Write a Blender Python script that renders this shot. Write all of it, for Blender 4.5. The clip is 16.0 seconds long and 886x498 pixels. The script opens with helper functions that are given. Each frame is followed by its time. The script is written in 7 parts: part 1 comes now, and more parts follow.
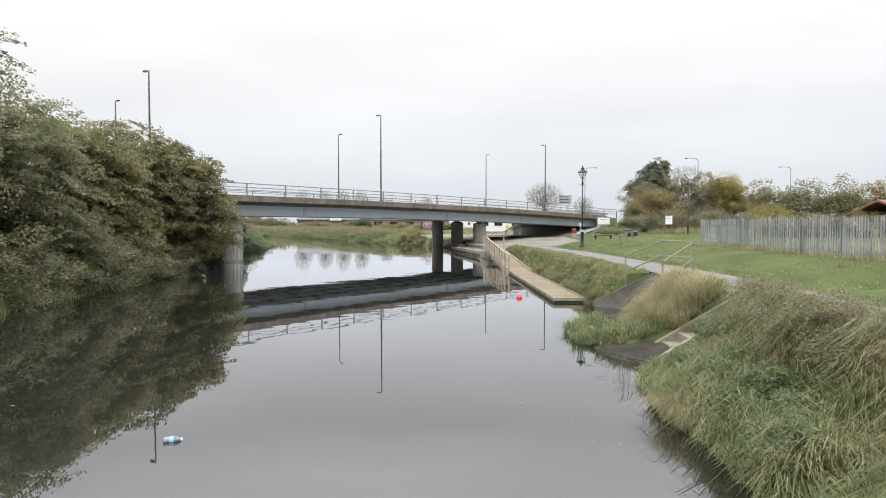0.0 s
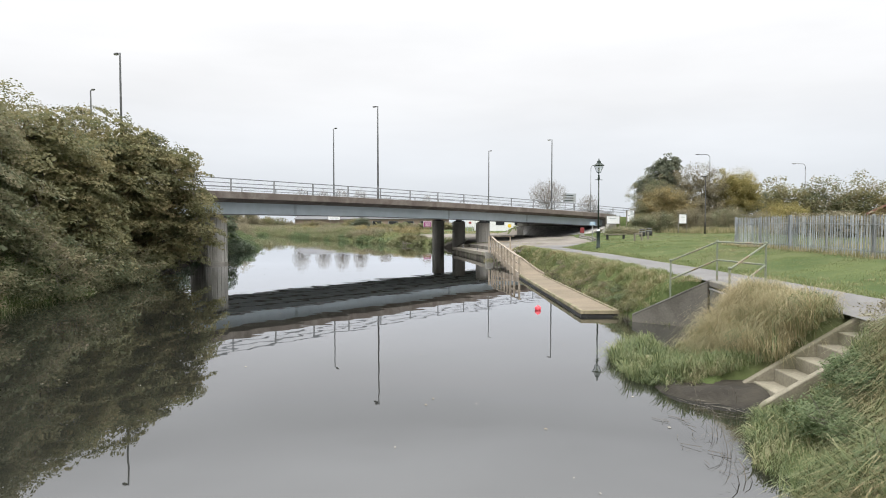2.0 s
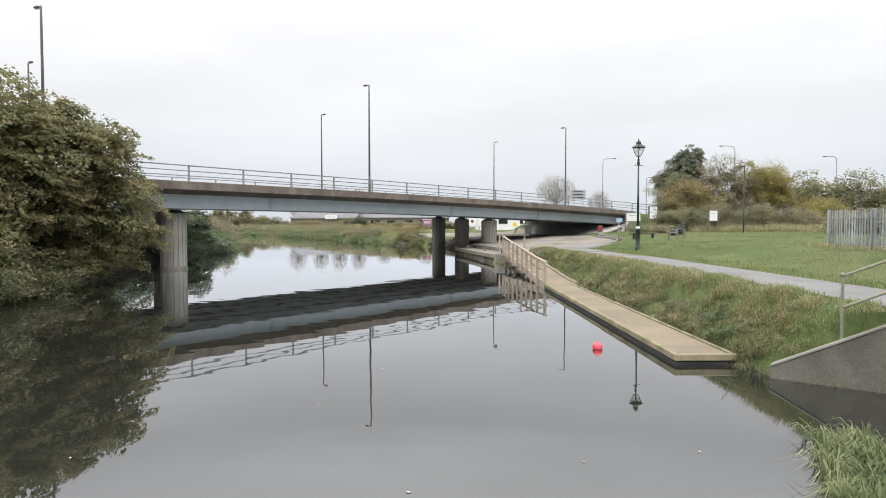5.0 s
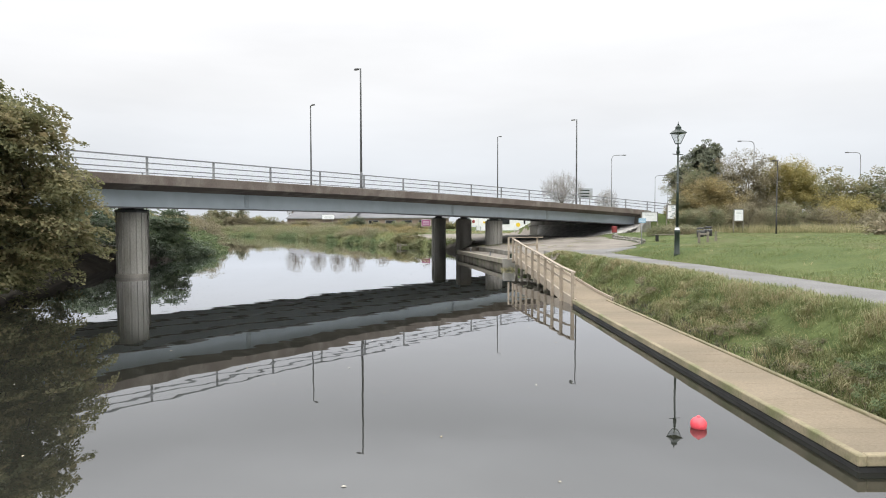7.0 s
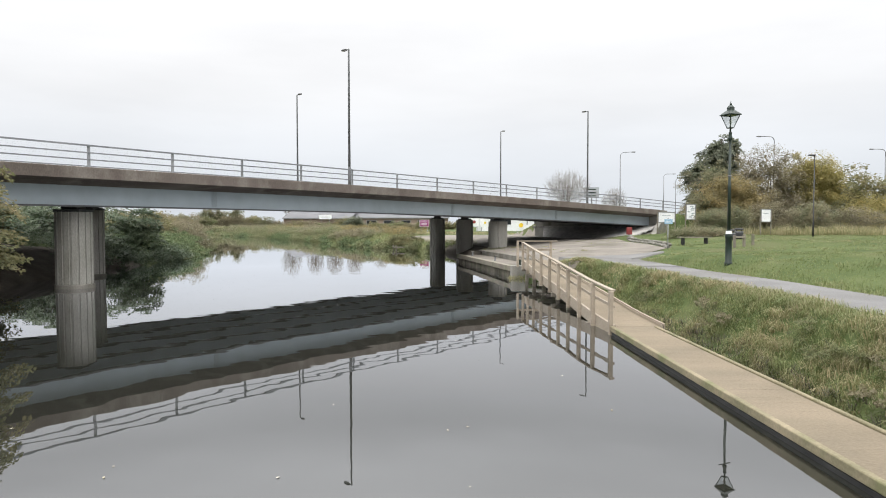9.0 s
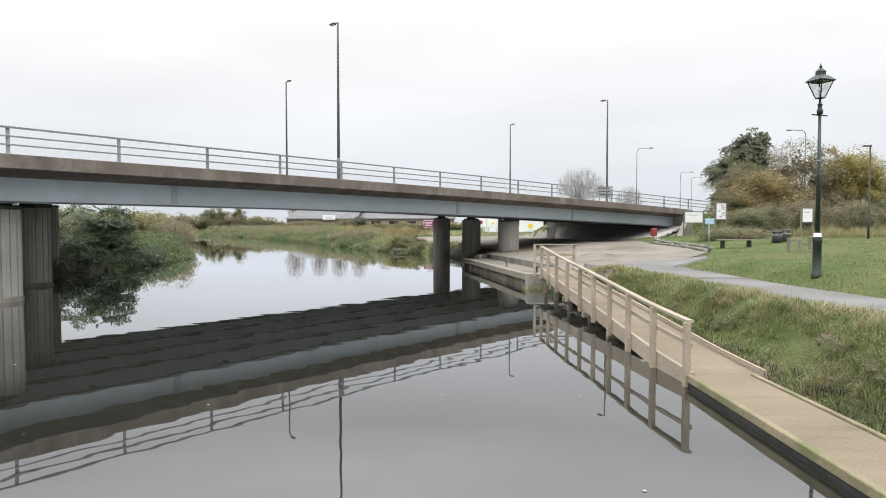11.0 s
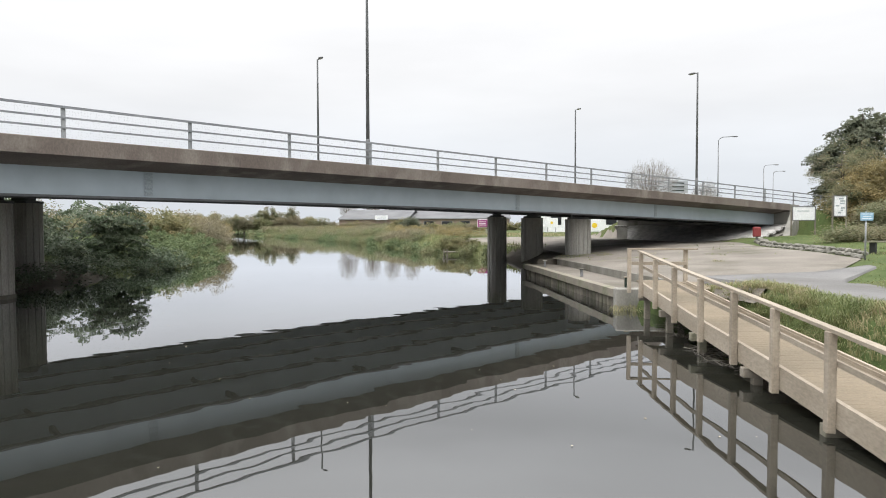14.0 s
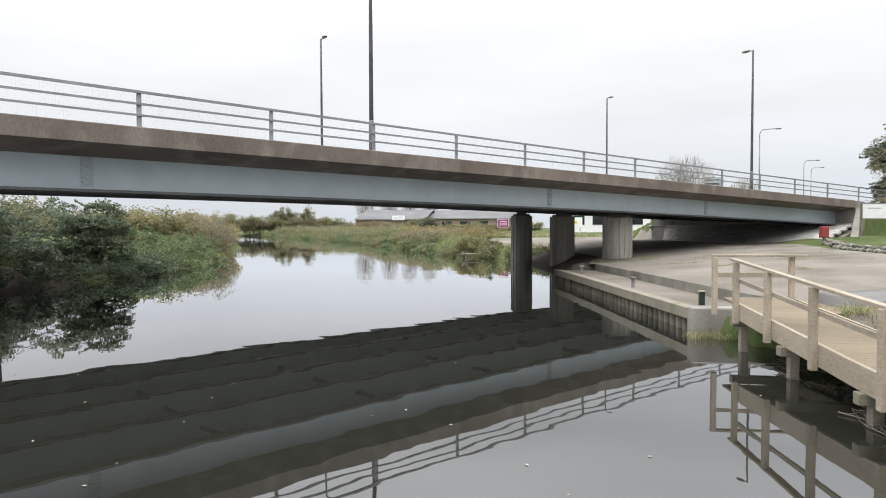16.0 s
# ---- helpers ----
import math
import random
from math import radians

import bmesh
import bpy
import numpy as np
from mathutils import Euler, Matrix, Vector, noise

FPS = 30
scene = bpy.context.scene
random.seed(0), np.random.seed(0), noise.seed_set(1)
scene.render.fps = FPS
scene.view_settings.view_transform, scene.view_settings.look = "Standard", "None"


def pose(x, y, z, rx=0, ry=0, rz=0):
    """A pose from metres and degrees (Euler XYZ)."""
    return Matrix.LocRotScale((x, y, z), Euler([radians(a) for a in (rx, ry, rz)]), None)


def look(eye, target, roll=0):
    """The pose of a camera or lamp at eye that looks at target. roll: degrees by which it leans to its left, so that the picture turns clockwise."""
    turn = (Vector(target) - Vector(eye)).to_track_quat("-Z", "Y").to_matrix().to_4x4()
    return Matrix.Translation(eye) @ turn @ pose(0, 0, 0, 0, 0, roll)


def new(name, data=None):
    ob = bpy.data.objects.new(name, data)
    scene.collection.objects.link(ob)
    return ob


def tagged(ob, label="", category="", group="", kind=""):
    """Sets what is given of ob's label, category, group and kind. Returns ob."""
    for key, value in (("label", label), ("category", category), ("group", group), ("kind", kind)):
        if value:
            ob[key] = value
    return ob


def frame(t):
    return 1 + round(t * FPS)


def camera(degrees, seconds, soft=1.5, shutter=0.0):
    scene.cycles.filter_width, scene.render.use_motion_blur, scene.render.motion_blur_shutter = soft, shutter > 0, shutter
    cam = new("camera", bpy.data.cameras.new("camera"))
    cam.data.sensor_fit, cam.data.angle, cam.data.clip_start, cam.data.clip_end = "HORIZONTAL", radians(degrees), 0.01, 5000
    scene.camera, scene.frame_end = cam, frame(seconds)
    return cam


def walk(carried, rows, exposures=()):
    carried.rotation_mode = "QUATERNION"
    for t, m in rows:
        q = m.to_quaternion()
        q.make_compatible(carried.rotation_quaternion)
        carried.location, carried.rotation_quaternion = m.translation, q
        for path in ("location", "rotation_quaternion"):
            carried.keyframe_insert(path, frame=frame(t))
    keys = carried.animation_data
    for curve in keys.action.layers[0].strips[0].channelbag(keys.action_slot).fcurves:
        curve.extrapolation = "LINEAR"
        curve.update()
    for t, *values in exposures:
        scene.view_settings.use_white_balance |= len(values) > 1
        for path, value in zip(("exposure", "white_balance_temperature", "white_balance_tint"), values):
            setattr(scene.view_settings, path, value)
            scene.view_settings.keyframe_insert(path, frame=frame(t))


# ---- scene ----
cam = camera(70.7, 16.0, soft=1.0)
METRES, EYE, TILT, LEAN, TURN = 37.3, 2.7, 0.0, 0.0, 0.0
ROWS = [
    (0.0, 0.0, 0.0, 0.0, 0.0, -1.97, -0.01),
    (0.5, -0.0013, 0.024, -0.0009, -0.01, -1.99, 0.01),
    (1.0, -0.0025, 0.0474, -0.0012, -0.02, -2.01, -0.0),
    (1.5, -0.0035, 0.0745, -0.0011, -0.04, -2.01, 0.0),
    (2.0, -0.0044, 0.1024, -0.0008, -0.04, -2.01, 0.01),
    (2.5, -0.0052, 0.131, -0.001, -0.06, -2.03, 0.02),
    (3.0, -0.006, 0.1609, -0.0019, -0.07, -2.05, 0.0),
    (3.5, -0.0066, 0.1931, -0.0027, -0.07, -2.07, 0.01),
    (4.0, -0.0073, 0.2274, -0.0036, -0.06, -2.07, 0.02),
    (6.5, -0.0099, 0.4025, -0.0045, -0.1, -2.04, 0.13),
    (7.0, -0.0105, 0.434, -0.0031, -0.12, -2.04, 0.11),
    (7.5, -0.0106, 0.4656, -0.0019, -0.13, -2.05, 0.11),
    (8.0, -0.0104, 0.4978, -0.0014, -0.13, -2.04, 0.1),
    (8.5, -0.01, 0.5303, -0.0009, -0.15, -2.03, 0.08),
    (9.0, -0.0093, 0.5631, -0.0005, -0.17, -2.04, 0.05),
    (11.5, -0.0038, 0.7256, -0.0005, 0.98, -1.96, -0.0),
    (12.0, -0.0034, 0.7563, -0.0007, 2.17, -1.95, 0.04),
    (12.5, -0.0036, 0.7868, -0.0009, 3.31, -1.96, 0.12),
    (13.0, -0.0045, 0.8171, -0.0013, 4.22, -1.95, 0.16),
    (13.5, -0.0059, 0.8478, -0.002, 4.93, -1.93, 0.16),
    (14.0, -0.0081, 0.8781, -0.0024, 5.41, -1.93, 0.17),
    (14.5, -0.0109, 0.9083, -0.0026, 5.89, -1.92, 0.17),
    (15.0, -0.014, 0.9386, -0.0025, 6.33, -1.92, 0.19),
    (15.5, -0.0174, 0.9687, -0.0026, 6.67, -1.9, 0.2),
    (16.0, -0.021, 0.9987, -0.0028, 7.05, -1.9, 0.22),
]
walk(cam, [(t, pose(0, 0, EYE, TILT, LEAN, TURN) @ pose(METRES * x, METRES * y, METRES * z, 90 + pitch, roll, yaw)) for t, x, y, z, yaw, pitch, roll in ROWS])

# ---- world and light ----
world = bpy.data.worlds.new("overcast_sky")
scene.world = world
world.use_nodes = True
wn, wl = world.node_tree.nodes, world.node_tree.links
wn.clear()
w_out = wn.new("ShaderNodeOutputWorld")
w_bg = wn.new("ShaderNodeBackground")
w_sky = wn.new("ShaderNodeTexSky")
w_sky.sky_type, w_sky.sun_disc = "NISHITA", False
w_sky.sun_elevation, w_sky.sun_rotation = radians(38), radians(200)
w_skymul = wn.new("ShaderNodeVectorMath")
w_skymul.operation = "SCALE"
w_skymul.inputs["Scale"].default_value = 0.08
w_co = wn.new("ShaderNodeTexCoord")
w_sep = wn.new("ShaderNodeSeparateXYZ")
w_ramp = wn.new("ShaderNodeValToRGB")
w_map = wn.new("ShaderNodeMapping")
w_map.inputs["Scale"].default_value = (1.0, 1.0, 4.5)
w_noise = wn.new("ShaderNodeTexNoise")
w_noise.inputs["Scale"].default_value, w_noise.inputs["Detail"].default_value = 1.7, 5
w_nr = wn.new("ShaderNodeMapRange")
w_nr.inputs["From Min"].default_value, w_nr.inputs["From Max"].default_value = 0.3, 0.7
w_nr.inputs["To Min"].default_value, w_nr.inputs["To Max"].default_value = 0.90, 1.07
w_cloud = wn.new("ShaderNodeVectorMath")
w_cloud.operation = "SCALE"
w_mix = wn.new("ShaderNodeMix")
w_mix.data_type = "RGBA"
w_mix.inputs[0].default_value = 0.93
ZENITH = 3.3
els = w_ramp.color_ramp.elements
els[0].position, els[0].color = 0.0, (0.74, 0.785, 0.85, 1)
els[1].position, els[1].color = 1.0, (ZENITH, ZENITH, ZENITH * 0.99, 1)
for p, c in ((0.06, (0.79, 0.825, 0.88)), (0.13, (0.87, 0.89, 0.925)), (0.19, (0.955, 0.96, 0.975)), (0.24, (1.02, 1.02, 1.03)), (0.31, (1.12, 1.12, 1.13)), (0.37, (1.65, 1.65, 1.66)), (0.42, (2.0, 2.0, 2.0)), (0.55, (2.4, 2.4, 2.4)), (0.75, (2.9, 2.9, 2.88))):
    e = els.new(p)
    e.color = (*c, 1)
wl.new(w_co.outputs["Generated"], w_sep.inputs[0])
wl.new(w_sep.outputs["Z"], w_ramp.inputs["Fac"])
wl.new(w_co.outputs["Generated"], w_map.inputs["Vector"])
wl.new(w_map.outputs["Vector"], w_noise.inputs["Vector"])
wl.new(w_noise.outputs["Fac"], w_nr.inputs["Value"])
wl.new(w_ramp.outputs["Color"], w_cloud.inputs[0])
wl.new(w_nr.outputs["Result"], w_cloud.inputs["Scale"])
wl.new(w_sky.outputs["Color"], w_skymul.inputs[0])
wl.new(w_skymul.outputs["Vector"], w_mix.inputs["A"])
wl.new(w_cloud.outputs["Vector"], w_mix.inputs["B"])
wl.new(w_mix.outputs["Result"], w_bg.inputs["Color"])
wl.new(w_bg.outputs["Background"], w_out.inputs["Surface"])

sun = new("sun", bpy.data.lights.new("sun", "SUN"))
sun.data.energy, sun.data.angle, sun.data.color = 1.5, radians(25), (1.0, 0.97, 0.93)
sun.matrix_world = look((0, 0, 60), (8, 30, 0))

# ---- materials ----


def mat(name, c0, c1, scale=2.0, rough=0.85, bump=0.15, fine=40.0, metal=0.0, rand=0.0, island=0.0, stretch=(1, 1, 1),
        stain=None, stain_scale=0.6, through_light=0.0, spec=0.4, bump_dist=0.02, contrast=(0.35, 0.65), vary=0.18):
    """A surface with colour noise at two scales, stains, fine relief and, if wanted, a shade of its own for each piece."""
    m = bpy.data.materials.new(name)
    m.use_nodes = True
    n, l = m.node_tree.nodes, m.node_tree.links
    b = n["Principled BSDF"]
    b.inputs["Roughness"].default_value, b.inputs["Metallic"].default_value = rough, metal
    b.inputs["Specular IOR Level"].default_value = spec
    geo = n.new("ShaderNodeNewGeometry")
    mp = n.new("ShaderNodeMapping")
    mp.inputs["Scale"].default_value = stretch
    l.new(geo.outputs["Position"], mp.inputs["Vector"])
    big = n.new("ShaderNodeTexNoise")
    big.inputs["Scale"].default_value, big.inputs["Detail"].default_value = scale, 4
    l.new(mp.outputs["Vector"], big.inputs["Vector"])
    small = n.new("ShaderNodeTexNoise")
    small.inputs["Scale"].default_value, small.inputs["Detail"].default_value = fine, 3
    l.new(mp.outputs["Vector"], small.inputs["Vector"])
    ramp = n.new("ShaderNodeValToRGB")
    ramp.color_ramp.elements[0].position, ramp.color_ramp.elements[1].position = contrast
    ramp.color_ramp.elements[0].color, ramp.color_ramp.elements[1].color = (*c0, 1), (*c1, 1)
    l.new(big.outputs["Fac"], ramp.inputs["Fac"])
    col = ramp.outputs["Color"]
    if stain:
        sn = n.new("ShaderNodeTexNoise")
        sn.inputs["Scale"].default_value, sn.inputs["Detail"].default_value = stain_scale, 6
        l.new(mp.outputs["Vector"], sn.inputs["Vector"])
        sr = n.new("ShaderNodeMapRange")
        sr.inputs["From Min"].default_value, sr.inputs["From Max"].default_value = 0.5, 0.68
        l.new(sn.outputs["Fac"], sr.inputs["Value"])
        mx = n.new("ShaderNodeMix")
        mx.data_type = "RGBA"
        l.new(sr.outputs["Result"], mx.inputs[0])
        l.new(col, mx.inputs["A"])
        mx.inputs["B"].default_value = (*stain, 1)
        col = mx.outputs["Result"]
    hsv = n.new("ShaderNodeHueSaturation")
    val = n.new("ShaderNodeMapRange")
    val.inputs["From Min"].default_value, val.inputs["From Max"].default_value = 0.25, 0.75
    val.inputs["To Min"].default_value, val.inputs["To Max"].default_value = 1 - vary, 1 + vary
    l.new(small.outputs["Fac"], val.inputs["Value"])
    value = val.outputs["Result"]
    for amount, node, socket in ((rand, "ShaderNodeObjectInfo", "Random"), (island, "ShaderNodeNewGeometry", "Random Per Island")):
        if amount:
            src = n.new(node)
            r = n.new("ShaderNodeMapRange")
            r.inputs["To Min"].default_value, r.inputs["To Max"].default_value = 1 - amount, 1 + amount
            l.new(src.outputs[socket], r.inputs["Value"])
            mu = n.new("ShaderNodeMath")
            mu.operation = "MULTIPLY"
            l.new(value, mu.inputs[0])
            l.new(r.outputs["Result"], mu.inputs[1])
            value = mu.outputs["Value"]
    l.new(value, hsv.inputs["Value"])
    l.new(col, hsv.inputs["Color"])
    l.new(hsv.outputs["Color"], b.inputs["Base Color"])
    if bump:
        bp = n.new("ShaderNodeBump")
        bp.inputs["Strength"].default_value, bp.inputs["Distance"].default_value = bump, bump_dist
        l.new(small.outputs["Fac"], bp.inputs["Height"])
        l.new(bp.outputs["Normal"], b.inputs["Normal"])
    if through_light:
        tr = n.new("ShaderNodeBsdfTranslucent")
        ms = n.new("ShaderNodeMixShader")
        ms.inputs[0].default_value = through_light
        l.new(hsv.outputs["Color"], tr.inputs["Color"])
        l.new(b.outputs["BSDF"], ms.inputs[1])
        l.new(tr.outputs["BSDF"], ms.inputs[2])
        l.new(ms.outputs["Shader"], n["Material Output"].inputs["Surface"])
    return m


def leaf_mat(name, colours, scale=0.6, rough=0.6, light=0.3, own=0.75):
    """Foliage: each leaf takes a colour of its own from a ramp, shifted by a slow noise so that clumps differ."""
    m = bpy.data.materials.new(name)
    m.use_nodes = True
    n, l = m.node_tree.nodes, m.node_tree.links
    b = n["Principled BSDF"]
    b.inputs["Roughness"].default_value, b.inputs["Specular IOR Level"].default_value = rough, 0.3
    geo = n.new("ShaderNodeNewGeometry")
    nz = n.new("ShaderNodeTexNoise")
    nz.inputs["Scale"].default_value, nz.inputs["Detail"].default_value = scale, 3
    l.new(geo.outputs["Position"], nz.inputs["Vector"])
    a = n.new("ShaderNodeMath")
    a.operation = "MULTIPLY_ADD"
    a.inputs[1].default_value, a.inputs[2].default_value = 1.9, -0.445 - own / 2
    l.new(nz.outputs["Fac"], a.inputs[0])
    c = n.new("ShaderNodeMath")
    c.operation = "MULTIPLY_ADD"
    c.inputs[1].default_value = own
    l.new(geo.outputs["Random Per Island"], c.inputs[0])
    l.new(a.outputs["Value"], c.inputs[2])
    ramp = n.new("ShaderNodeValToRGB")
    el = ramp.color_ramp.elements
    el[0].color, el[1].color = (*colours[0], 1), (*colours[-1], 1)
    for i, q in enumerate(colours[1:-1]):
        e = el.new((i + 1) / (len(colours) - 1))
        e.color = (*q, 1)
    l.new(c.outputs["Value"], ramp.inputs["Fac"])
    l.new(ramp.outputs["Color"], b.inputs["Base Color"])
    tr = n.new("ShaderNodeBsdfTranslucent")
    ms = n.new("ShaderNodeMixShader")
    ms.inputs[0].default_value = light
    l.new(ramp.outputs["Color"], tr.inputs["Color"])
    l.new(b.outputs["BSDF"], ms.inputs[1])
    l.new(tr.outputs["BSDF"], ms.inputs[2])
    l.new(ms.outputs["Shader"], n["Material Output"].inputs["Surface"])
    return m


def water_mat():
    """Dark water under a mirror whose strength grows towards the grazing view."""
    m = bpy.data.materials.new("river_water")
    m.use_nodes = True
    n, l = m.node_tree.nodes, m.node_tree.links
    n.remove(n["Principled BSDF"])
    body = n.new("ShaderNodeBsdfDiffuse")
    body.inputs["Color"].default_value = (0.0175, 0.018, 0.0145, 1)
    gloss = n.new("ShaderNodeBsdfGlossy")
    gloss.inputs["Color"].default_value = (0.96, 0.97, 1.0, 1)
    gloss.inputs["Roughness"].default_value = 0.012
    fr = n.new("ShaderNodeFresnel")
    fr.inputs["IOR"].default_value = 1.33
    fm = n.new("ShaderNodeMath")
    fm.operation, fm.use_clamp = "MULTIPLY_ADD", True
    fm.inputs[1].default_value, fm.inputs[2].default_value = 1.38, 0.058
    mixed = n.new("ShaderNodeMixShader")
    l.new(fr.outputs["Fac"], fm.inputs[0])
    l.new(fm.outputs["Value"], mixed.inputs[0])
    l.new(body.outputs["BSDF"], mixed.inputs[1])
    l.new(gloss.outputs["BSDF"], mixed.inputs[2])
    l.new(mixed.outputs["Shader"], n["Material Output"].inputs["Surface"])
    geo = n.new("ShaderNodeNewGeometry")
    heights = []
    for scale, stretch, amount in ((0.55, (0.55, 1.0, 1), 0.8), (1.9, (0.8, 1.0, 1), 0.34), (4.5, (0.7, 1.0, 1), 0.05), (0.12, (1, 1, 1), 1.5)):
        mp = n.new("ShaderNodeMapping")
        mp.inputs["Scale"].default_value = stretch
        mp.inputs["Rotation"].default_value = (0, 0, radians(20))
        nz = n.new("ShaderNodeTexNoise")
        nz.inputs["Scale"].default_value, nz.inputs["Detail"].default_value = scale, 0.4
        mu = n.new("ShaderNodeMath")
        mu.operation = "MULTIPLY"
        mu.inputs[1].default_value = amount
        l.new(geo.outputs["Position"], mp.inputs["Vector"])
        l.new(mp.outputs["Vector"], nz.inputs["Vector"])
        l.new(nz.outputs["Fac"], mu.inputs[0])
        heights.append(mu.outputs["Value"])
    total = heights[0]
    for h in heights[1:]:
        ad = n.new("ShaderNodeMath")
        l.new(total, ad.inputs[0])
        l.new(h, ad.inputs[1])
        total = ad.outputs["Value"]
    bp = n.new("ShaderNodeBump")
    bp.inputs["Strength"].default_value, bp.inputs["Distance"].default_value = 1.0, 0.0038
    l.new(total, bp.inputs["Height"])
    l.new(bp.outputs["Normal"], gloss.inputs["Normal"])
    return m


WATER = water_mat()
TURF = mat("turf_soil", (0.062, 0.088, 0.032), (0.10, 0.122, 0.048), 0.5, 0.95, 0.6, 9.0, stain=(0.10, 0.105, 0.05), stain_scale=0.25, spec=0.1, bump_dist=0.06)
MUD = mat("wet_mud", (0.022, 0.019, 0.014), (0.042, 0.036, 0.026), 1.5, 0.85, 0.5, 8.0, bump_dist=0.05)
ASPHALT = mat("path_asphalt", (0.142, 0.14, 0.14), (0.182, 0.178, 0.176), 0.7, 0.9, 0.25, 60.0, stain=(0.12, 0.115, 0.11), stain_scale=0.3)
ROAD = mat("road_asphalt", (0.05, 0.05, 0.052), (0.075, 0.075, 0.078), 0.6, 0.9, 0.25, 60.0)
PAVED = mat("worn_concrete_paving", (0.155, 0.138, 0.118), (0.215, 0.193, 0.168), 0.45, 0.9, 0.3, 25.0, stain=(0.105, 0.095, 0.072), stain_scale=0.35)
CONC = mat("weathered_concrete", (0.20, 0.195, 0.175), (0.28, 0.27, 0.245), 0.8, 0.9, 0.3, 30.0, stain=(0.15, 0.14, 0.115), stain_scale=0.7, stretch=(1, 1, 0.45))
PIER_CONC = mat("pale_pier_concrete", (0.27, 0.26, 0.235), (0.36, 0.345, 0.315), 0.8, 0.9, 0.3, 30.0, stain=(0.19, 0.18, 0.15), stain_scale=0.7, stretch=(1, 1, 0.3))
CONC_DARK = mat("stained_concrete", (0.15, 0.14, 0.12), (0.23, 0.215, 0.19), 0.9, 0.9, 0.3, 25.0, stain=(0.12, 0.115, 0.09), stain_scale=0.8, stretch=(1, 1, 0.5))
EDGE = mat("brown_stained_edge_beam", (0.125, 0.102, 0.088), (0.18, 0.152, 0.132), 0.5, 0.9, 0.3, 22.0, stain=(0.22, 0.195, 0.17), stain_scale=1.1, stretch=(1, 1, 0.6))
STEEL_BLUE = mat("pale_blue_painted_steel", (0.39, 0.448, 0.488), (0.42, 0.48, 0.52), 0.3, 0.55, 0.02, 2.2, stain=(0.375, 0.43, 0.465), stain_scale=0.35, stretch=(1, 1, 0.8), vary=0.05)
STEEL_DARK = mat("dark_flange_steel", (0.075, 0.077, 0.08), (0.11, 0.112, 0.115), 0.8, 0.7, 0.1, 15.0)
GALV = mat("galvanised_steel", (0.27, 0.28, 0.29), (0.36, 0.37, 0.38), 1.5, 0.5, 0.08, 30.0, metal=0.35)
RAIL_STEEL = mat("weathered_parapet_steel", (0.20, 0.21, 0.225), (0.27, 0.28, 0.295), 1.5, 0.5, 0.08, 30.0, metal=0.3)
GALV_OLD = mat("dull_galvanised_pales", (0.40, 0.425, 0.46), (0.48, 0.505, 0.54), 0.8, 0.6, 0.1, 20.0, rand=0.08, metal=0.1, stain=(0.36, 0.36, 0.35), stain_scale=0.9)
SPLICE = mat("dull_blue_splice_steel", (0.31, 0.355, 0.385), (0.35, 0.395, 0.425), 0.8, 0.6, 0.05, 20.0)
COLUMN = mat("grey_lamp_column", (0.15, 0.155, 0.16), (0.20, 0.205, 0.21), 1.0, 0.55, 0.05, 20.0, metal=0.2)
LAMP_HEAD = mat("lamp_head_grey", (0.13, 0.13, 0.135), (0.18, 0.18, 0.185), 2.0, 0.5, 0.05, 20.0)
LAMP_GLASS = mat("lamp_cover", (0.5, 0.5, 0.48), (0.6, 0.6, 0.58), 2.0, 0.25, 0.0, 10.0)
IRON = mat("dark_green_cast_iron", (0.012, 0.022, 0.016), (0.02, 0.034, 0.026), 3.0, 0.4, 0.08, 40.0)
WOOD_NEW = mat("new_softwood", (0.27, 0.228, 0.176), (0.35, 0.30, 0.238), 1.6, 0.75, 0.2, 30.0, rand=0.10, stretch=(1, 0.35, 1))
WOOD_DECK = mat("sandy_deck_boards", (0.185, 0.15, 0.106), (0.228, 0.186, 0.134), 0.9, 0.9, 0.25, 55.0, rand=0.02, stretch=(0.4, 1, 1), stain=(0.145, 0.12, 0.086), stain_scale=0.5)
WOOD_WET = mat("algae_stained_timber", (0.16, 0.145, 0.085), (0.26, 0.22, 0.145), 1.6, 0.8, 0.25, 25.0, stain=(0.13, 0.135, 0.06), stain_scale=1.5)
WOOD_OLD = mat("old_grey_timber", (0.18, 0.16, 0.13), (0.25, 0.225, 0.185), 1.2, 0.85, 0.3, 25.0, rand=0.15, stain=(0.15, 0.15, 0.10), stain_scale=1.2)
FLOAT_BLACK = mat("black_float_plastic", (0.014, 0.014, 0.014), (0.03, 0.03, 0.028), 2.0, 0.5, 0.1, 20.0)
BARK = mat("bark", (0.07, 0.06, 0.045), (0.12, 0.105, 0.085), 4.0, 0.95, 0.5, 25.0, stretch=(1, 1, 0.3))
TWIG = mat("pale_twigs", (0.13, 0.115, 0.095), (0.20, 0.18, 0.155), 2.0, 0.95, 0.2, 25.0)
STONE = mat("pale_edging_stone", (0.14, 0.135, 0.115), (0.23, 0.22, 0.195), 2.5, 0.9, 0.4, 18.0, rand=0.2)
WHITE = mat("white_painted_panel", (0.72, 0.73, 0.74), (0.8, 0.81, 0.82), 1.2, 0.5, 0.03, 20.0)
BLUE = mat("pale_blue_sign", (0.25, 0.42, 0.58), (0.30, 0.47, 0.62), 2.0, 0.5, 0.02, 20.0)
PRINT = mat("grey_print", (0.28, 0.33, 0.34), (0.4, 0.44, 0.44), 4.0, 0.6, 0.0, 20.0)
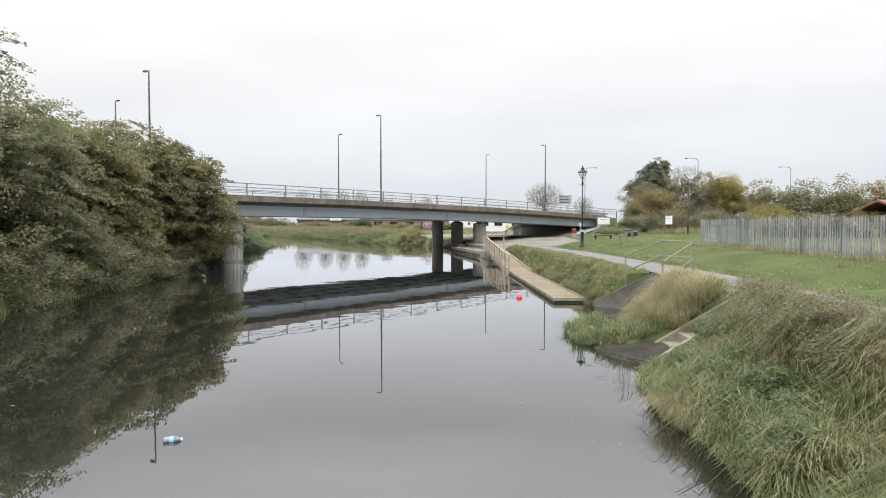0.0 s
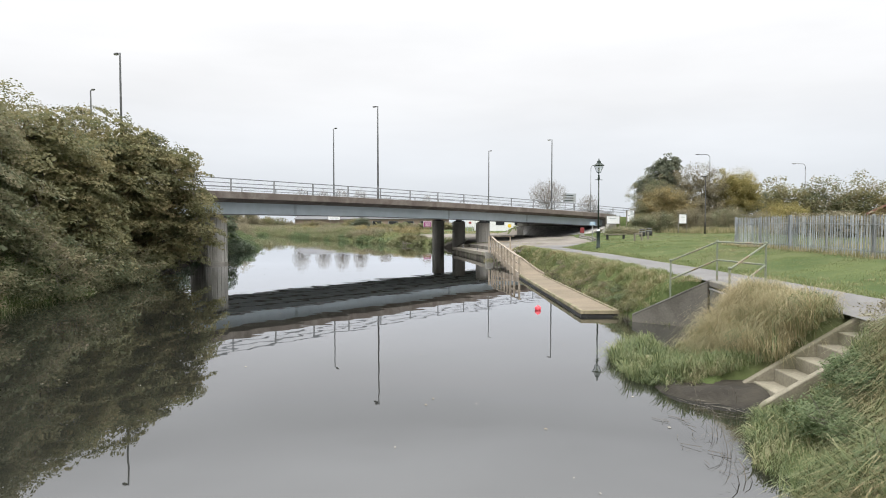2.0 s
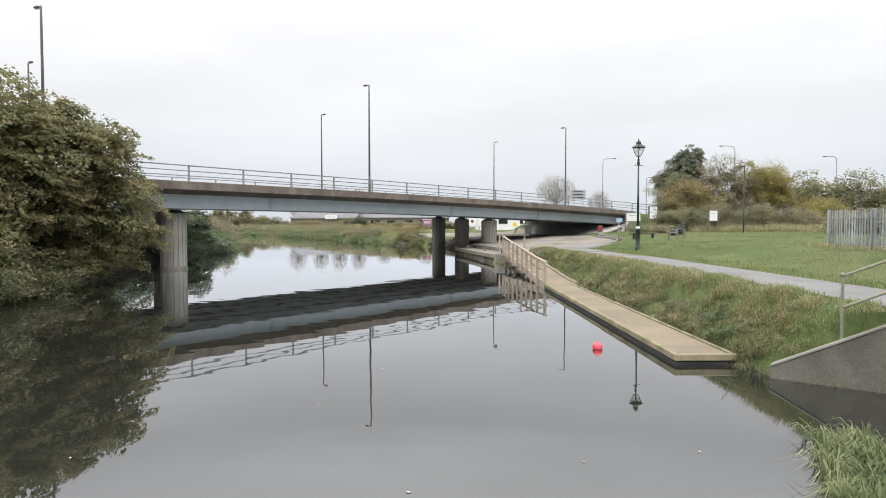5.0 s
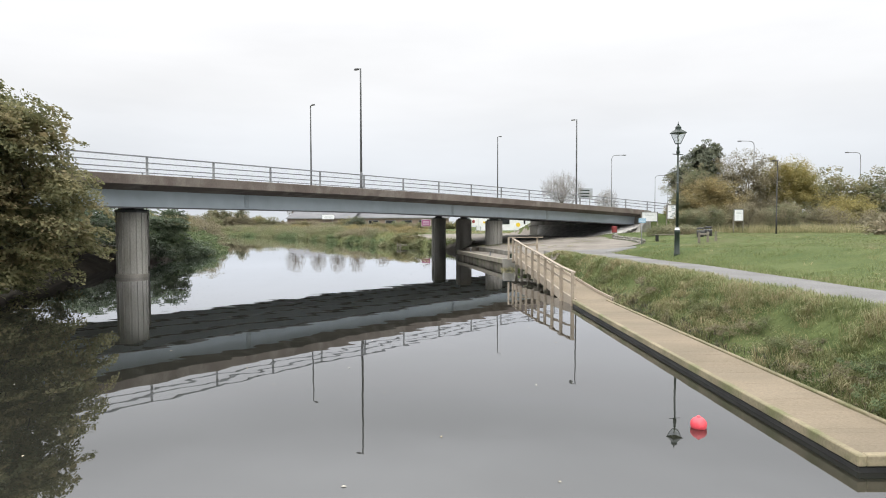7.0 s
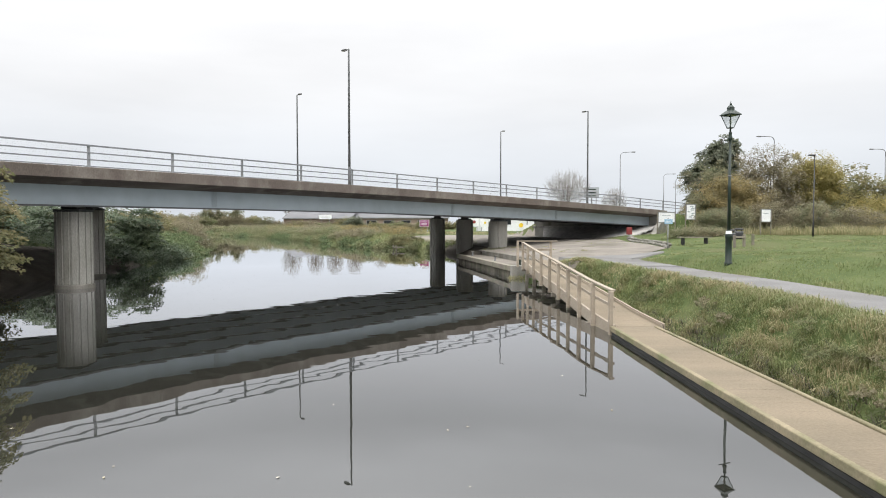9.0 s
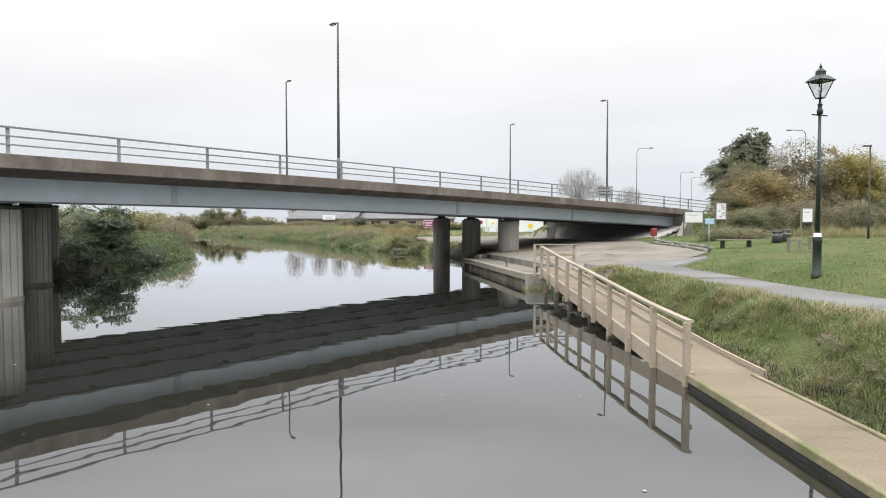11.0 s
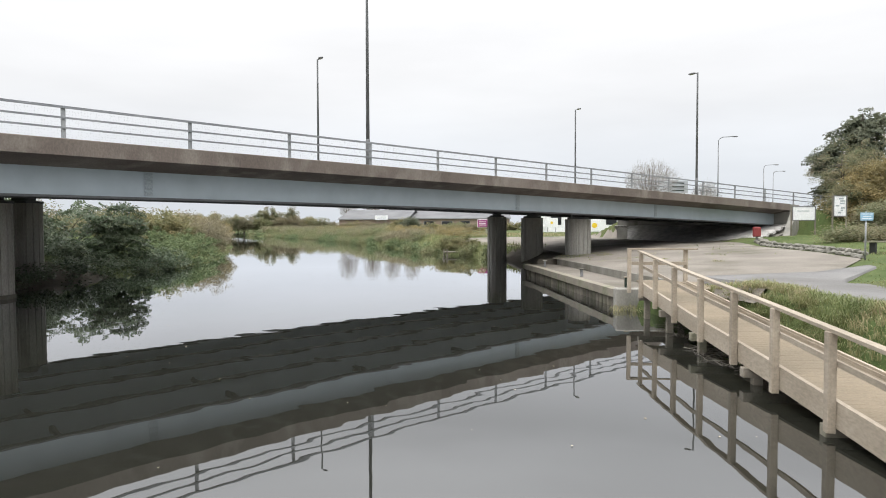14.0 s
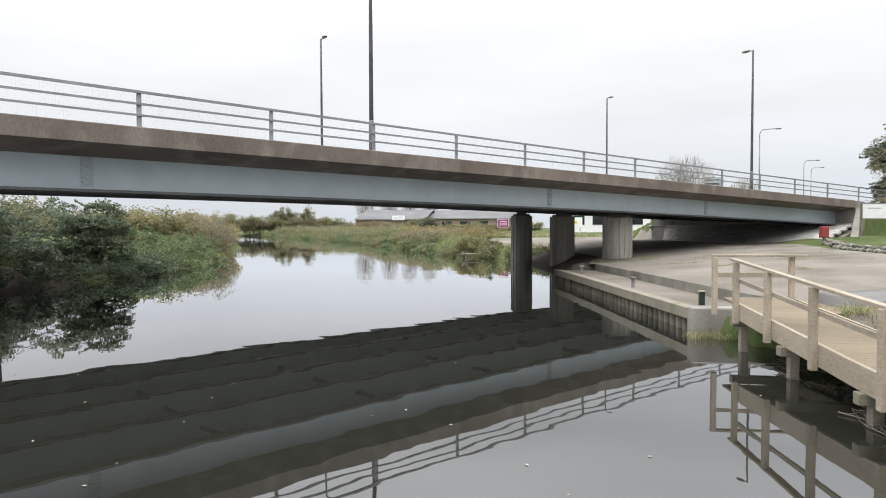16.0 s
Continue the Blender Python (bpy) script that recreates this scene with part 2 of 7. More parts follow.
RED = mat("red_painted_box", (0.22, 0.04, 0.04), (0.26, 0.05, 0.05), 2.0, 0.5, 0.05, 20.0)
BUOY = mat("faded_pink_red_buoy", (0.66, 0.06, 0.085), (0.76, 0.10, 0.12), 5.0, 0.4, 0.05, 30.0)
# black for bins, legs and posts, and for sheets that paint deep shade
BLACK = mat("black_plastic_and_shade", (0.02, 0.02, 0.021), (0.035, 0.035, 0.036), 3.0, 0.5, 0.1, 30.0)
RAIL_GREEN = mat("dull_green_tube", (0.16, 0.185, 0.13), (0.24, 0.255, 0.19), 3.0, 0.6, 0.1, 40.0, stain=(0.2, 0.15, 0.09), stain_scale=3.0)
BRICK_WALL = mat("tan_brick_cladding", (0.22, 0.17, 0.135), (0.27, 0.21, 0.17), 0.4, 0.9, 0.1, 8.0)
ROOF_GREY = mat("grey_sheet_roof", (0.155, 0.158, 0.165), (0.19, 0.193, 0.20), 0.2, 1.0, 0.05, 3.0, spec=0.05)
ROOF_RED = mat("red_clay_roof", (0.20, 0.105, 0.08), (0.25, 0.135, 0.105), 1.0, 0.85, 0.3, 8.0)
REVET = mat("revetment_block", (0.37, 0.36, 0.345), (0.46, 0.445, 0.425), 1.2, 0.9, 0.3, 20.0, island=0.18)
PURPLE = mat("purple_sign", (0.22, 0.03, 0.14), (0.27, 0.045, 0.17), 2.0, 0.5, 0.0, 20.0)
YELLOW = mat("yellow_sign", (0.75, 0.52, 0.03), (0.8, 0.57, 0.05), 2.0, 0.5, 0.0, 20.0)
CAR_RED = mat("red_car_paint", (0.16, 0.016, 0.016), (0.19, 0.02, 0.02), 1.0, 0.3, 0.0, 20.0)
CAR_GLASS = mat("dark_car_glass", (0.02, 0.022, 0.025), (0.03, 0.032, 0.035), 1.0, 0.08, 0.0, 20.0)
TYRE = mat("tyre_rubber", (0.02, 0.02, 0.02), (0.03, 0.03, 0.03), 3.0, 0.9, 0.1, 30.0)
SOIL = mat("bare_dry_soil", (0.085, 0.075, 0.062), (0.13, 0.115, 0.095), 1.2, 0.95, 0.5, 10.0, spec=0.1, bump_dist=0.05)
STEP_STONE = mat("lichen_stained_step_concrete", (0.19, 0.172, 0.128), (0.27, 0.248, 0.19), 1.6, 0.9, 0.3, 25.0, stain=(0.135, 0.125, 0.08), stain_scale=1.4)
PILE_WOOD = mat("dark_wet_pile_timber", (0.085, 0.076, 0.062), (0.145, 0.13, 0.105), 1.6, 0.85, 0.35, 22.0, rand=0.2, stretch=(1, 1, 0.3), stain=(0.07, 0.075, 0.045), stain_scale=1.5)
WALL_WET = mat("dark_algae_stained_concrete", (0.095, 0.089, 0.075), (0.145, 0.135, 0.116), 1.2, 0.9, 0.3, 22.0, stain=(0.16, 0.15, 0.125), stain_scale=1.0)
BOTTLE = mat("murky_bottle_plastic", (0.10, 0.12, 0.16), (0.22, 0.25, 0.30), 14.0, 0.15, 0.0, 30.0)

L_OLIVE = leaf_mat("olive_autumn_leaves", [(0.114, 0.126, 0.066), (0.186, 0.190, 0.096), (0.264, 0.242, 0.126), (0.372, 0.306, 0.174)], light=0.48, own=0.5, scale=0.8)
L_GREY = leaf_mat("grey_green_leaves", [(0.108, 0.131, 0.077), (0.181, 0.199, 0.112), (0.263, 0.246, 0.152), (0.351, 0.287, 0.193)], light=0.48, own=0.5, scale=0.8)
L_DARK = leaf_mat("dark_evergreen_leaves", [(0.105, 0.125, 0.09), (0.15, 0.165, 0.115), (0.20, 0.21, 0.145)], light=0.4, own=0.4)
L_IVY = leaf_mat("ivy_leaves", [(0.066, 0.094, 0.058), (0.102, 0.14, 0.08), (0.16, 0.19, 0.122)], rough=0.4)
L_BROWN = leaf_mat("russet_leaves", [(0.18, 0.165, 0.09), (0.245, 0.21, 0.105), (0.31, 0.25, 0.12), (0.36, 0.28, 0.135)], light=0.45, own=0.35)
L_YELLOW = leaf_mat("yellow_autumn_leaves", [(0.22, 0.205, 0.09), (0.33, 0.29, 0.115), (0.43, 0.355, 0.14)], light=0.45, own=0.35)
L_WEED = leaf_mat("nettle_leaves", [(0.075, 0.11, 0.05), (0.135, 0.18, 0.08), (0.20, 0.235, 0.12)], scale=1.5)
L_BANK = leaf_mat("mixed_bank_leaves", [(0.13, 0.16, 0.075), (0.195, 0.21, 0.105), (0.27, 0.24, 0.145)], light=0.4, own=0.5)
L_NETTLE = leaf_mat("pale_nettle_leaves", [(0.10, 0.14, 0.066), (0.155, 0.205, 0.10), (0.23, 0.27, 0.15)], scale=1.5, light=0.4)
L_SCRUB = leaf_mat("dry_scrub", [(0.17, 0.16, 0.10), (0.24, 0.215, 0.14), (0.31, 0.265, 0.18)], light=0.4, own=0.4)
G_LUSH = leaf_mat("lush_grass", [(0.09, 0.12, 0.052), (0.145, 0.185, 0.08), (0.215, 0.24, 0.115), (0.33, 0.31, 0.18)], scale=1.3, light=0.35)
G_DRY = leaf_mat("dry_grass", [(0.17, 0.17, 0.08), (0.28, 0.25, 0.13), (0.40, 0.345, 0.205), (0.50, 0.43, 0.28)], scale=1.2, light=0.45)
G_LAWN = leaf_mat("lawn_grass", [(0.098, 0.138, 0.05), (0.15, 0.187, 0.07), (0.20, 0.227, 0.094), (0.27, 0.262, 0.135)], scale=1.1, light=0.35, own=0.4)
G_STRAW = leaf_mat("faded_straw", [(0.19, 0.20, 0.09), (0.27, 0.26, 0.13), (0.37, 0.33, 0.195), (0.45, 0.40, 0.26)], scale=0.9, light=0.42)
G_BANK = leaf_mat("rough_bank_grass", [(0.12, 0.155, 0.06), (0.185, 0.22, 0.088), (0.265, 0.26, 0.13), (0.36, 0.30, 0.19)], scale=1.1, light=0.38, own=0.5)

# ---- building helpers ----


def lerp(v, xs, ys):
    """Straight lines between known places."""
    if v <= xs[0]:
        return ys[0]
    for i in range(1, len(xs)):
        if v <= xs[i]:
            return ys[i - 1] + (ys[i] - ys[i - 1]) * (v - xs[i - 1]) / (xs[i] - xs[i - 1])
    return ys[-1]



def smooth(a, b, v):
    v = min(1.0, max(0.0, (v - a) / (b - a)))
    return v * v * (3 - 2 * v)


def thing(name, label, category, place=(0, 0, 0), turn=0.0, group="", kind=""):
    """An Empty at a thing's base, to hold its parts."""
    ob = new(name)
    ob.empty_display_size = 0.2
    ob.matrix_world = pose(*place, 0, 0, turn)
    return tagged(ob, label, category, group, kind)


def part(name, bm, material, parent=None, label="", sharp=True):
    """Links a bmesh as one mesh object under a thing or a part."""
    me = bpy.data.meshes.new(name)
    bm.to_mesh(me)
    bm.free()
    me.materials.append(material)
    if not sharp:
        for p in me.polygons:
            p.use_smooth = True
    ob = new(name, me)
    if parent is not None:
        ob.parent = parent
    if label:
        ob["label"] = label
    return ob


def share(name, mesh, parent, m):
    """A further piece on the same mesh."""
    ob = new(name, mesh)
    ob.parent = parent
    ob.matrix_local = m
    return ob


def fast(name, v, f, material, parent=None, flat=True):
    """A mesh from arrays of corners and of faces with one count of corners."""
    v, f = np.asarray(v, dtype=np.float32), np.asarray(f, dtype=np.int32)
    me = bpy.data.meshes.new(name)
    me.vertices.add(len(v))
    me.vertices.foreach_set("co", v.ravel())
    k = f.shape[1]
    me.loops.add(f.size)
    me.loops.foreach_set("vertex_index", f.ravel())
    me.polygons.add(len(f))
    me.polygons.foreach_set("loop_start", np.arange(0, f.size, k, dtype=np.int32))
    me.update(calc_edges=True)
    me.materials.append(material)
    if not flat:
        me.polygons.foreach_set("use_smooth", np.ones(len(f), dtype=bool))
    ob = new(name, me)
    if parent is not None:
        ob.parent = parent
    return ob


def box(bm, x0, x1, y0, y1, z0, z1, bevel=0.0):
    r = bmesh.ops.create_cube(bm, size=1.0)
    vs = r["verts"]
    for q in vs:
        q.co = Vector(((x0 + x1) / 2 + q.co.x * (x1 - x0), (y0 + y1) / 2 + q.co.y * (y1 - y0), (z0 + z1) / 2 + q.co.z * (z1 - z0)))
    if bevel:
        es = list({e for q in vs for e in q.link_edges})
        bmesh.ops.bevel(bm, geom=es, offset=bevel, segments=1, affect="EDGES")
    return vs


def boxed(x0, x1, y0, y1, z0, z1, bevel=0.0):
    bm = bmesh.new()
    box(bm, x0, x1, y0, y1, z0, z1, bevel)
    return bm


def tube(bm, pts, radii, n=8, caps=True):
    """A tapered round bar along points."""
    pts = [Vector(p) for p in pts]
    rings = []
    for i, p in enumerate(pts):
        d = (pts[min(i + 1, len(pts) - 1)] - pts[max(i - 1, 0)]).normalized()
        a = d.orthogonal().normalized() if i == 0 else (rings_a - d * rings_a.dot(d)).normalized()
        rings_a = a
        b = d.cross(a)
        r = radii[i] if hasattr(radii, "__len__") else radii
        rings.append([bm.verts.new(p + (a * math.cos(k * math.tau / n) + b * math.sin(k * math.tau / n)) * r) for k in range(n)])
    for r0, r1 in zip(rings, rings[1:]):
        for k in range(n):
            bm.faces.new((r0[k], r0[(k + 1) % n], r1[(k + 1) % n], r1[k]))
    if caps:
        bm.faces.new(list(reversed(rings[0])))
        bm.faces.new(rings[-1])
    return bm


def tubed(pts, radii, n=8):
    return tube(bmesh.new(), pts, radii, n)


def lathe(profile, n=16, square=False):
    """A turned shape from (radius, height) pairs."""
    bm = bmesh.new()
    rings = []
    for r, z in profile:
        rings.append([bm.verts.new((r * math.cos((k + 0.5) * math.tau / n), r * math.sin((k + 0.5) * math.tau / n), z)) for k in range(n)])
    for r0, r1 in zip(rings, rings[1:]):
        for k in range(n):
            bm.faces.new((r0[k], r0[(k + 1) % n], r1[(k + 1) % n], r1[k]))
    bm.faces.new(list(reversed(rings[0])))
    bm.faces.new(rings[-1])
    return bm


# ---- the plan ----
# the bridge runs on an arc: s along it, o across it, from the railing on the near side
ARC_X, ARC_Y, ARC_A, ARC_C = -10.063, 51.639, 0.8681, -0.0057


def on_bridge(s, o=0.0):
    th, r = ARC_A + ARC_C * s, 1 / ARC_C
    return (ARC_X + r * (math.sin(th) - math.sin(ARC_A)) - o * math.sin(th), ARC_Y - r * (math.cos(th) - math.cos(ARC_A)) + o * math.cos(th))


def bridge_turn(s):
    return math.degrees(ARC_A + ARC_C * s)


def along_bridge(x, y):
    r = 1 / ARC_C
    dx, dy = x - (ARC_X - r * math.sin(ARC_A)), y - (ARC_Y + r * math.cos(ARC_A))
    return (math.atan2(-dx, dy) - ARC_A) / ARC_C, math.hypot(dx, dy) + r


def deck_z(s):
    """Height of the top of the edge beam."""
    if s <= 0:
        return 5.09 - 0.0002 * s * s
    if s <= 45:
        return 5.09 - 0.00049 * s * s
    return max(2.7, 4.098 - 0.044 * (s - 45) + 0.0002 * (s - 45) ** 2)


LEFT_Y = (-200, -20, 20, 28, 36, 45, 50, 55, 58, 64, 71, 76, 83, 100, 117, 150, 200, 260, 330)
LEFT_X = (-15, -15, -14.2, -14.4, -16.2, -19.0, -19.3, -19.8, -20.1, -20.2, -20.8, -22.2, -23.8, -30.5, -37.5, -58, -100, -165, -260)
RIGHT_Y = (-200, -10, 6, 8, 9.4, 11, 12.6, 13.4, 14.0, 15, 16.8, 18.6, 20.4, 22, 37, 43, 46, 50, 52, 57.3, 63.7, 68, 74, 79, 84.5, 89, 92, 96, 103.5, 115, 127, 148, 175, 207, 242, 330)
RIGHT_X = (3.3, 3.3, 3.25, 3.45, 3.35, 3.55, 4.3, 4.7, 4.0, 3.4, 3.5, 4.4, 5.0, 5.2, 5.0, 5.0, 4.8, 4.7, 3.7, 2.8, 1.75, 0.9, 0.4, -0.2, -1.4, -4.0, -6.6, -8.8, -11.3, -16.5, -22.5, -32, -46, -65, -90, -170)
PATH_Y = (-80, -12, 0, 10, 15, 20, 30, 38, 42, 49)
PATH_X = (-1, 4.4, 5.7, 6.95, 7.65, 8.0, 8.0, 7.95, 7.5, 7.2)
PATH_Z = 1.18


def water_z(y):
    """The river's surface, level with the floats at each place of the plan."""
    y = min(66.0, max(-2.0, y))
    if y > 48:
        return 0.07 + 0.0052 * (y - 48) * (1 - (y - 48) / 36)
    return 0.07 + 0.0052 * (y - 48)


def left_shore(y):
    return lerp(y, LEFT_Y, LEFT_X)


def right_shore(y):
    return lerp(y, RIGHT_Y, RIGHT_X)


def path_mid(y):
    return lerp(y, PATH_Y, PATH_X)


def step_frame(x, y):
    """Along and across the river steps, from the left end of the lowest nosing."""
    u, w, c, q = x - 4.93, y - 13.98, math.cos(radians(-1.7)), math.sin(radians(-1.7))
    return u * c + w * q, -u * q + w * c


def lawn(x, y):
    z = 1.20 + 0.03 * (min(x, 20) - 8.9) + 0.02 * min(15.0, max(0.0, y - 34)) + 0.008 * min(30.0, max(0.0, y - 49))
    z += 0.13 * smooth(8.7, 10.2, x) * smooth(36, 40, y) * (1 - smooth(47, 54, y))
    z += 0.36 * smooth(9.6, 13.6, x) * (1 - smooth(35, 47, y))
    return z


def paved_z(x, y):
    """The forecourt rises from the quay to the abutment."""
    k = min(1.0, max(0.0, (x - right_shore(y) - 1.4) / 9.0))
    return 0.90 + 0.62 * k


def ground_z(x, y):
    xr, xl = right_shore(y), left_shore(y)
    if x > xr:
        d = x - xr
        pz = lawn(x, y)
        p = smooth(46, 51, y) * (1 - smooth(96, 104, y)) * (1 - smooth(12.5, 17.0, x - 0.10 * max(0.0, 75 - y)))
        pz = pz * (1 - p) + paved_z(x, y) * p
        if y > 90:
            pz = pz * (1 - smooth(90, 110, y)) + 1.7 * smooth(90, 110, y)
        slope = lerp(y, (0, 10, 18, 21.5, 24, 44, 46.5, 50, 52, 65, 68, 82, 90, 150), (0.32, 0.28, 0.30, 0.7, 0.72, 0.72, 1.6, 3.4, 5.0, 5.0, 0.45, 0.45, 0.5, 0.3))
        z = min(pz, -0.25 + slope * d + 0.25 * min(1, d * 3))
        if 50.5 < y < 66.5 and d < 2.3:
            z = min(z, 0.55)
        if 14.2 < y < 18.6:
            k = smooth(14.2, 15.0, y) * (1 - smooth(17.8, 18.6, y))
            z = min(z, lerp(x, (3.4, 5.0, 5.9, 6.5), (-0.12, 0.16, 0.80, 1.15)) * k + 3 * (1 - k))
        if 9.5 < y < 13.6:
            k = smooth(9.5, 10.6, y) * (1 - smooth(13.2, 13.6, y))
            z = min(z, (-0.1 + 0.24 * max(0.0, d - 0.2)) * k + 3 * (1 - k)) if d < 1.3 else z
        bumps = 0.06 * noise.noise((x * 0.6, y * 0.6, 0.3)) + 0.10 * noise.noise((x * 0.21, y * 0.21, 3.3))
        z += bumps * (1 - p) * smooth(0.2, 1.6, d)
    elif x < xl:
        d = xl - x
        cap, slope = 1.9 + 0.02 * min(d, 60), 0.6
        if 49 < y < 105:
            cap, slope = lerp(y, (49, 52, 62, 66, 105), (1.9, 1.5, 1.3, 0.5, 0.5)) + 0.12 * max(0.0, d - 3), lerp(y, (49, 52, 62, 66, 105), (0.6, 0.5, 0.5, 0.25, 0.25))
        z = min(cap, 2.6, -0.25 + slope * d + 0.25 * min(1, d * 3)) + 0.15 * noise.noise((x * 0.4, y * 0.4, 1.0)) * smooth(0, 1, d)
    else:
        d = min(xr - x, x - xl)
        z = -0.25 - min(1.6, 0.5 * d)
    if -60 < y < 49:
        w = abs(x - path_mid(y))
        if x > xr and w < 2.2:
            k = 1 - smooth(1.25, 2.15, w)
            z = z * (1 - k) + PATH_Z * k
    if 16.6 < y < 22 and 4.4 < x < 7.6 and 17.1 + (x - 5.0) * 0.33 < y < 22.15 - (x - 5.3) * 0.775 + max(0.0, x - 6.9) * 0.9:
        z = -0.6
    a, b = step_frame(x, y)
    if -0.5 < a < 2.1 and -1.05 < b < 0.22:
        z = min(z, -0.12 + 0.604 * max(a, -0.3))
    if abs(x) < 200 and -20 < y < 240:
        s, o = along_bridge(x, y)
        top = deck_z(s) - 0.25
        if 42.0 < s < 200:
            z = max(z, top - 0.42 * max(0.0, -0.6 - o, o - 16.4) - 3.0 * max(0.0, 43.0 - s))
        elif -160 < s < -19:
            z = max(z, top - 0.5 * max(0.0, -0.6 - o, o - 16.4) - 3.0 * max(0.0, s + 21))
    return z


def steps_of(lo, hi, step, far, grow):
    """Grid lines: even in the middle, ever wider apart outside."""
    v = list(np.arange(lo, hi + 1e-6, step))
    a, q = step, lo
    while q > -far:
        a *= grow
        q -= a
        v.insert(0, q)
    a, q = step, hi
    while q < far:
        a *= grow
        q += a
        v.append(q)
    return v


def grid_mesh(name, xs, ys, height, material):
    nx, ny = len(xs), len(ys)
    v = [(x, y, height(x, y)) for y in ys for x in xs]
    i = np.arange(nx * ny).reshape(ny, nx)
    f = np.stack([i[:-1, :-1], i[:-1, 1:], i[1:, 1:], i[1:, :-1]], -1).reshape(-1, 4)
    return fast(name, v, f, material, flat=False)


# ---- ground, water, path ----
ground = grid_mesh("ground", steps_of(-30, 32, 0.32, 2500, 1.22), steps_of(-6, 110, 0.40, 2500, 1.22),
                   lambda x, y: ground_z(x, y) - (0.10 if -60 < y < 48.6 and abs(x - path_mid(y)) < 0.55 else 0.0), TURF)
ground.data.materials.append(SOIL)
for face in ground.data.polygons:
    cx, cy = face.center.x, face.center.y
    if -45 < cx < 20 and 30 < cy < 110:
        cs, co = along_bridge(cx, cy)
        if -24 < cs < 42 and 0.4 < co < 15.5:
            face.material_index = 1
tagged(ground, "grassy riverside ground with worn turf and low banks", "ground", kind="structure")

water = grid_mesh("water", [-400, -60, -20, 0, 12, 60], list(np.arange(-300, -10, 29.0)) + list(np.arange(-8, 90, 2.0)) + list(np.arange(92, 421, 41.0)), lambda x, y: water_z(y), WATER)
tagged(water, "still grey river water reflecting bridge and sky", "river", kind="structure")


def strip(name, ys, mid, half, lift, material, label, category):
    v, f = [], []
    for y in ys:
        for k in range(7):
            q = -1 + k / 3
            edge = 0.05 * noise.noise((y * 1.3, q, 5.0)) if abs(q) == 1 else 0
            x = mid(y) + half(y) * q + edge
            v.append((x, y, PATH_Z + lift + 0.02 * (1 - q * q)))
    for j in range(len(ys) - 1):
        for k in range(6):
            a = j * 7 + k
            f.append((a, a + 1, a + 8, a + 7))
    ob = fast(name, v, f, material, flat=False)
    return tagged(ob, label, category, kind="structure")


strip("footpath", list(np.arange(-60, 49.2, 0.5)), path_mid, lambda y: 0.98 + 0.4 * smooth(41, 49, y), 0.03, ASPHALT, "grey asphalt riverside footpath with grassy edges", "path")


edging = part("path_edging", boxed(-0.03, 0.03, -1.4, 1.4, -0.10, 0.035, 0.006), CONC)
edging.matrix_world = pose(7.0, 30.5, 1.2, 0, 0, 1.5)
tagged(edging, "thin pale concrete kerb strip beside the path", "kerb")


def forecourt_mesh():
    """Worn concrete from the quay to the foot of the abutment."""
    v, f = [], []
    ys = list(np.arange(47.0, 100.1, 0.75))
    n = 24
    for y in ys:
        x0 = right_shore(y) + (1.5 if y < 66 else 1.2 + 1.6 * smooth(66, 72, y))
        if y < 52:
            x0 = 4.2 + 0.2 * (52 - y)
        x1 = lerp(y, (47, 49, 51, 56, 62, 68, 73, 77.4, 81.7, 89.2, 94.4, 100), (7.0, 7.6, 8.6, 12.3, 13.0, 13.6, 14.4, 13.4, 12.3, 10.9, 11.6, 12.5))
        for k in range(n + 1):
            x = x0 + (x1 - x0) * k / n
            v.append((x, y, max(paved_z(x, y), ground_z(x, y)) + 0.035))
    for j in range(len(ys) - 1):
        for k in range(n):
            a = j * (n + 1) + k
            f.append((a, a + 1, a + n + 2, a + n + 1))
    return fast("pavement", v, f, PAVED, flat=False)


tagged(forecourt_mesh(), "worn pale concrete forecourt with cracks and weeds", "pavement", kind="structure")


def asphalt_bay():
    """The asphalt that fans out where the path meets the forecourt."""
    ring = [(6.6, 43.5), (6.3, 45.4), (6.0, 47.3), (5.9, 49.2), (5.4, 49.9), (5.3, 51.0), (7.3, 52.0), (9.2, 52.6), (11.2, 53.6), (11.1, 53.0), (9.9, 51.6), (8.9, 50.4), (8.25, 49.2), (8.0, 47.9), (8.15, 46.2), (8.38, 44.6), (8.45, 43.5)]
    cx, cy = 7.2, 48.6
    v = [(cx, cy, max(PATH_Z, paved_z(cx, cy) + 0.02) + 0.05)]
    m = len(ring)
    rings = 6
    for r in range(1, rings + 1):
        for x, y in ring:
            px, py = cx + (x - cx) * r / rings, cy + (y - cy) * r / rings
            v.append((px, py, max(PATH_Z, paved_z(px, py) + 0.02) + 0.05))
    for x, y in ring:
        v.append((x, y, 0.55))
    f = [(0, 1 + k, 1 + (k + 1) % m) for k in range(m)]
    for r in range(rings):
        for k in range(m):
            a, b = 1 + r * m + k, 1 + r * m + (k + 1) % m
            f += [(a, a + m, b + m), (a, b + m, b)]
    return tagged(fast("pavement", v, f, ASPHALT, flat=False), "grey asphalt apron where the footpath widens", "pavement", kind="structure")


asphalt_bay()

# ---- the bridge ----
SPAN0, SPAN1 = -21.0, 41.2
TILT_UP = 0.038  # the deck is banked: the far side stands higher
bridge = thing("road_bridge", "curved road bridge with pale blue steel girders and brown concrete edge", "bridge")


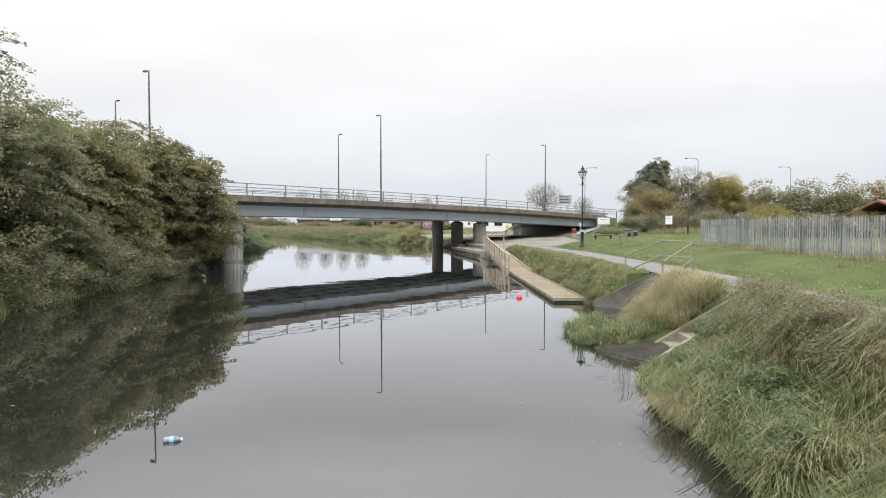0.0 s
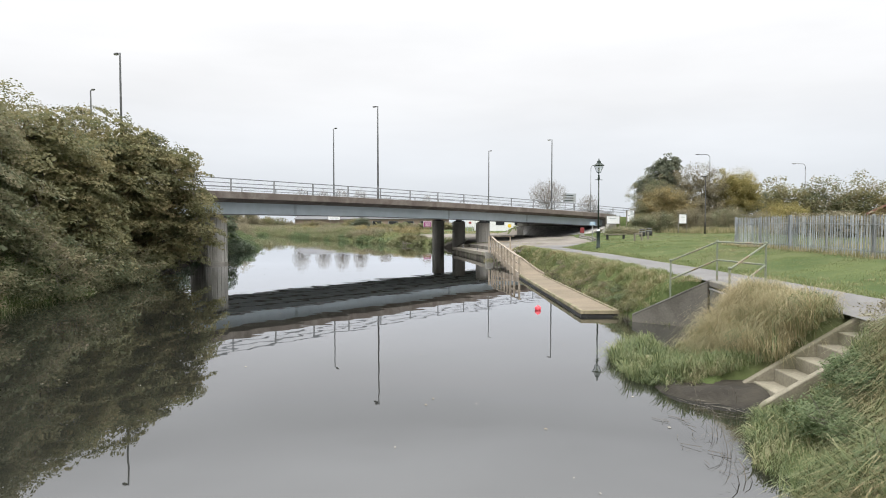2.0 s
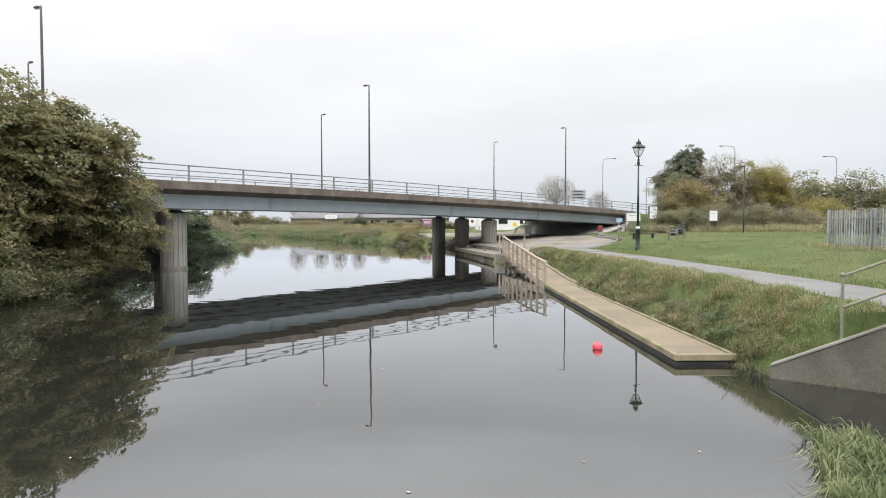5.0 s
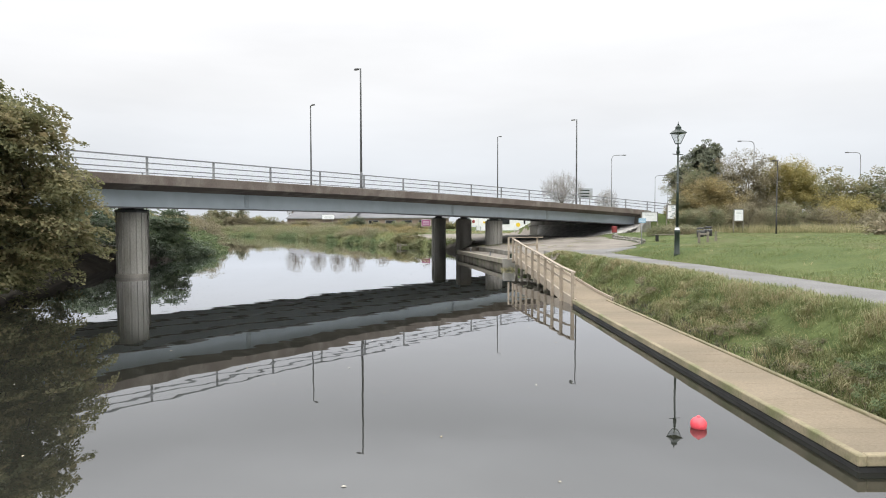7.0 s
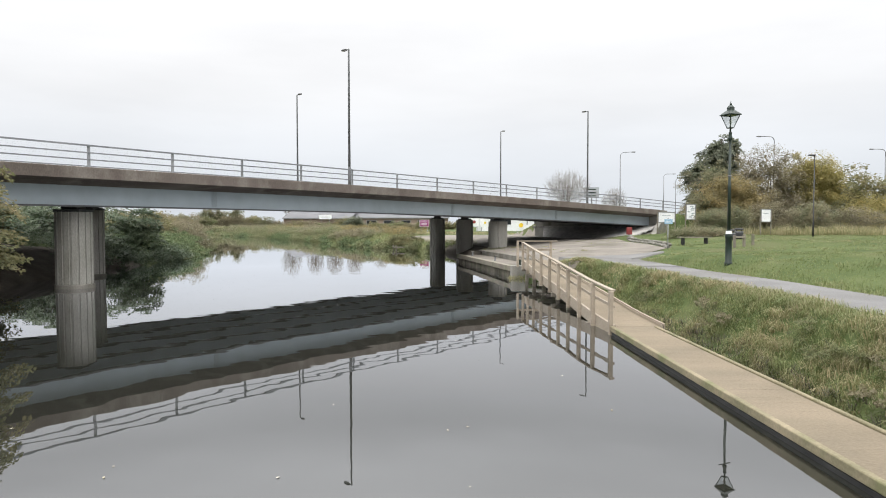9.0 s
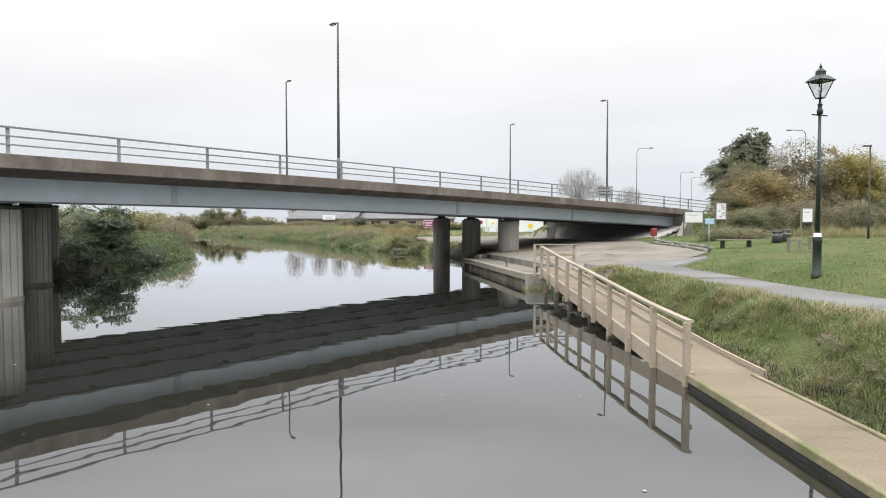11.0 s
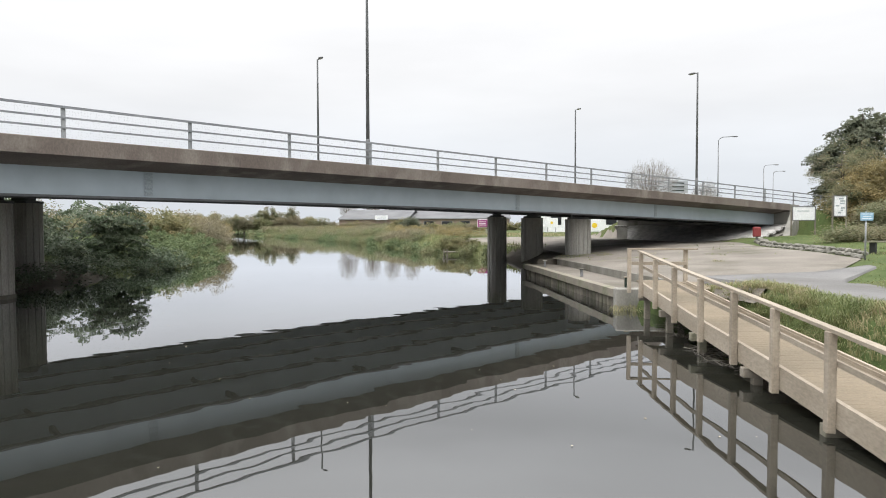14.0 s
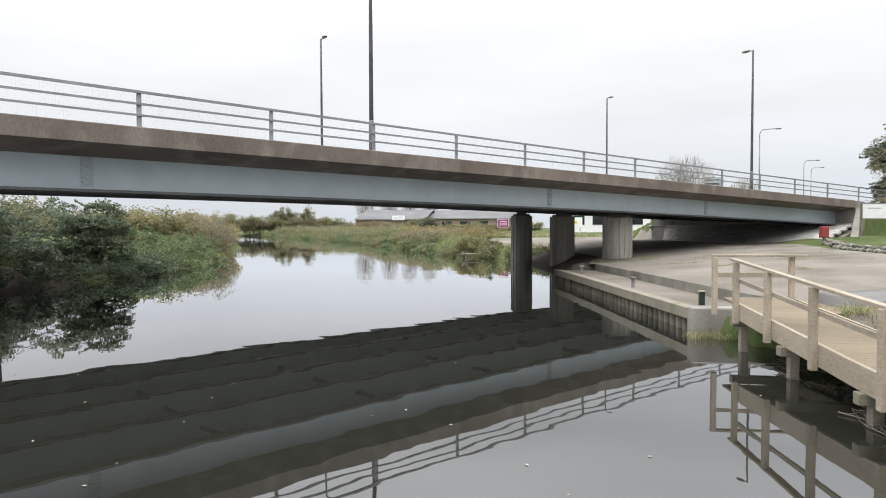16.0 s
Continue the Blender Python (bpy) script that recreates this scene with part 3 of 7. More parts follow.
def sweep(section, s0, s1, step=1.0, zfun=deck_z):
    """A section of (o, z below or above the deck line) carried along the arc."""
    bm = bmesh.new()
    n = max(1, round((s1 - s0) / step))
    rings = []
    for i in range(n + 1):
        s = s0 + (s1 - s0) * i / n
        rings.append([bm.verts.new((*on_bridge(s, o), zfun(s) + dz + TILT_UP * o)) for o, dz in section])
    m = len(section)
    for a, b in zip(rings, rings[1:]):
        for k in range(m):
            bm.faces.new((a[k], b[k], b[(k + 1) % m], a[(k + 1) % m]))
    bm.faces.new(rings[0])
    bm.faces.new(list(reversed(rings[-1])))
    bmesh.ops.recalc_face_normals(bm, faces=bm.faces)
    return bm


WIDTH = 15.9
part("edge_beam", sweep([(-0.22, -0.46), (-0.24, -0.02), (-0.20, 0.0), (0.42, 0.0), (0.42, -0.30), (0.935, -0.40), (0.935, -0.73), (0.84, -0.73), (-0.1, -0.50)], SPAN0, SPAN1), EDGE, bridge, "brown stained concrete edge beam")
part("edge_beam", sweep([(WIDTH + 0.22, -0.46), (WIDTH + 0.24, 0.0), (WIDTH - 0.42, 0.0), (WIDTH - 0.42, -0.3), (WIDTH - 0.935, -0.4), (WIDTH - 0.935, -0.73), (WIDTH - 0.84, -0.73)], SPAN0, SPAN1), EDGE, bridge, "brown stained concrete edge beam")
part("deck_slab", sweep([(0.42, -0.2), (WIDTH - 0.42, -0.2), (WIDTH - 0.42, -0.50), (0.42, -0.50)], SPAN0, SPAN1), CONC, bridge, "dark concrete deck slab")
part("carriageway", sweep([(1.6, -0.196), (1.6, -0.14), (WIDTH / 2, -0.06), (WIDTH - 1.6, -0.14), (WIDTH - 1.6, -0.196)], -150, 190, 2.0), ROAD, bridge, "dark asphalt carriageway")
GIRDERS = (0.95, 4.4, 7.95, 11.5, WIDTH - 0.95)
for o in GIRDERS:
    g = part("girder", sweep([(o - 0.01, -1.53), (o - 0.01, -0.5), (o + 0.01, -0.5), (o + 0.01, -1.53)], SPAN0, SPAN1), STEEL_BLUE, bridge, "pale blue painted steel plate girder")
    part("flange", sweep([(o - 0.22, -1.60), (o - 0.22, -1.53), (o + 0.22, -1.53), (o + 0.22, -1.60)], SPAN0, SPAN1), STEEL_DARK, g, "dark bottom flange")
    for s in (-12.5, -0.95, 16.42, 28.02):
        bm = bmesh.new()
        x, y = on_bridge(s, o)
        th = radians(bridge_turn(s))
        z = deck_z(s) + TILT_UP * o
        box(bm, -0.14, 0.14, -0.035, -0.012, z - 1.48, z - 0.74, 0.006)
        for k in range(5):
            box(bm, -0.11, 0.11, -0.062, -0.034, z - 1.42 + k * 0.14, z - 1.345 + k * 0.14, 0.008)
            for q in (-0.07, 0.0, 0.07):
                box(bm, q - 0.018, q + 0.018, -0.078, -0.060, z - 1.40 + k * 0.14, z - 1.365 + k * 0.14)
        bm.transform(Matrix.Translation((x, y, 0)) @ Matrix.Rotation(th, 4, "Z"))
        if o in (GIRDERS[0], GIRDERS[-1]):
            part("splice_plate", bm, SPLICE, g)
        else:
            bm.free()
for s in (-15, -9, -3, 3, 9, 15, 21, 27, 33, 39):
    for o0, o1 in zip(GIRDERS, GIRDERS[1:]):
        a, b = on_bridge(s, o0 + 0.03), on_bridge(s, o1 - 0.03)
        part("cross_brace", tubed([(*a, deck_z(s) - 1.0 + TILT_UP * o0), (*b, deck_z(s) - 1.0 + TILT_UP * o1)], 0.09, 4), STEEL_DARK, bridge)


def fluted_pier(s, o, base, plinth):
    """A round concrete pier with upright flutes, a bearing block and, in the river, a plinth."""
    x, y = on_bridge(s, o)
    top = deck_z(s) - 1.60 + TILT_UP * o
    r = 0.73
    bm = bmesh.new()
    prof = []
    for k in range(16):
        a0 = k * math.tau / 16
        for da, q in ((0.0, 1.0), (0.25, 1.0), (0.27, 0.94), (0.37, 0.94)):
            prof.append((a0 + da, r * q))
    rings = []
    for z in (base, top - 0.26, top - 0.24):
        k = 1.0 if z < top - 0.25 else 0.965
        rings.append([bm.verts.new((q * k * math.cos(a), q * k * math.sin(a), z)) for a, q in prof])
    n = len(prof)
    for a, b in zip(rings, rings[1:]):
        for k in range(n):
            bm.faces.new((a[k], a[(k + 1) % n], b[(k + 1) % n], b[k]))
    bm.faces.new(rings[-1])
    bm.transform(Matrix.Translation((x, y, 0)))
    p = part("pier", bm, PIER_CONC, bridge, "fluted pale concrete pier")
    bm = bmesh.new()
    for z0, z1, h in ((top - 0.24, top - 0.13, 0.56), (top - 0.13, top, 0.34)):
        box(bm, x - h, x + h, y - h, y + h, z0, z1, 0.02)
    part("bearing", bm, STEEL_DARK, p, "dark bearing block")
    if plinth:
        bm = lathe([(0.77, base), (0.77, 0.20), (0.755, 0.24), (0.72, 0.25)], 28)
        bm.transform(Matrix.Translation((x, y, 0)))
        part("plinth", bm, CONC_DARK, p, "round concrete plinth", sharp=False)


for s, o, base, plinth in ((-6.7, 2.3, -1.2, True), (-3.9, 7.9, -1.2, True), (-1.8, 13.6, 0.2, False), (22.5, 2.2, 0.4, False), (24.4, 7.9, -0.3, False), (26.15, 13.6, -1.0, False)):
    fluted_pier(s, o, base, plinth)


def bridge_railing(o, s_first, s_last, label):
    ob = thing("bridge_railing", label, "railing")
    k = math.ceil(s_first / 3.5)
    me = None
    while k * 3.5 <= s_last:
        s = k * 3.5
        x, y = on_bridge(s, o)
        m = pose(x, y, deck_z(s) + TILT_UP * o - 0.004, 0, 0, bridge_turn(s))
        if me is None:
            bm = boxed(-0.055, 0.055, -0.03, 0.03, 0.0, 0.90, 0.008)
            box(bm, -0.10, 0.10, -0.08, 0.08, 0.0, 0.02)
            q = part("post", bm, GALV, ob)
            q.matrix_local = m
            me = q.data
        else:
            share("post", me, ob, m)
        k += 1
    for z, h in ((0.865, 0.032), (0.575, 0.025), (0.30, 0.025)):
        part("rail", sweep([(o - 0.06 - h, z - h), (o - 0.06 - h, z + h), (o - 0.06 + h, z + h), (o - 0.06 + h, z - h)], s_first, s_last, 1.75), RAIL_STEEL, ob)
    # fine wire panels between the rails
    v, f = [], []

    def wire(p, q, r):
        d = Vector(q) - Vector(p)
        a = d.orthogonal().normalized() * r
        b = d.cross(a).normalized() * r
        k = len(v)
        for c in (Vector(p), Vector(q)):
            for e in (a, b * 0.87 - a * 0.5, -b * 0.87 - a * 0.5):
                v.append(c + e)
        f.extend(((k, k + 1, k + 4, k + 3), (k + 1, k + 2, k + 5, k + 4), (k + 2, k, k + 3, k + 5)))
    s = s_first
    while s < min(s_last, 44):
        x, y = on_bridge(s, o - 0.02)
        z = deck_z(s) + TILT_UP * o
        wire((x, y, z + 0.06), (x, y, z + 0.84), 0.0006)
        s += 0.075
    s = s_first
    while s < min(s_last, 44) - 1.75:
        a, b = on_bridge(s, o - 0.02), on_bridge(s + 1.75, o - 0.02)
        for k in range(11):
            h = 0.06 + 0.078 * k
            wire((*a, deck_z(s) + TILT_UP * o + h), (*b, deck_z(s + 1.75) + TILT_UP * o + h), 0.0006)
        s += 1.75
    tagged(fast("wire_infill", v, f, GALV, ob), "fine wire mesh infill", kind="stuff")
    return ob


bridge_railing(0.0, -26, 58, "galvanised steel three-rail parapet on the near bridge edge")
bridge_railing(WIDTH, -26, 58, "galvanised steel three-rail parapet on the far bridge edge")


def abutment():
    """The land end of the bridge: a bearing wall, a sloped block revetment under the deck and a splayed wing."""
    ob = thing("bridge_abutment", "concrete bridge abutment with sloping grey block revetment", "abutment")
    part("back_wall", sweep([(-0.2, -4.0), (-0.2, -0.02), (WIDTH + 0.2, -0.02), (WIDTH + 0.2, -4.0)], 41.2, 42.4, 0.6), CONC, ob, "pale concrete bearing wall")
    low = [(14.6, 73.0), (13.4, 77.4), (12.2, 81.7), (10.85, 89.2), (11.5, 94.4)]
    bm = bmesh.new()
    rows, cols = 14, 46
    for i in range(rows):
        for j in range(cols):
            u0, u1 = (j + 0.5 * (i % 2) + 0.02) / cols, (j + 0.5 * (i % 2) + 0.98) / cols
            if u1 > 1:
                continue
            vs = []
            for u, w in ((u0, i + 0.04), (u1, i + 0.04), (u1, i + 0.96), (u0, i + 0.96)):
                o = -0.4 + 17.0 * u
                k = w / rows
                y = 73.0 + (94.4 - 73.0) * u
                xb = lerp(y, [p[1] for p in low], [p[0] for p in low])
                tx, ty = on_bridge(41.15, o)
                vs.append(Vector((xb + (tx - xb) * k, y + (ty - y) * k, 1.35 + (deck_z(41) - 1.50 - 1.35) * k)))
            nrm = (vs[1] - vs[0]).cross(vs[3] - vs[0]).normalized()
            if nrm.z < 0:
                nrm = -nrm
            top = [bm.verts.new(q + nrm * 0.05) for q in vs]
            bot = [bm.verts.new(q - nrm * 0.05) for q in vs]
            bm.faces.new(top)
            for k in range(4):
                bm.faces.new((top[k], top[(k + 1) % 4], bot[(k + 1) % 4], bot[k]))
    bmesh.ops.recalc_face_normals(bm, faces=bm.faces)
    q = part("revetment", bm, REVET, ob, "sloping revetment of weathered grey blocks")
    q["kind"] = "stuff"
    bm = bmesh.new()
    tx, ty = on_bridge(41.15, -0.4)
    far = on_bridge(41.15, 16.6)
    vs = [bm.verts.new(q) for q in ((14.65, 73.0, 1.25), (tx, ty, 1.25), (tx, ty, 2.78), (11.55, 94.4, 1.25), (*far, 1.25), (*far, 2.78))]
    for k in ((0, 1, 2), (3, 5, 4), (0, 2, 5, 3), (1, 4, 5, 2), (0, 3, 4, 1)):
        bm.faces.new([vs[i] for i in k])
    bmesh.ops.recalc_face_normals(bm, faces=bm.faces)
    bmesh.ops.translate(bm, verts=bm.verts, vec=(0.35, 0.0, -0.12))
    part("revetment_bed", bm, CONC_DARK, ob)
    bm = bmesh.new()
    a0 = on_bridge(41.3, -0.25)
    e0 = Vector((a0[0] - 2.1, a0[1] - 3.6, 0))
    d = Vector((0.33, -0.2, 0))
    vs = []
    for off in (Vector((0, 0, 0)), d):
        for x, y, z in ((a0[0], a0[1], 1.3), (a0[0], a0[1], deck_z(41.3) - 0.45), (e0.x, e0.y, 2.0), (e0.x, e0.y, 1.3)):
            vs.append(bm.verts.new(Vector((x, y, z)) + off))
    bm.faces.new(vs[:4])
    bm.faces.new(list(reversed(vs[4:])))
    for k in range(4):
        bm.faces.new((vs[k], vs[(k + 1) % 4], vs[4 + (k + 1) % 4], vs[4 + k]))
    bmesh.ops.recalc_face_normals(bm, faces=bm.faces)
    part("wing_wall", bm, CONC, ob, "sloping pale concrete wing wall")


abutment()
bm = sweep([(-0.2, -4.6), (-0.2, -0.02), (WIDTH + 0.2, -0.02), (WIDTH + 0.2, -4.6)], -22.4, -21.0, 0.7)
tagged(part("bridge_abutment", bm, CONC_DARK), "dark stained concrete bridge abutment behind ivy", "abutment")

# ---- quay ----


def quay():
    ob = thing("quay", "low concrete quay edged with upright timber piles", "quay")
    ys = [52.6, 55, 57.3, 60.5, 63.7, 66.5]
    edge = [(right_shore(y) - 0.33, y) for y in ys]

    def ribbon(off0, off1, z0, z1, pts):
        bm = bmesh.new()
        rings = [[bm.verts.new((x + o, y, z)) for o, z in ((off0, z0), (off0, z1), (off1, z1), (off1, z0))] for x, y in pts]
        for a, b in zip(rings, rings[1:]):
            for k in range(4):
                bm.faces.new((a[k], b[k], b[(k + 1) % 4], a[(k + 1) % 4]))
        bm.faces.new(rings[0])
        bm.faces.new(list(reversed(rings[-1])))
        bmesh.ops.recalc_face_normals(bm, faces=bm.faces)
        return bm
    # a black sheet paints the shade between the piles and the platform
    part("backing_wall", ribbon(0.14, 0.24, -0.6, 0.41, edge), BLACK, ob, "black sheet standing in for the shade behind the piles")
    part("platform", ribbon(0.25, 2.1, -0.4, 0.64, edge), PAVED, ob, "flat worn concrete quay platform")
    part("capping_beam", ribbon(-0.08, 0.26, 0.42, 0.675, edge), WOOD_OLD, ob, "weathered timber capping beam")
    part("step_wall", ribbon(1.75, 2.35, 0.3, 0.935, edge), CONC, ob, "low concrete step wall")
    bm = tubed([(0, 0, -0.8), (0, 0, 0.46)], 0.115, 10)
    pile = part("stake", bm, PILE_WOOD, ob, sharp=False)
    me = pile.data
    k = 0
    y = 52.75
    while y < 66.4:
        m = pose(right_shore(y) - 0.23, y, 0.01 * math.sin(k * 7.3), 0, 0, k * 41)
        if k == 0:
            pile.matrix_local = m
        else:
            share("stake", me, ob, m)
        k += 1
        y += 0.37
    # end face towards the boardwalk
    bm = bmesh.new()
    box(bm, 3.15, 5.2, 52.2, 52.62, -0.6, 0.74, 0.03)
    part("end_wall", bm, CONC, ob, "rounded pale concrete quay end")
    return ob


quay()


def bollard(x, y, z, big=False):
    ob = thing("mooring_bollard", "small grey steel mooring bollard on the quay" if not big else "dark green capped post at the quay end", "bollard", (x, y, z))
    if big:
        part("post", boxed(-0.065, 0.065, -0.065, 0.065, 0, 0.33, 0.012), IRON, ob)
        part("cap", boxed(-0.085, 0.085, -0.085, 0.085, 0.33, 0.36, 0.01), WOOD_NEW, ob, "pale timber cap")
    else:
        part("post", lathe([(0.07, 0), (0.055, 0.03), (0.055, 0.26), (0.06, 0.28)], 12), COLUMN, ob, sharp=False)
        part("cap", lathe([(0.10, 0.28), (0.11, 0.31), (0.09, 0.34), (0.0, 0.345)], 12), STONE, ob, "pale worn cap", sharp=False)


bollard(right_shore(58.3) + 0.25, 58.3, 0.64)
bollard(right_shore(64.5) + 0.25, 64.5, 0.64)
bollard(3.75, 53.6, 0.64, True)

# ---- the floating pontoon and the ramp ----
random.seed(4)


def pontoon():
    ob = thing("floating_pontoon", "floating timber pontoon with sandy deck boards beside the bank", "pontoon", (4.04, 22.75, -0.195), 0.95)
    ob.matrix_world = pose(4.04, 22.75, -0.195, 0.36, 0, 0.95)
    y0, y1, x0, x1 = 0.0, 13.6, 0.0, 1.19
    part("float", boxed(x0 + 0.03, x1 - 0.03, y0 + 0.03, y1, -0.35, 0.208, 0.02), FLOAT_BLACK, ob, "black floats under the deck")
    for a, b, c, d in ((x0, x0 + 0.10, y0, y1), (x1 - 0.08, x1, y0, y1)):
        part("edge_beam", boxed(a, b, c, d, 0.21, 0.335, 0.012), WOOD_WET, ob, "algae-stained timber edge beam")
    part("edge_beam", boxed(x0 + 0.10, x1 - 0.08, y0, y0 + 0.10, 0.21, 0.335, 0.012), WOOD_WET, ob, "algae-stained timber edge beam")
    bm = boxed(x0 + 0.105, x1 - 0.085, -0.0713, 0.0713, 0.25, 0.30)
    first = part("board", bm, WOOD_DECK, ob)
    n = int((y1 - y0 - 0.12) / 0.143)
    for k in range(n):
        m = pose(0, y0 + 0.18 + k * 0.143, random.uniform(-0.0008, 0.0008))
        if k == 0:
            first.matrix_local = m
        else:
            share("board", first.data, ob, m)


pontoon()

RAMP_Y0, RAMP_Y1 = 36.3, 51.4


def ramp_z(y):
    return 0.19 + 0.0585 * max(0.0, y - 36.4)


def ramp_x(y):
    return lerp(y, (36.2, 38, 43, 46, 51.4), (3.90, 3.77, 3.68, 3.57, 3.54))


def gangway():
    ob = thing("boardwalk_ramp", "new softwood boardwalk ramp with a timber handrail", "boardwalk")
    random.seed(8)
    w = 1.28
    ys = list(np.arange(RAMP_Y0, RAMP_Y1 + 0.01, 0.755))

    def beam(off0, off1, dz0, dz1, a=RAMP_Y0, b=RAMP_Y1):
        bm = bmesh.new()
        pts = [y for y in ys if a <= y <= b]
        rings = [[bm.verts.new((ramp_x(y) + o, y, ramp_z(y) + dz)) for o, dz in ((off0, dz0), (off0, dz1), (off1, dz1), (off1, dz0))] for y in pts]
        for p, q in zip(rings, rings[1:]):
            for k in range(4):
                bm.faces.new((p[k], q[k], q[(k + 1) % 4], p[(k + 1) % 4]))
        bm.faces.new(rings[0])
        bm.faces.new(list(reversed(rings[-1])))
        bmesh.ops.recalc_face_normals(bm, faces=bm.faces)
        return bm
    part("side_beam", beam(0.0, 0.07, -0.27, 0.06), WOOD_NEW, ob, "deep pale timber side beam")
    part("toe_board", beam(w - 0.055, w - 0.005, 0.055, 0.10), WOOD_NEW, ob, "low pale timber toe rail")
    part("side_beam", beam(w - 0.07, w, -0.27, 0.06), WOOD_NEW, ob, "deep pale timber side beam")
    bm = boxed(0.07, w - 0.07, -0.0708, 0.0708, -0.05, 0.0, 0.003)
    first = part("board", bm, WOOD_DECK, ob)
    k, y = 0, RAMP_Y0 + 0.08
    while y < RAMP_Y1:
        pitch = math.degrees(math.atan2(ramp_z(y + 0.1) - ramp_z(y - 0.1), 0.2))
        m = pose(ramp_x(y), y, ramp_z(y) + random.uniform(-0.0008, 0.0008), pitch)
        if k == 0:
            first.matrix_local = m
        else:
            share("board", first.data, ob, m)
        k, y = k + 1, y + 0.143
    # posts of the handrail, bolted outside the side beam
    post = part("post", boxed(-0.105, 0.0, -0.055, 0.055, -0.34, 0.90, 0.008), WOOD_NEW, ob)
    for k, y in enumerate((36.34, 37.75, 39.25, 40.7, 42.2, 43.7, 45.29, 47.04, 48.74, 50.32)):
        m = pose(ramp_x(y), y, ramp_z(y))
        if k == 0:
            post.matrix_local = m
        else:
            share("post", post.data, ob, m)
    share("post", post.data, ob, pose(ramp_x(51.2) - 0.12, 51.28, ramp_z(51.2)))
    share("post", post.data, ob, pose(5.05, 51.45, ramp_z(51.2)))
    part("handrail", beam(-0.075, 0.045, 0.895, 0.94), WOOD_NEW, ob, "flat pale timber handrail")
    part("mid_rail", beam(-0.001, 0.04, 0.48, 0.555), WOOD_NEW, ob)
    part("handrail", boxed(3.33, 5.3, 51.30, 51.42, ramp_z(51.2) + 0.90, ramp_z(51.2) + 0.95, 0.006), WOOD_NEW, ob, "flat pale timber handrail")
    part("mid_rail", boxed(3.45, 5.02, 51.34, 51.38, ramp_z(51.2) + 0.46, ramp_z(51.2) + 0.56, 0.005), WOOD_NEW, ob)
    part("landing", boxed(ramp_x(51) + w, 5.6, 49.3, 51.45, 0.93, 1.03, 0.01), WOOD_DECK, ob, "flat timber landing at the shore end")
    for y in (38.3, 40.8, 43.3, 45.8, 48.2, 50.5):
        z = ramp_z(y) - 0.27
        part("bearer", boxed(ramp_x(y) - 0.08, ramp_x(y) + w + 0.08, y - 0.08, y + 0.08, z - 0.16, z, 0.01), WOOD_OLD, ob)
        for x in (ramp_x(y) + 0.16, ramp_x(y) + w - 0.2):
            part("support_post", boxed(x - 0.075, x + 0.075, y - 0.075, y + 0.075, -0.9, z - 0.15, 0.01), WOOD_OLD, ob)


gangway()

# ---- culvert, its railing and the river steps ----


def culvert():
    ob = thing("culvert_outfall", "concrete culvert outfall with sloping wing wall and bar grille", "culvert")

    def wall(name, a, b, thick, za0, za1, zb1, material, label=""):
        a, b = Vector((*a, 0)), Vector((*b, 0))
        n = (b - a).normalized().cross(Vector((0, 0, 1))) * thick
        bm = bmesh.new()
        vs = [bm.verts.new(p) for p in ((a.x, a.y, za0), (b.x, b.y, za0), (b.x, b.y, zb1), (a.x, a.y, za1))]
        vs += [bm.verts.new(Vector(q.co) + n) for q in vs[:4]]
        bm.faces.new(vs[:4])
        bm.faces.new(list(reversed(vs[4:8])))
        for k in range(4):
            bm.faces.new((vs[k], vs[(k + 1) % 4], vs[4 + (k + 1) % 4], vs[4 + k]))
        bmesh.ops.recalc_face_normals(bm, faces=bm.faces)
        bmesh.ops.bevel(bm, geom=list(bm.edges), offset=0.02, segments=1, affect="EDGES")
        return part(name, bm, material, ob, label)
    wall("wing_wall", (5.3, 21.78), (6.95, 20.5), -0.28, -0.5, 0.13, 1.21, WALL_WET, "sloping grey concrete wing wall")
    bm = bmesh.new()
    vs = [bm.verts.new(p) for p in ((5.3, 21.76, 0.135), (6.95, 20.48, 1.215), (7.13, 20.70, 1.215), (5.48, 21.99, 0.135))]
    top = [bm.verts.new(q.co + Vector((0, 0, 0.03))) for q in vs]
    bm.faces.new(top)
    bm.faces.new(list(reversed(vs)))
    for k in range(4):
        bm.faces.new((vs[k], vs[(k + 1) % 4], top[(k + 1) % 4], top[k]))
    part("coping", bm, CONC, ob, "pale worn coping")
    wall("wing_wall", (5.0, 17.1), (6.55, 17.6), 0.25, -0.5, 0.25, 1.24, CONC_DARK, "dark concrete wing wall under grass")
    wall("head_wall", (7.0, 20.6), (6.6, 17.5), -0.3, 1.08, 1.23, 1.23, CONC_DARK, "concrete head wall lintel")
    # no hollow behind the bars: a black slab paints its shade
    wall("chamber", (7.75, 20.6), (7.35, 17.5), -0.2, -0.5, 1.1, 1.1, BLACK, "black slab standing in for the shade inside the culvert")
    g = part("grille", tubed([(6.96, 20.42, 1.02), (6.55, 17.55, 1.02)], 0.022, 6), COLUMN, ob, "rusty upright bar grille")
    first = tubed([(0, 0, -0.3), (0, 0, 1.06)], 0.02, 6)
    bar = part("bar", first, COLUMN, g)
    for k in range(19):
        m = pose(6.95 - 0.0215 * k, 20.32 - 0.148 * k, 0)
        if k == 0:
            bar.matrix_local = m
        else:
            share("bar", bar.data, g, m)
    return ob


culvert()


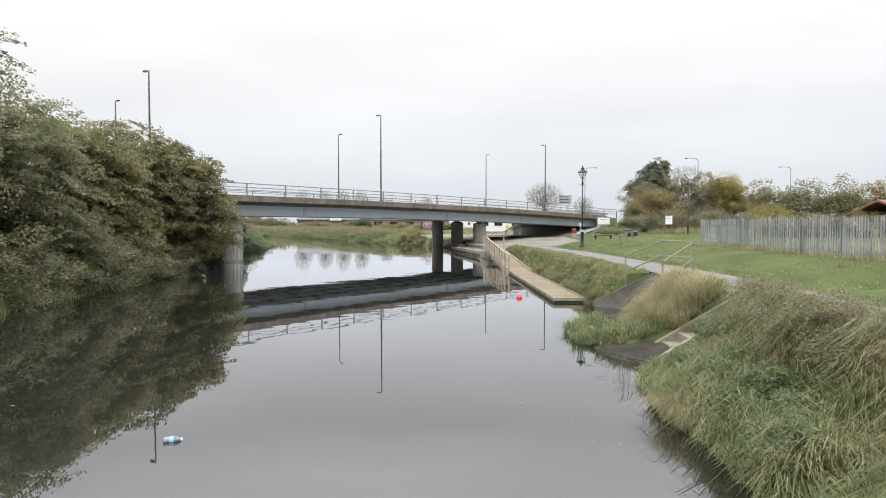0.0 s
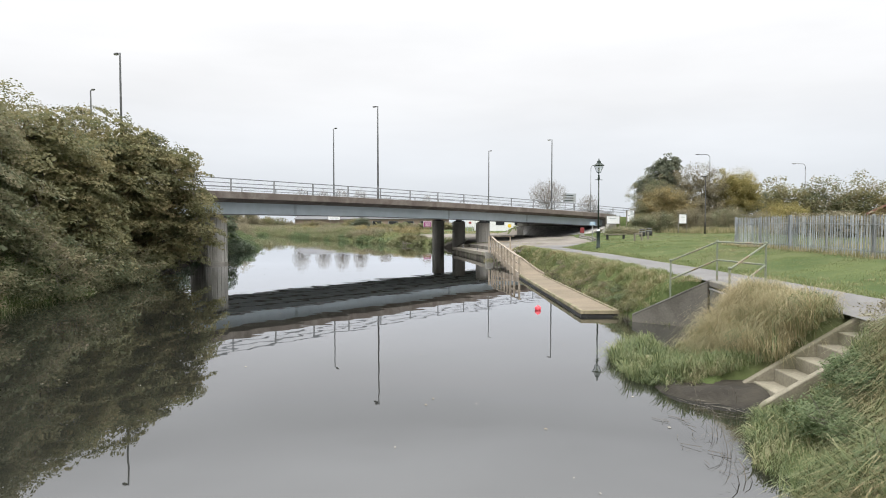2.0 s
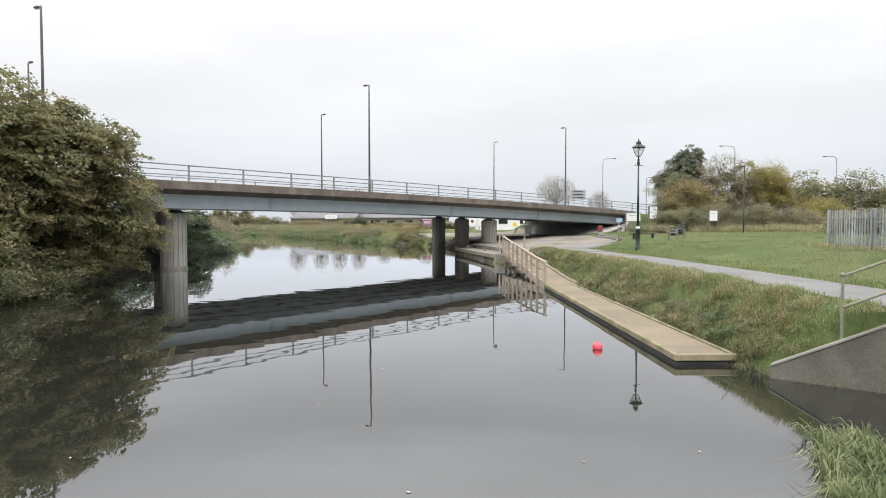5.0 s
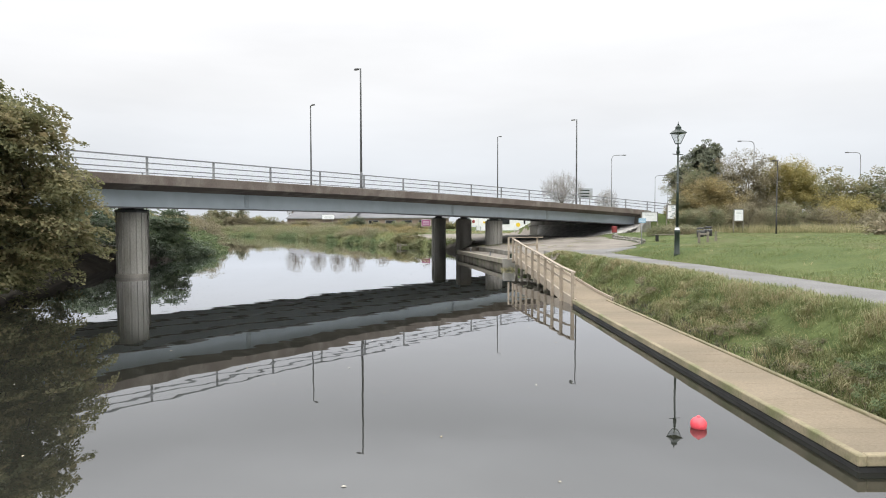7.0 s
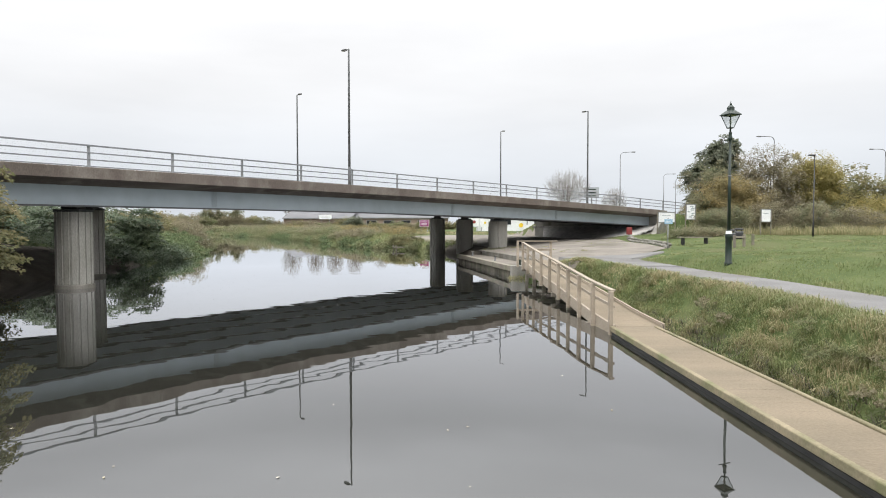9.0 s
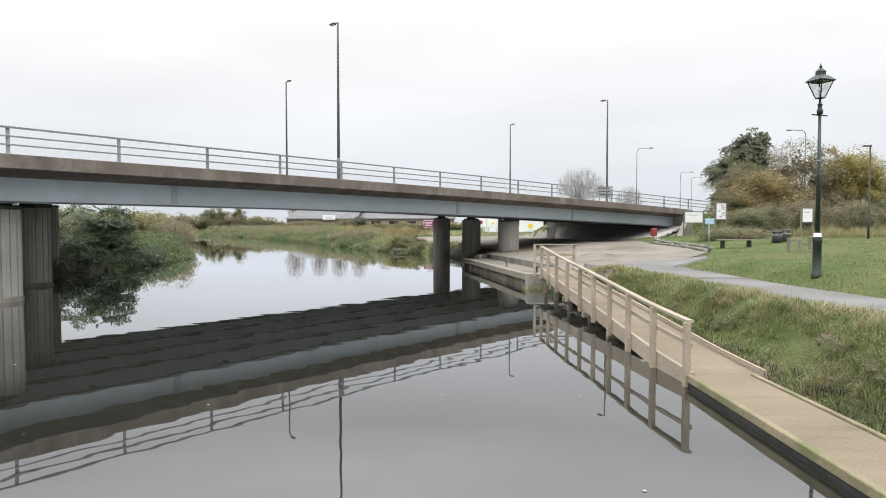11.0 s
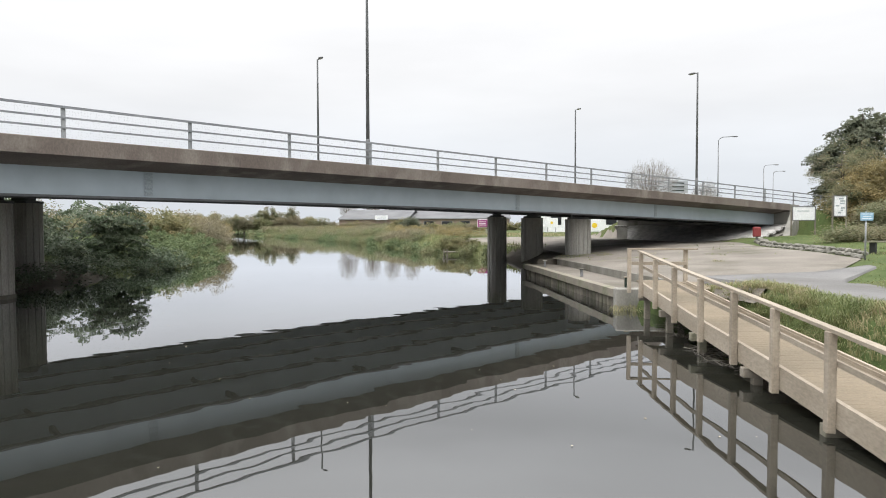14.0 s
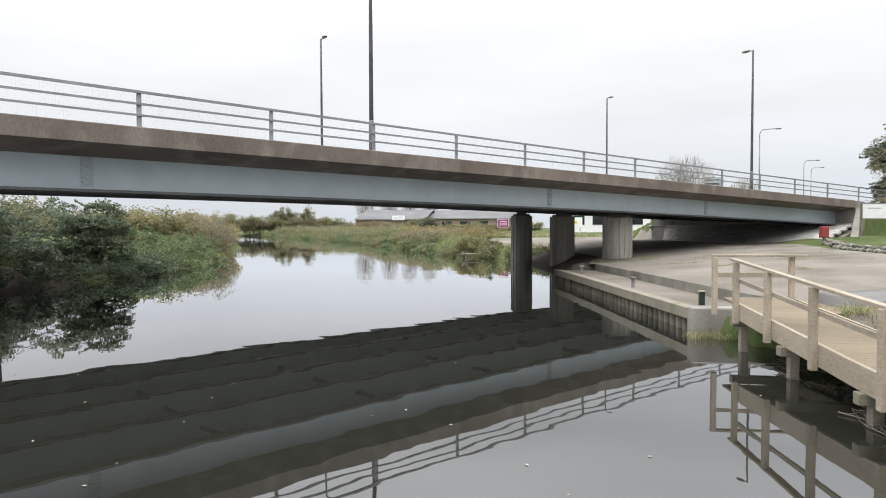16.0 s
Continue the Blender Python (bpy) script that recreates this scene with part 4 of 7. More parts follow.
def culvert_railing():
    ob = thing("tube_railing", "dull green tubular railing round the culvert", "railing")
    a, b, c, d = (6.25, 21.35), (7.28, 20.72), (7.42, 18.45), (6.30, 17.85)
    for za, zb in ((1.72, 2.27), (1.20, 1.78)):
        part("rail", tubed([(*a, za), (*b, zb)], 0.024, 8), RAIL_GREEN, ob)
        part("rail", tubed([(*b, zb), (*c, zb)], 0.024, 8), RAIL_GREEN, ob)
        part("rail", tubed([(*c, zb), (*d, za)], 0.024, 8), RAIL_GREEN, ob)
    for (x, y), z0, z1 in ((a, 0.6, 1.74), (b, 1.1, 2.29), (c, 1.1, 2.29), (d, 0.6, 1.74)):
        p = part("post", tubed([(x, y, z0), (x, y, z1)], 0.026, 8), RAIL_GREEN, ob)
        bm = bmesh.new()
        bmesh.ops.create_icosphere(bm, subdivisions=2, radius=0.042, matrix=Matrix.Translation((x, y, z1)))
        part("ball_joint", bm, RAIL_GREEN, p, sharp=False)


culvert_railing()


def river_steps():
    ob = thing("river_steps", "pale concrete steps down to the water between grass", "steps", (4.93, 13.98, 0.144), -1.7)
    first = part("step", boxed(0, 0.36, -0.826, 0, -0.26, 0, 0.012), STEP_STONE, ob)
    for k in range(6):
        m = pose(0.338 * k, 0, 0.204 * k)
        if k == 0:
            first.matrix_local = m
        else:
            share("step", first.data, ob, m)
    for y in (0.0, -0.946):
        bm = bmesh.new()
        vs = []
        for q in (y, y + 0.12):
            for x, z in ((-0.30, -0.35), (1.95, 0.6), (1.95, 1.10), (1.75, 1.09), (-0.02, 0.035), (-0.26, -0.11), (-0.30, -0.16)):
                vs.append(bm.verts.new((x, q, z)))
        bm.faces.new(vs[:7])
        bm.faces.new(list(reversed(vs[7:])))
        for k in range(7):
            bm.faces.new((vs[k], vs[(k + 1) % 7], vs[7 + (k + 1) % 7], vs[7 + k]))
        bmesh.ops.recalc_face_normals(bm, faces=bm.faces)
        bmesh.ops.bevel(bm, geom=list(bm.edges), offset=0.012, segments=1, affect="EDGES")
        part("kerb", bm, STEP_STONE, ob, "sloping concrete side kerb")


river_steps()

# ---- fence ----


def palisade_fence():
    ob = thing("palisade_fence", "galvanised steel palisade fence with pointed pales", "fence", group="")
    a, b = Vector((14.5, 35.2, 0)), Vector((13.2, 13.5, 0))
    length = (b - a).length
    d = (b - a).normalized()
    turn = math.degrees(math.atan2(d.y, d.x))
    bm = bmesh.new()
    # W-shaped pale with a triple point
    prof = [(-0.046, 0.0), (-0.023, 0.013), (0.0, 0.002), (0.023, 0.013), (0.046, 0.0)]
    rows = []
    for z, k in ((0.05, 1.0), (1.55, 1.0)):
        rows.append([bm.verts.new((x * k, y, z)) for x, y in prof])
    tips = [bm.verts.new((x, y, 1.55 + h)) for (x, y), h in zip(prof, (0.10, 0.04, 0.14, 0.04, 0.10))]
    rows.append(tips)
    for r0, r1 in zip(rows, rows[1:]):
        for k in range(4):
            bm.faces.new((r0[k], r0[k + 1], r1[k + 1], r1[k]))
    bmesh.ops.solidify(bm, geom=list(bm.faces), thickness=0.003)
    pale = part("pale", bm, GALV_OLD, ob)
    n = int(length / 0.155)
    random.seed(11)
    for k in range(n):
        p = a + d * (k * 0.155 + 0.08)
        m = pose(p.x, p.y, ground_z(p.x, p.y) - 0.26 + random.uniform(-0.012, 0.012), random.uniform(-0.6, 0.6), 0, turn)
        if k == 0:
            pale.matrix_local = m
        else:
            share("pale", pale.data, ob, m)
    post = part("post", boxed(-0.04, 0.04, 0.03, 0.11, -0.2, 1.42, 0.008), GALV, ob)
    k = 0
    q = 0.0
    while q <= length:
        p = a + d * q
        m = pose(p.x, p.y, ground_z(p.x, p.y), 0, 0, turn)
        if k == 0:
            post.matrix_local = m
        else:
            share("post", post.data, ob, m)
        k, q = k + 1, q + 2.75
    for z in (0.2, 1.08):
        bm = bmesh.new()
        for i in range(8):
            p0, p1 = a + d * (length * i / 8), a + d * (length * (i + 1) / 8)
            off = Vector((-d.y, d.x, 0)) * 0.028
            tube(bm, [(p0.x + off.x, p0.y + off.y, ground_z(p0.x, p0.y) + z), (p1.x + off.x, p1.y + off.y, ground_z(p1.x, p1.y) + z)], 0.028, 4)
        part("rail", bm, GALV, ob)


palisade_fence()

# ---- lamps ----


def road_lamp(x, y, top, toward, base=None, reach=0.55, style="flat"):
    """A street lamp column; toward: degrees in plan to which the head points."""
    z0 = ground_z(x, y) if base is None else base
    h = top - z0
    label = "tall grey steel street lamp column with flat lantern" if style == "flat" else "grey street lamp with a curved bracket arm"
    ob = thing("street_lamp", label, "street lamp", (x, y, z0), toward, group="road lamps")
    part("base_column", lathe([(0.09, 0.0), (0.09, 1.3), (0.07, 1.36)], 12), COLUMN, ob, sharp=False)
    if style == "flat":
        part("column", lathe([(0.075, 1.3), (0.05, h - 0.06), (0.05, h)], 12), COLUMN, ob, sharp=False)
        part("arm", tubed([(0, 0, h - 0.04), (reach * 0.55, 0, h - 0.01)], 0.028, 8), COLUMN, ob)
        hd = lathe([(0.0, -0.05), (0.10, -0.045), (0.125, 0.0), (0.11, 0.04), (0.04, 0.06)], 12)
        bmesh.ops.scale(hd, vec=(2.1, 1.0, 1.0), verts=hd.verts)
        bmesh.ops.translate(hd, vec=(reach * 0.75, 0, h), verts=hd.verts)
        head = part("lantern", hd, LAMP_HEAD, ob, sharp=False)
        part("lens", boxed(reach * 0.75 - 0.16, reach * 0.75 + 0.16, -0.075, 0.075, h - 0.058, h - 0.048), LAMP_GLASS, head)
    else:
        part("column", lathe([(0.075, 1.3), (0.05, h - 0.9)], 12), COLUMN, ob, sharp=False)
        pts = [(0, 0, h - 0.95)] + [(0.5 * (1 - math.cos(a)), 0, h - 0.6 + 0.55 * math.sin(a)) for a in np.linspace(0.05, math.pi / 2, 7)] + [(reach + 0.6, 0, h - 0.02)]
        part("arm", tubed(pts, 0.04, 8), COLUMN, ob, sharp=False)
        hd = lathe([(0.0, -0.08), (0.08, -0.07), (0.12, 0.0), (0.08, 0.06), (0.0, 0.07)], 12)
        bmesh.ops.scale(hd, vec=(2.8, 1.0, 1.0), verts=hd.verts)
        bmesh.ops.translate(hd, vec=(reach + 0.85, 0, h - 0.03), verts=hd.verts)
        part("lantern", hd, LAMP_HEAD, ob, sharp=False)
    return ob


for x, y, top, side in ((-5.73, 57.83, 13.05, 1), (12.14, 74.4, 12.5, 1), (-18.92, 40.52, 12.8, 1), (-11.95, 71.75, 13.3, -1), (6.1, 88.8, 12.95, -1), (-27.0, 51.85, 13.1, -1)):
    s, o = along_bridge(x, y)
    road_lamp(x, y, top, bridge_turn(s) + (90 if side > 0 else -90), deck_z(s) - (0.2 if s > -19 else 0.25))
for x, y, top, toward in ((24.25, 107.0, 12.9, -10), (38.6, 130.5, 11.9, -5), (48.0, 150.0, 12.6, -5), (37.6, 92.4, 12.95, 180), (54.6, 98.4, 12.25, 180), (44.5, 118.0, 10.6, 180)):
    road_lamp(x, y, top, toward, None, 0.9, "curved")


def park_pole(x, y, top):
    z0 = ground_z(x, y)
    h = top - z0
    ob = thing("street_lamp", "thin dark lamp post standing among the scrub", "street lamp", (x, y, z0), 180)
    part("column", lathe([(0.06, 0), (0.06, 1.0), (0.04, 1.05), (0.035, h)], 10), BLACK, ob, sharp=False)
    part("lantern", boxed(-0.05, 0.42, -0.09, 0.09, h - 0.03, h + 0.05, 0.02), BLACK, ob)


park_pole(24.7, 63.0, 7.45)


def clear_glass():
    m = bpy.data.materials.new("clear_glass")
    m.use_nodes = True
    n, l = m.node_tree.nodes, m.node_tree.links
    gl = n.new("ShaderNodeBsdfGlossy")
    gl.inputs["Roughness"].default_value = 0.05
    tp = n.new("ShaderNodeBsdfTransparent")
    tp.inputs["Color"].default_value = (0.86, 0.88, 0.88, 1)
    ms = n.new("ShaderNodeMixShader")
    ms.inputs[0].default_value = 0.12
    l.new(tp.outputs["BSDF"], ms.inputs[1])
    l.new(gl.outputs["BSDF"], ms.inputs[2])
    l.new(ms.outputs["Shader"], n["Material Output"].inputs["Surface"])
    return m


CLEAR = clear_glass()

def heritage_lamp(x, y):
    """An old-style cast-iron lamp post with a four-sided lantern."""
    z0 = ground_z(x, y) - 0.03
    ob = thing("lamp_post", "dark green cast-iron heritage lamp post with four-sided lantern on the lawn", "lamp post", (x, y, z0), 20)
    part("pedestal", lathe([(0.13, -0.05), (0.13, 0.10), (0.108, 0.12), (0.102, 0.92), (0.118, 0.94), (0.118, 0.99), (0.10, 1.08), (0.075, 1.12), (0.09, 1.16), (0.06, 1.2)], 16), IRON, ob, sharp=False)
    bm = lathe([(0.112, 1.065), (0.105, 1.085), (0.083, 1.13), (0.097, 1.165)], 16)
    part("painted_band", bm, WHITE, ob, "worn pale band on the neck", sharp=False)
    part("column", lathe([(0.058, 1.18), (0.05, 2.6), (0.052, 2.62), (0.052, 2.66), (0.045, 2.68), (0.036, 4.25)], 12), IRON, ob, sharp=False)
    part("collar", lathe([(0.04, 2.98), (0.06, 3.0), (0.06, 3.03), (0.04, 3.05)], 12), COLUMN, ob, "thin grey collar", sharp=False)
    part("collar", lathe([(0.036, 4.2), (0.07, 4.23), (0.075, 4.3), (0.05, 4.36), (0.05, 4.44), (0.066, 4.46), (0.03, 4.5)], 12), IRON, ob, sharp=False)
    part("ladder_bar", tubed([(-0.26, 0, 4.19), (0.26, 0, 4.19)], 0.018, 8), IRON, ob)
    part("spigot", lathe([(0.03, 4.48), (0.025, 4.66)], 10), IRON, ob, sharp=False)
    zb, zt, rb, rt = 4.64, 5.05, 0.10, 0.29
    fr = part("lantern_frame", lathe([(rb, zb - 0.03), (rb + 0.015, zb - 0.03), (rb + 0.015, zb), (rb, zb)], 4), IRON, ob)
    for k in range(4):
        a = (k + 0.5) * math.tau / 4
        c, s = math.cos(a), math.sin(a)
        part("corner_bar", tubed([(rb * c, rb * s, zb - 0.02), (rt * c, rt * s, zt)], 0.014, 6), IRON, fr)
        a2 = (k + 1.5) * math.tau / 4
        part("top_bar", tubed([(rt * c, rt * s, zt), (rt * math.cos(a2), rt * math.sin(a2), zt)], 0.016, 6), IRON, fr)
    part("roof", lathe([(rt + 0.05, zt - 0.005), (rt + 0.05, zt + 0.02), (0.20, zt + 0.12), (0.12, zt + 0.17), (0.115, zt + 0.24), (0.13, zt + 0.25), (0.05, zt + 0.33), (0.025, zt + 0.35)], 4), IRON, ob)
    part("finial", lathe([(0.02, zt + 0.34), (0.04, zt + 0.37), (0.02, zt + 0.40), (0.012, zt + 0.43), (0.0, zt + 0.5)], 10), IRON, ob, sharp=False)
    for a in range(4):
        th = (a + 0.5) * math.tau / 4
        th2 = (a + 1.5) * math.tau / 4
        bm = bmesh.new()
        q = 0.95
        vs = [bm.verts.new(p) for p in ((rb * q * math.cos(th), rb * q * math.sin(th), zb), (rb * q * math.cos(th2), rb * q * math.sin(th2), zb), (rt * q * math.cos(th2), rt * q * math.sin(th2), zt - 0.01), (rt * q * math.cos(th), rt * q * math.sin(th), zt - 0.01))]
        bm.faces.new(vs)
        pane = part("pane", bm, CLEAR, fr, "clear lantern glass")
        pane.visible_shadow = False
    part("lamp_holder", lathe([(0.02, zb), (0.02, zb + 0.12), (0.045, zb + 0.14), (0.045, zb + 0.26), (0.02, zb + 0.30)], 10), WHITE, fr, sharp=False)


heritage_lamp(9.38, 42.1)

# ---- signs, benches, bins ----


def notice_board(x, y, w, h, zc, turn, label, posts=2, print_panel=False):
    z0 = ground_z(x, y)
    ob = thing("notice_board", label, "notice board", (x, y, z0), turn)
    zc -= z0
    part("panel", boxed(-w / 2, w / 2, -0.03, 0.0, zc - h / 2, zc + h / 2, 0.004), WHITE, ob, "white panel")
    bm = bmesh.new()
    t = 0.05
    for a, b, c, d in ((-w / 2 - t, w / 2 + t, zc + h / 2, zc + h / 2 + t), (-w / 2 - t, w / 2 + t, zc - h / 2 - t, zc - h / 2)):
        box(bm, a, b, -0.05, 0.02, c, d, 0.004)
    for a in (-w / 2 - t, w / 2):
        box(bm, a, a + t, -0.05, 0.02, zc - h / 2, zc + h / 2, 0.004)
    part("frame", bm, COLUMN, ob, "grey metal frame")
    for q in ((-w / 2 - t - 0.03, w / 2 + t + 0.03) if posts == 2 else (0,)):
        part("post", boxed(q - 0.04, q + 0.04, -0.03, 0.05, -0.2, zc + h / 2 + t, 0.006), WOOD_OLD, ob)
    if print_panel:
        random.seed(5)
        for k in range(7):
            a, b = random.uniform(-w * 0.4, w * 0.1), zc + h * (0.38 - 0.12 * k)
            part("print_bar", boxed(a, a + random.uniform(0.2, 0.45) * w, -0.034, -0.031, b - h * 0.04, b + h * 0.04), PRINT, ob, "grey print")
    else:
        part("print_bar", boxed(-w * 0.3, w * 0.25, -0.034, -0.031, zc + h * 0.16, zc + h * 0.22), PRINT, ob, "line of grey print")
    return ob


notice_board(19.6, 76.3, 1.7, 0.85, 3.5, 18, "wide white notice board on two posts beside the bridge")
notice_board(21.3, 75.2, 0.85, 1.25, 3.94, 15, "tall white notice board with a printed map", 2, True)
notice_board(25.6, 70.9, 0.95, 0.95, 3.55, 20, "white notice board on two timber posts near scrub")


def blue_sign(x, y):
    z0 = ground_z(x, y)
    ob = thing("sign_post", "pale blue and white sign on a thin grey post", "sign", (x, y, z0), 12)
    part("post", lathe([(0.03, -0.1), (0.03, 1.70)], 10), GALV, ob, sharp=False)
    part("panel", boxed(-0.25, 0.25, -0.05, -0.032, 1.38, 1.66, 0.006), BLUE, ob, "pale blue sign panel")
    for k, w in enumerate((0.22, 0.16, 0.2)):
        part("print_bar", boxed(-w, w, -0.0545, -0.0515, 1.60 - k * 0.08, 1.62 - k * 0.08), WHITE, ob, "line of white print")


blue_sign(12.3, 55.8)


def bench(x, y, turn, length=2.1):
    z0 = ground_z(x, y)
    ob = thing("bench", "simple pale timber bench without a back on the lawn", "bench", (x, y, z0), turn)
    for k in range(3):
        part("slat", boxed(-length / 2, length / 2, -0.2 + k * 0.14, -0.08 + k * 0.14, 0.42, 0.48, 0.008), WOOD_OLD, ob)
    for q in (-length * 0.36, length * 0.36):
        part("leg", boxed(q - 0.045, q + 0.045, -0.16, 0.16, -0.1, 0.42, 0.01), BLACK, ob, "dark bench leg")


bench(15.2, 59.3, 8)


def litter_bin(x, y):
    z0 = ground_z(x, y)
    ob = thing("litter_bin", "dark grey litter bin with a hooded top", "litter bin", (x, y, z0))
    part("body", lathe([(0.24, 0), (0.26, 0.04), (0.26, 0.46), (0.24, 0.48)], 16), BLACK, ob, sharp=False)
    part("hood", lathe([(0.2, 0.56), (0.28, 0.57), (0.28, 0.61), (0.18, 0.67), (0.0, 0.68)], 16), BLACK, ob, sharp=False)
    part("band", lathe([(0.262, 0.41), (0.266, 0.42), (0.266, 0.45), (0.262, 0.46)], 16), GALV, ob, "pale band", sharp=False)
    for a in range(4):
        c, s = math.cos(a * math.pi / 2 + 0.4) * 0.21, math.sin(a * math.pi / 2 + 0.4) * 0.21
        part("hood_stay", tubed([(c, s, 0.47), (c, s, 0.58)], 0.02, 6), BLACK, ob)


litter_bin(17.9, 60.3)
litter_bin(18.75, 61.0)


def timber_post(x, y, h, r=0.065):
    z0 = ground_z(x, y)
    ob = tagged(part("timber_bollard", boxed(x - r, x + r, y - r, y + r, z0 - 0.2, z0 + h, 0.02), WOOD_OLD), "short weathered square timber post in the grass", "bollard", "timber posts by the picnic spot")
    return ob


for x, y, h in ((15.45, 54.6, 0.66), (16.12, 54.9, 0.66), (16.75, 55.2, 0.6)):
    timber_post(x, y, h)


def post_rail(x, y, h):
    z0 = ground_z(x, y)
    return tagged(part("timber_rail", boxed(x - 0.30, x + 0.30, y - 0.04, y + 0.04, z0 + h - 0.1, z0 + h, 0.01), WOOD_OLD), "short weathered timber rail between two posts", "rail")


post_rail(15.78, 54.75, 0.6)


def red_box(x, y):
    z0 = ground_z(x, y)
    ob = thing("lifebuoy_cabinet", "red lifebuoy cabinet on a post by the abutment", "cabinet", (x, y, z0), 15)
    part("post", boxed(-0.05, 0.05, -0.05, 0.05, -0.2, 0.5, 0.005), COLUMN, ob)
    part("body", boxed(-0.22, 0.22, -0.12, 0.12, 0.3, 0.90, 0.03), RED, ob, "red painted case")
    part("door", boxed(-0.18, 0.18, -0.135, -0.121, 0.35, 0.85, 0.006), RED, ob, "red door")


red_box(15.2, 72.6)


def stone_edging():
    """A low dry-stone kerb that curves round the planted bed."""
    ob = thing("stone_edging", "low curved edging of pale rough stones", "stone wall")
    random.seed(21)
    bases = []
    for v in range(4):
        bm = bmesh.new()
        bmesh.ops.create_icosphere(bm, subdivisions=1, radius=0.5)
        for q in bm.verts:
            q.co *= 1 + 0.35 * noise.noise(q.co * 1.7 + Vector((v * 7, 0, 0)))
            q.co.z *= 0.7
        bases.append(bm)
    meshes = []
    line = [(15.0, 72.0), (14.2, 69.0), (13.9, 65.5), (13.6, 62.0), (13.0, 58.8), (12.6, 56.6)]
    ys = [p[1] for p in reversed(line)]
    xs = [p[0] for p in reversed(line)]
    n = 0
    y = 56.6
    while y < 72.0:
        for row in range(2):
            x = lerp(y, ys, xs) + random.uniform(-0.1, 0.1) + row * 0.1
            sc = random.uniform(0.24, 0.46) * (1 if row == 0 else 0.8)
            m = pose(x, y + random.uniform(-0.1, 0.1), ground_z(x, y) + 0.05 + row * 0.14, random.uniform(-15, 15), random.uniform(-15, 15), random.uniform(0, 360)) @ Matrix.Diagonal((sc, sc * random.uniform(0.7, 1.2), sc * 0.9, 1))
            k = n % 4
            if n < 4:
                q = part("stone", bases[k], STONE, ob)
                q.matrix_local = m
                meshes.append(q.data)
            else:
                share("stone", meshes[k], ob, m)
            n += 1
        y += 0.27


stone_edging()


def buoy(x, y):
    ob = thing("mooring_buoy", "round faded pink-red plastic buoy floating in the river", "buoy", (x, y, water_z(y) + 0.045))
    bm = bmesh.new()
    bmesh.ops.create_uvsphere(bm, u_segments=24, v_segments=16, radius=0.105)
    for q in bm.verts:
        q.co.z *= 0.95
    part("float", bm, BUOY, ob, sharp=False)
    part("eye", lathe([(0.025, 0.09), (0.025, 0.108), (0.012, 0.115)], 10), BUOY, ob)


buoy(2.97, 24.28)


def bottle(x, y):
    ob = thing("plastic_bottle", "crushed clear blue plastic bottle floating on the water", "bottle", (x, y, water_z(y) + 0.022), 10)
    bm = lathe([(0.0, -0.10), (0.04, -0.10), (0.043, -0.07), (0.036, -0.03), (0.042, 0.02), (0.04, 0.06), (0.018, 0.10), (0.016, 0.115)], 14)
    bm.transform(Matrix.Rotation(radians(90), 4, "Y"))
    part("body", bm, BOTTLE, ob, sharp=False)
    bm = lathe([(0.0, 0.112), (0.019, 0.112), (0.019, 0.132), (0.0, 0.132)], 12)
    bm.transform(Matrix.Rotation(radians(90), 4, "Y"))
    part("cap", bm, WHITE, ob, "white cap")
    bm = lathe([(0.0435, -0.03), (0.0445, -0.03), (0.0445, 0.03), (0.0435, 0.03)], 14)
    bm.transform(Matrix.Rotation(radians(90), 4, "Y"))
    part("wrapper", bm, BLUE, ob, "blue wrapper band", sharp=False)


bottle(-3.6, 8.2)


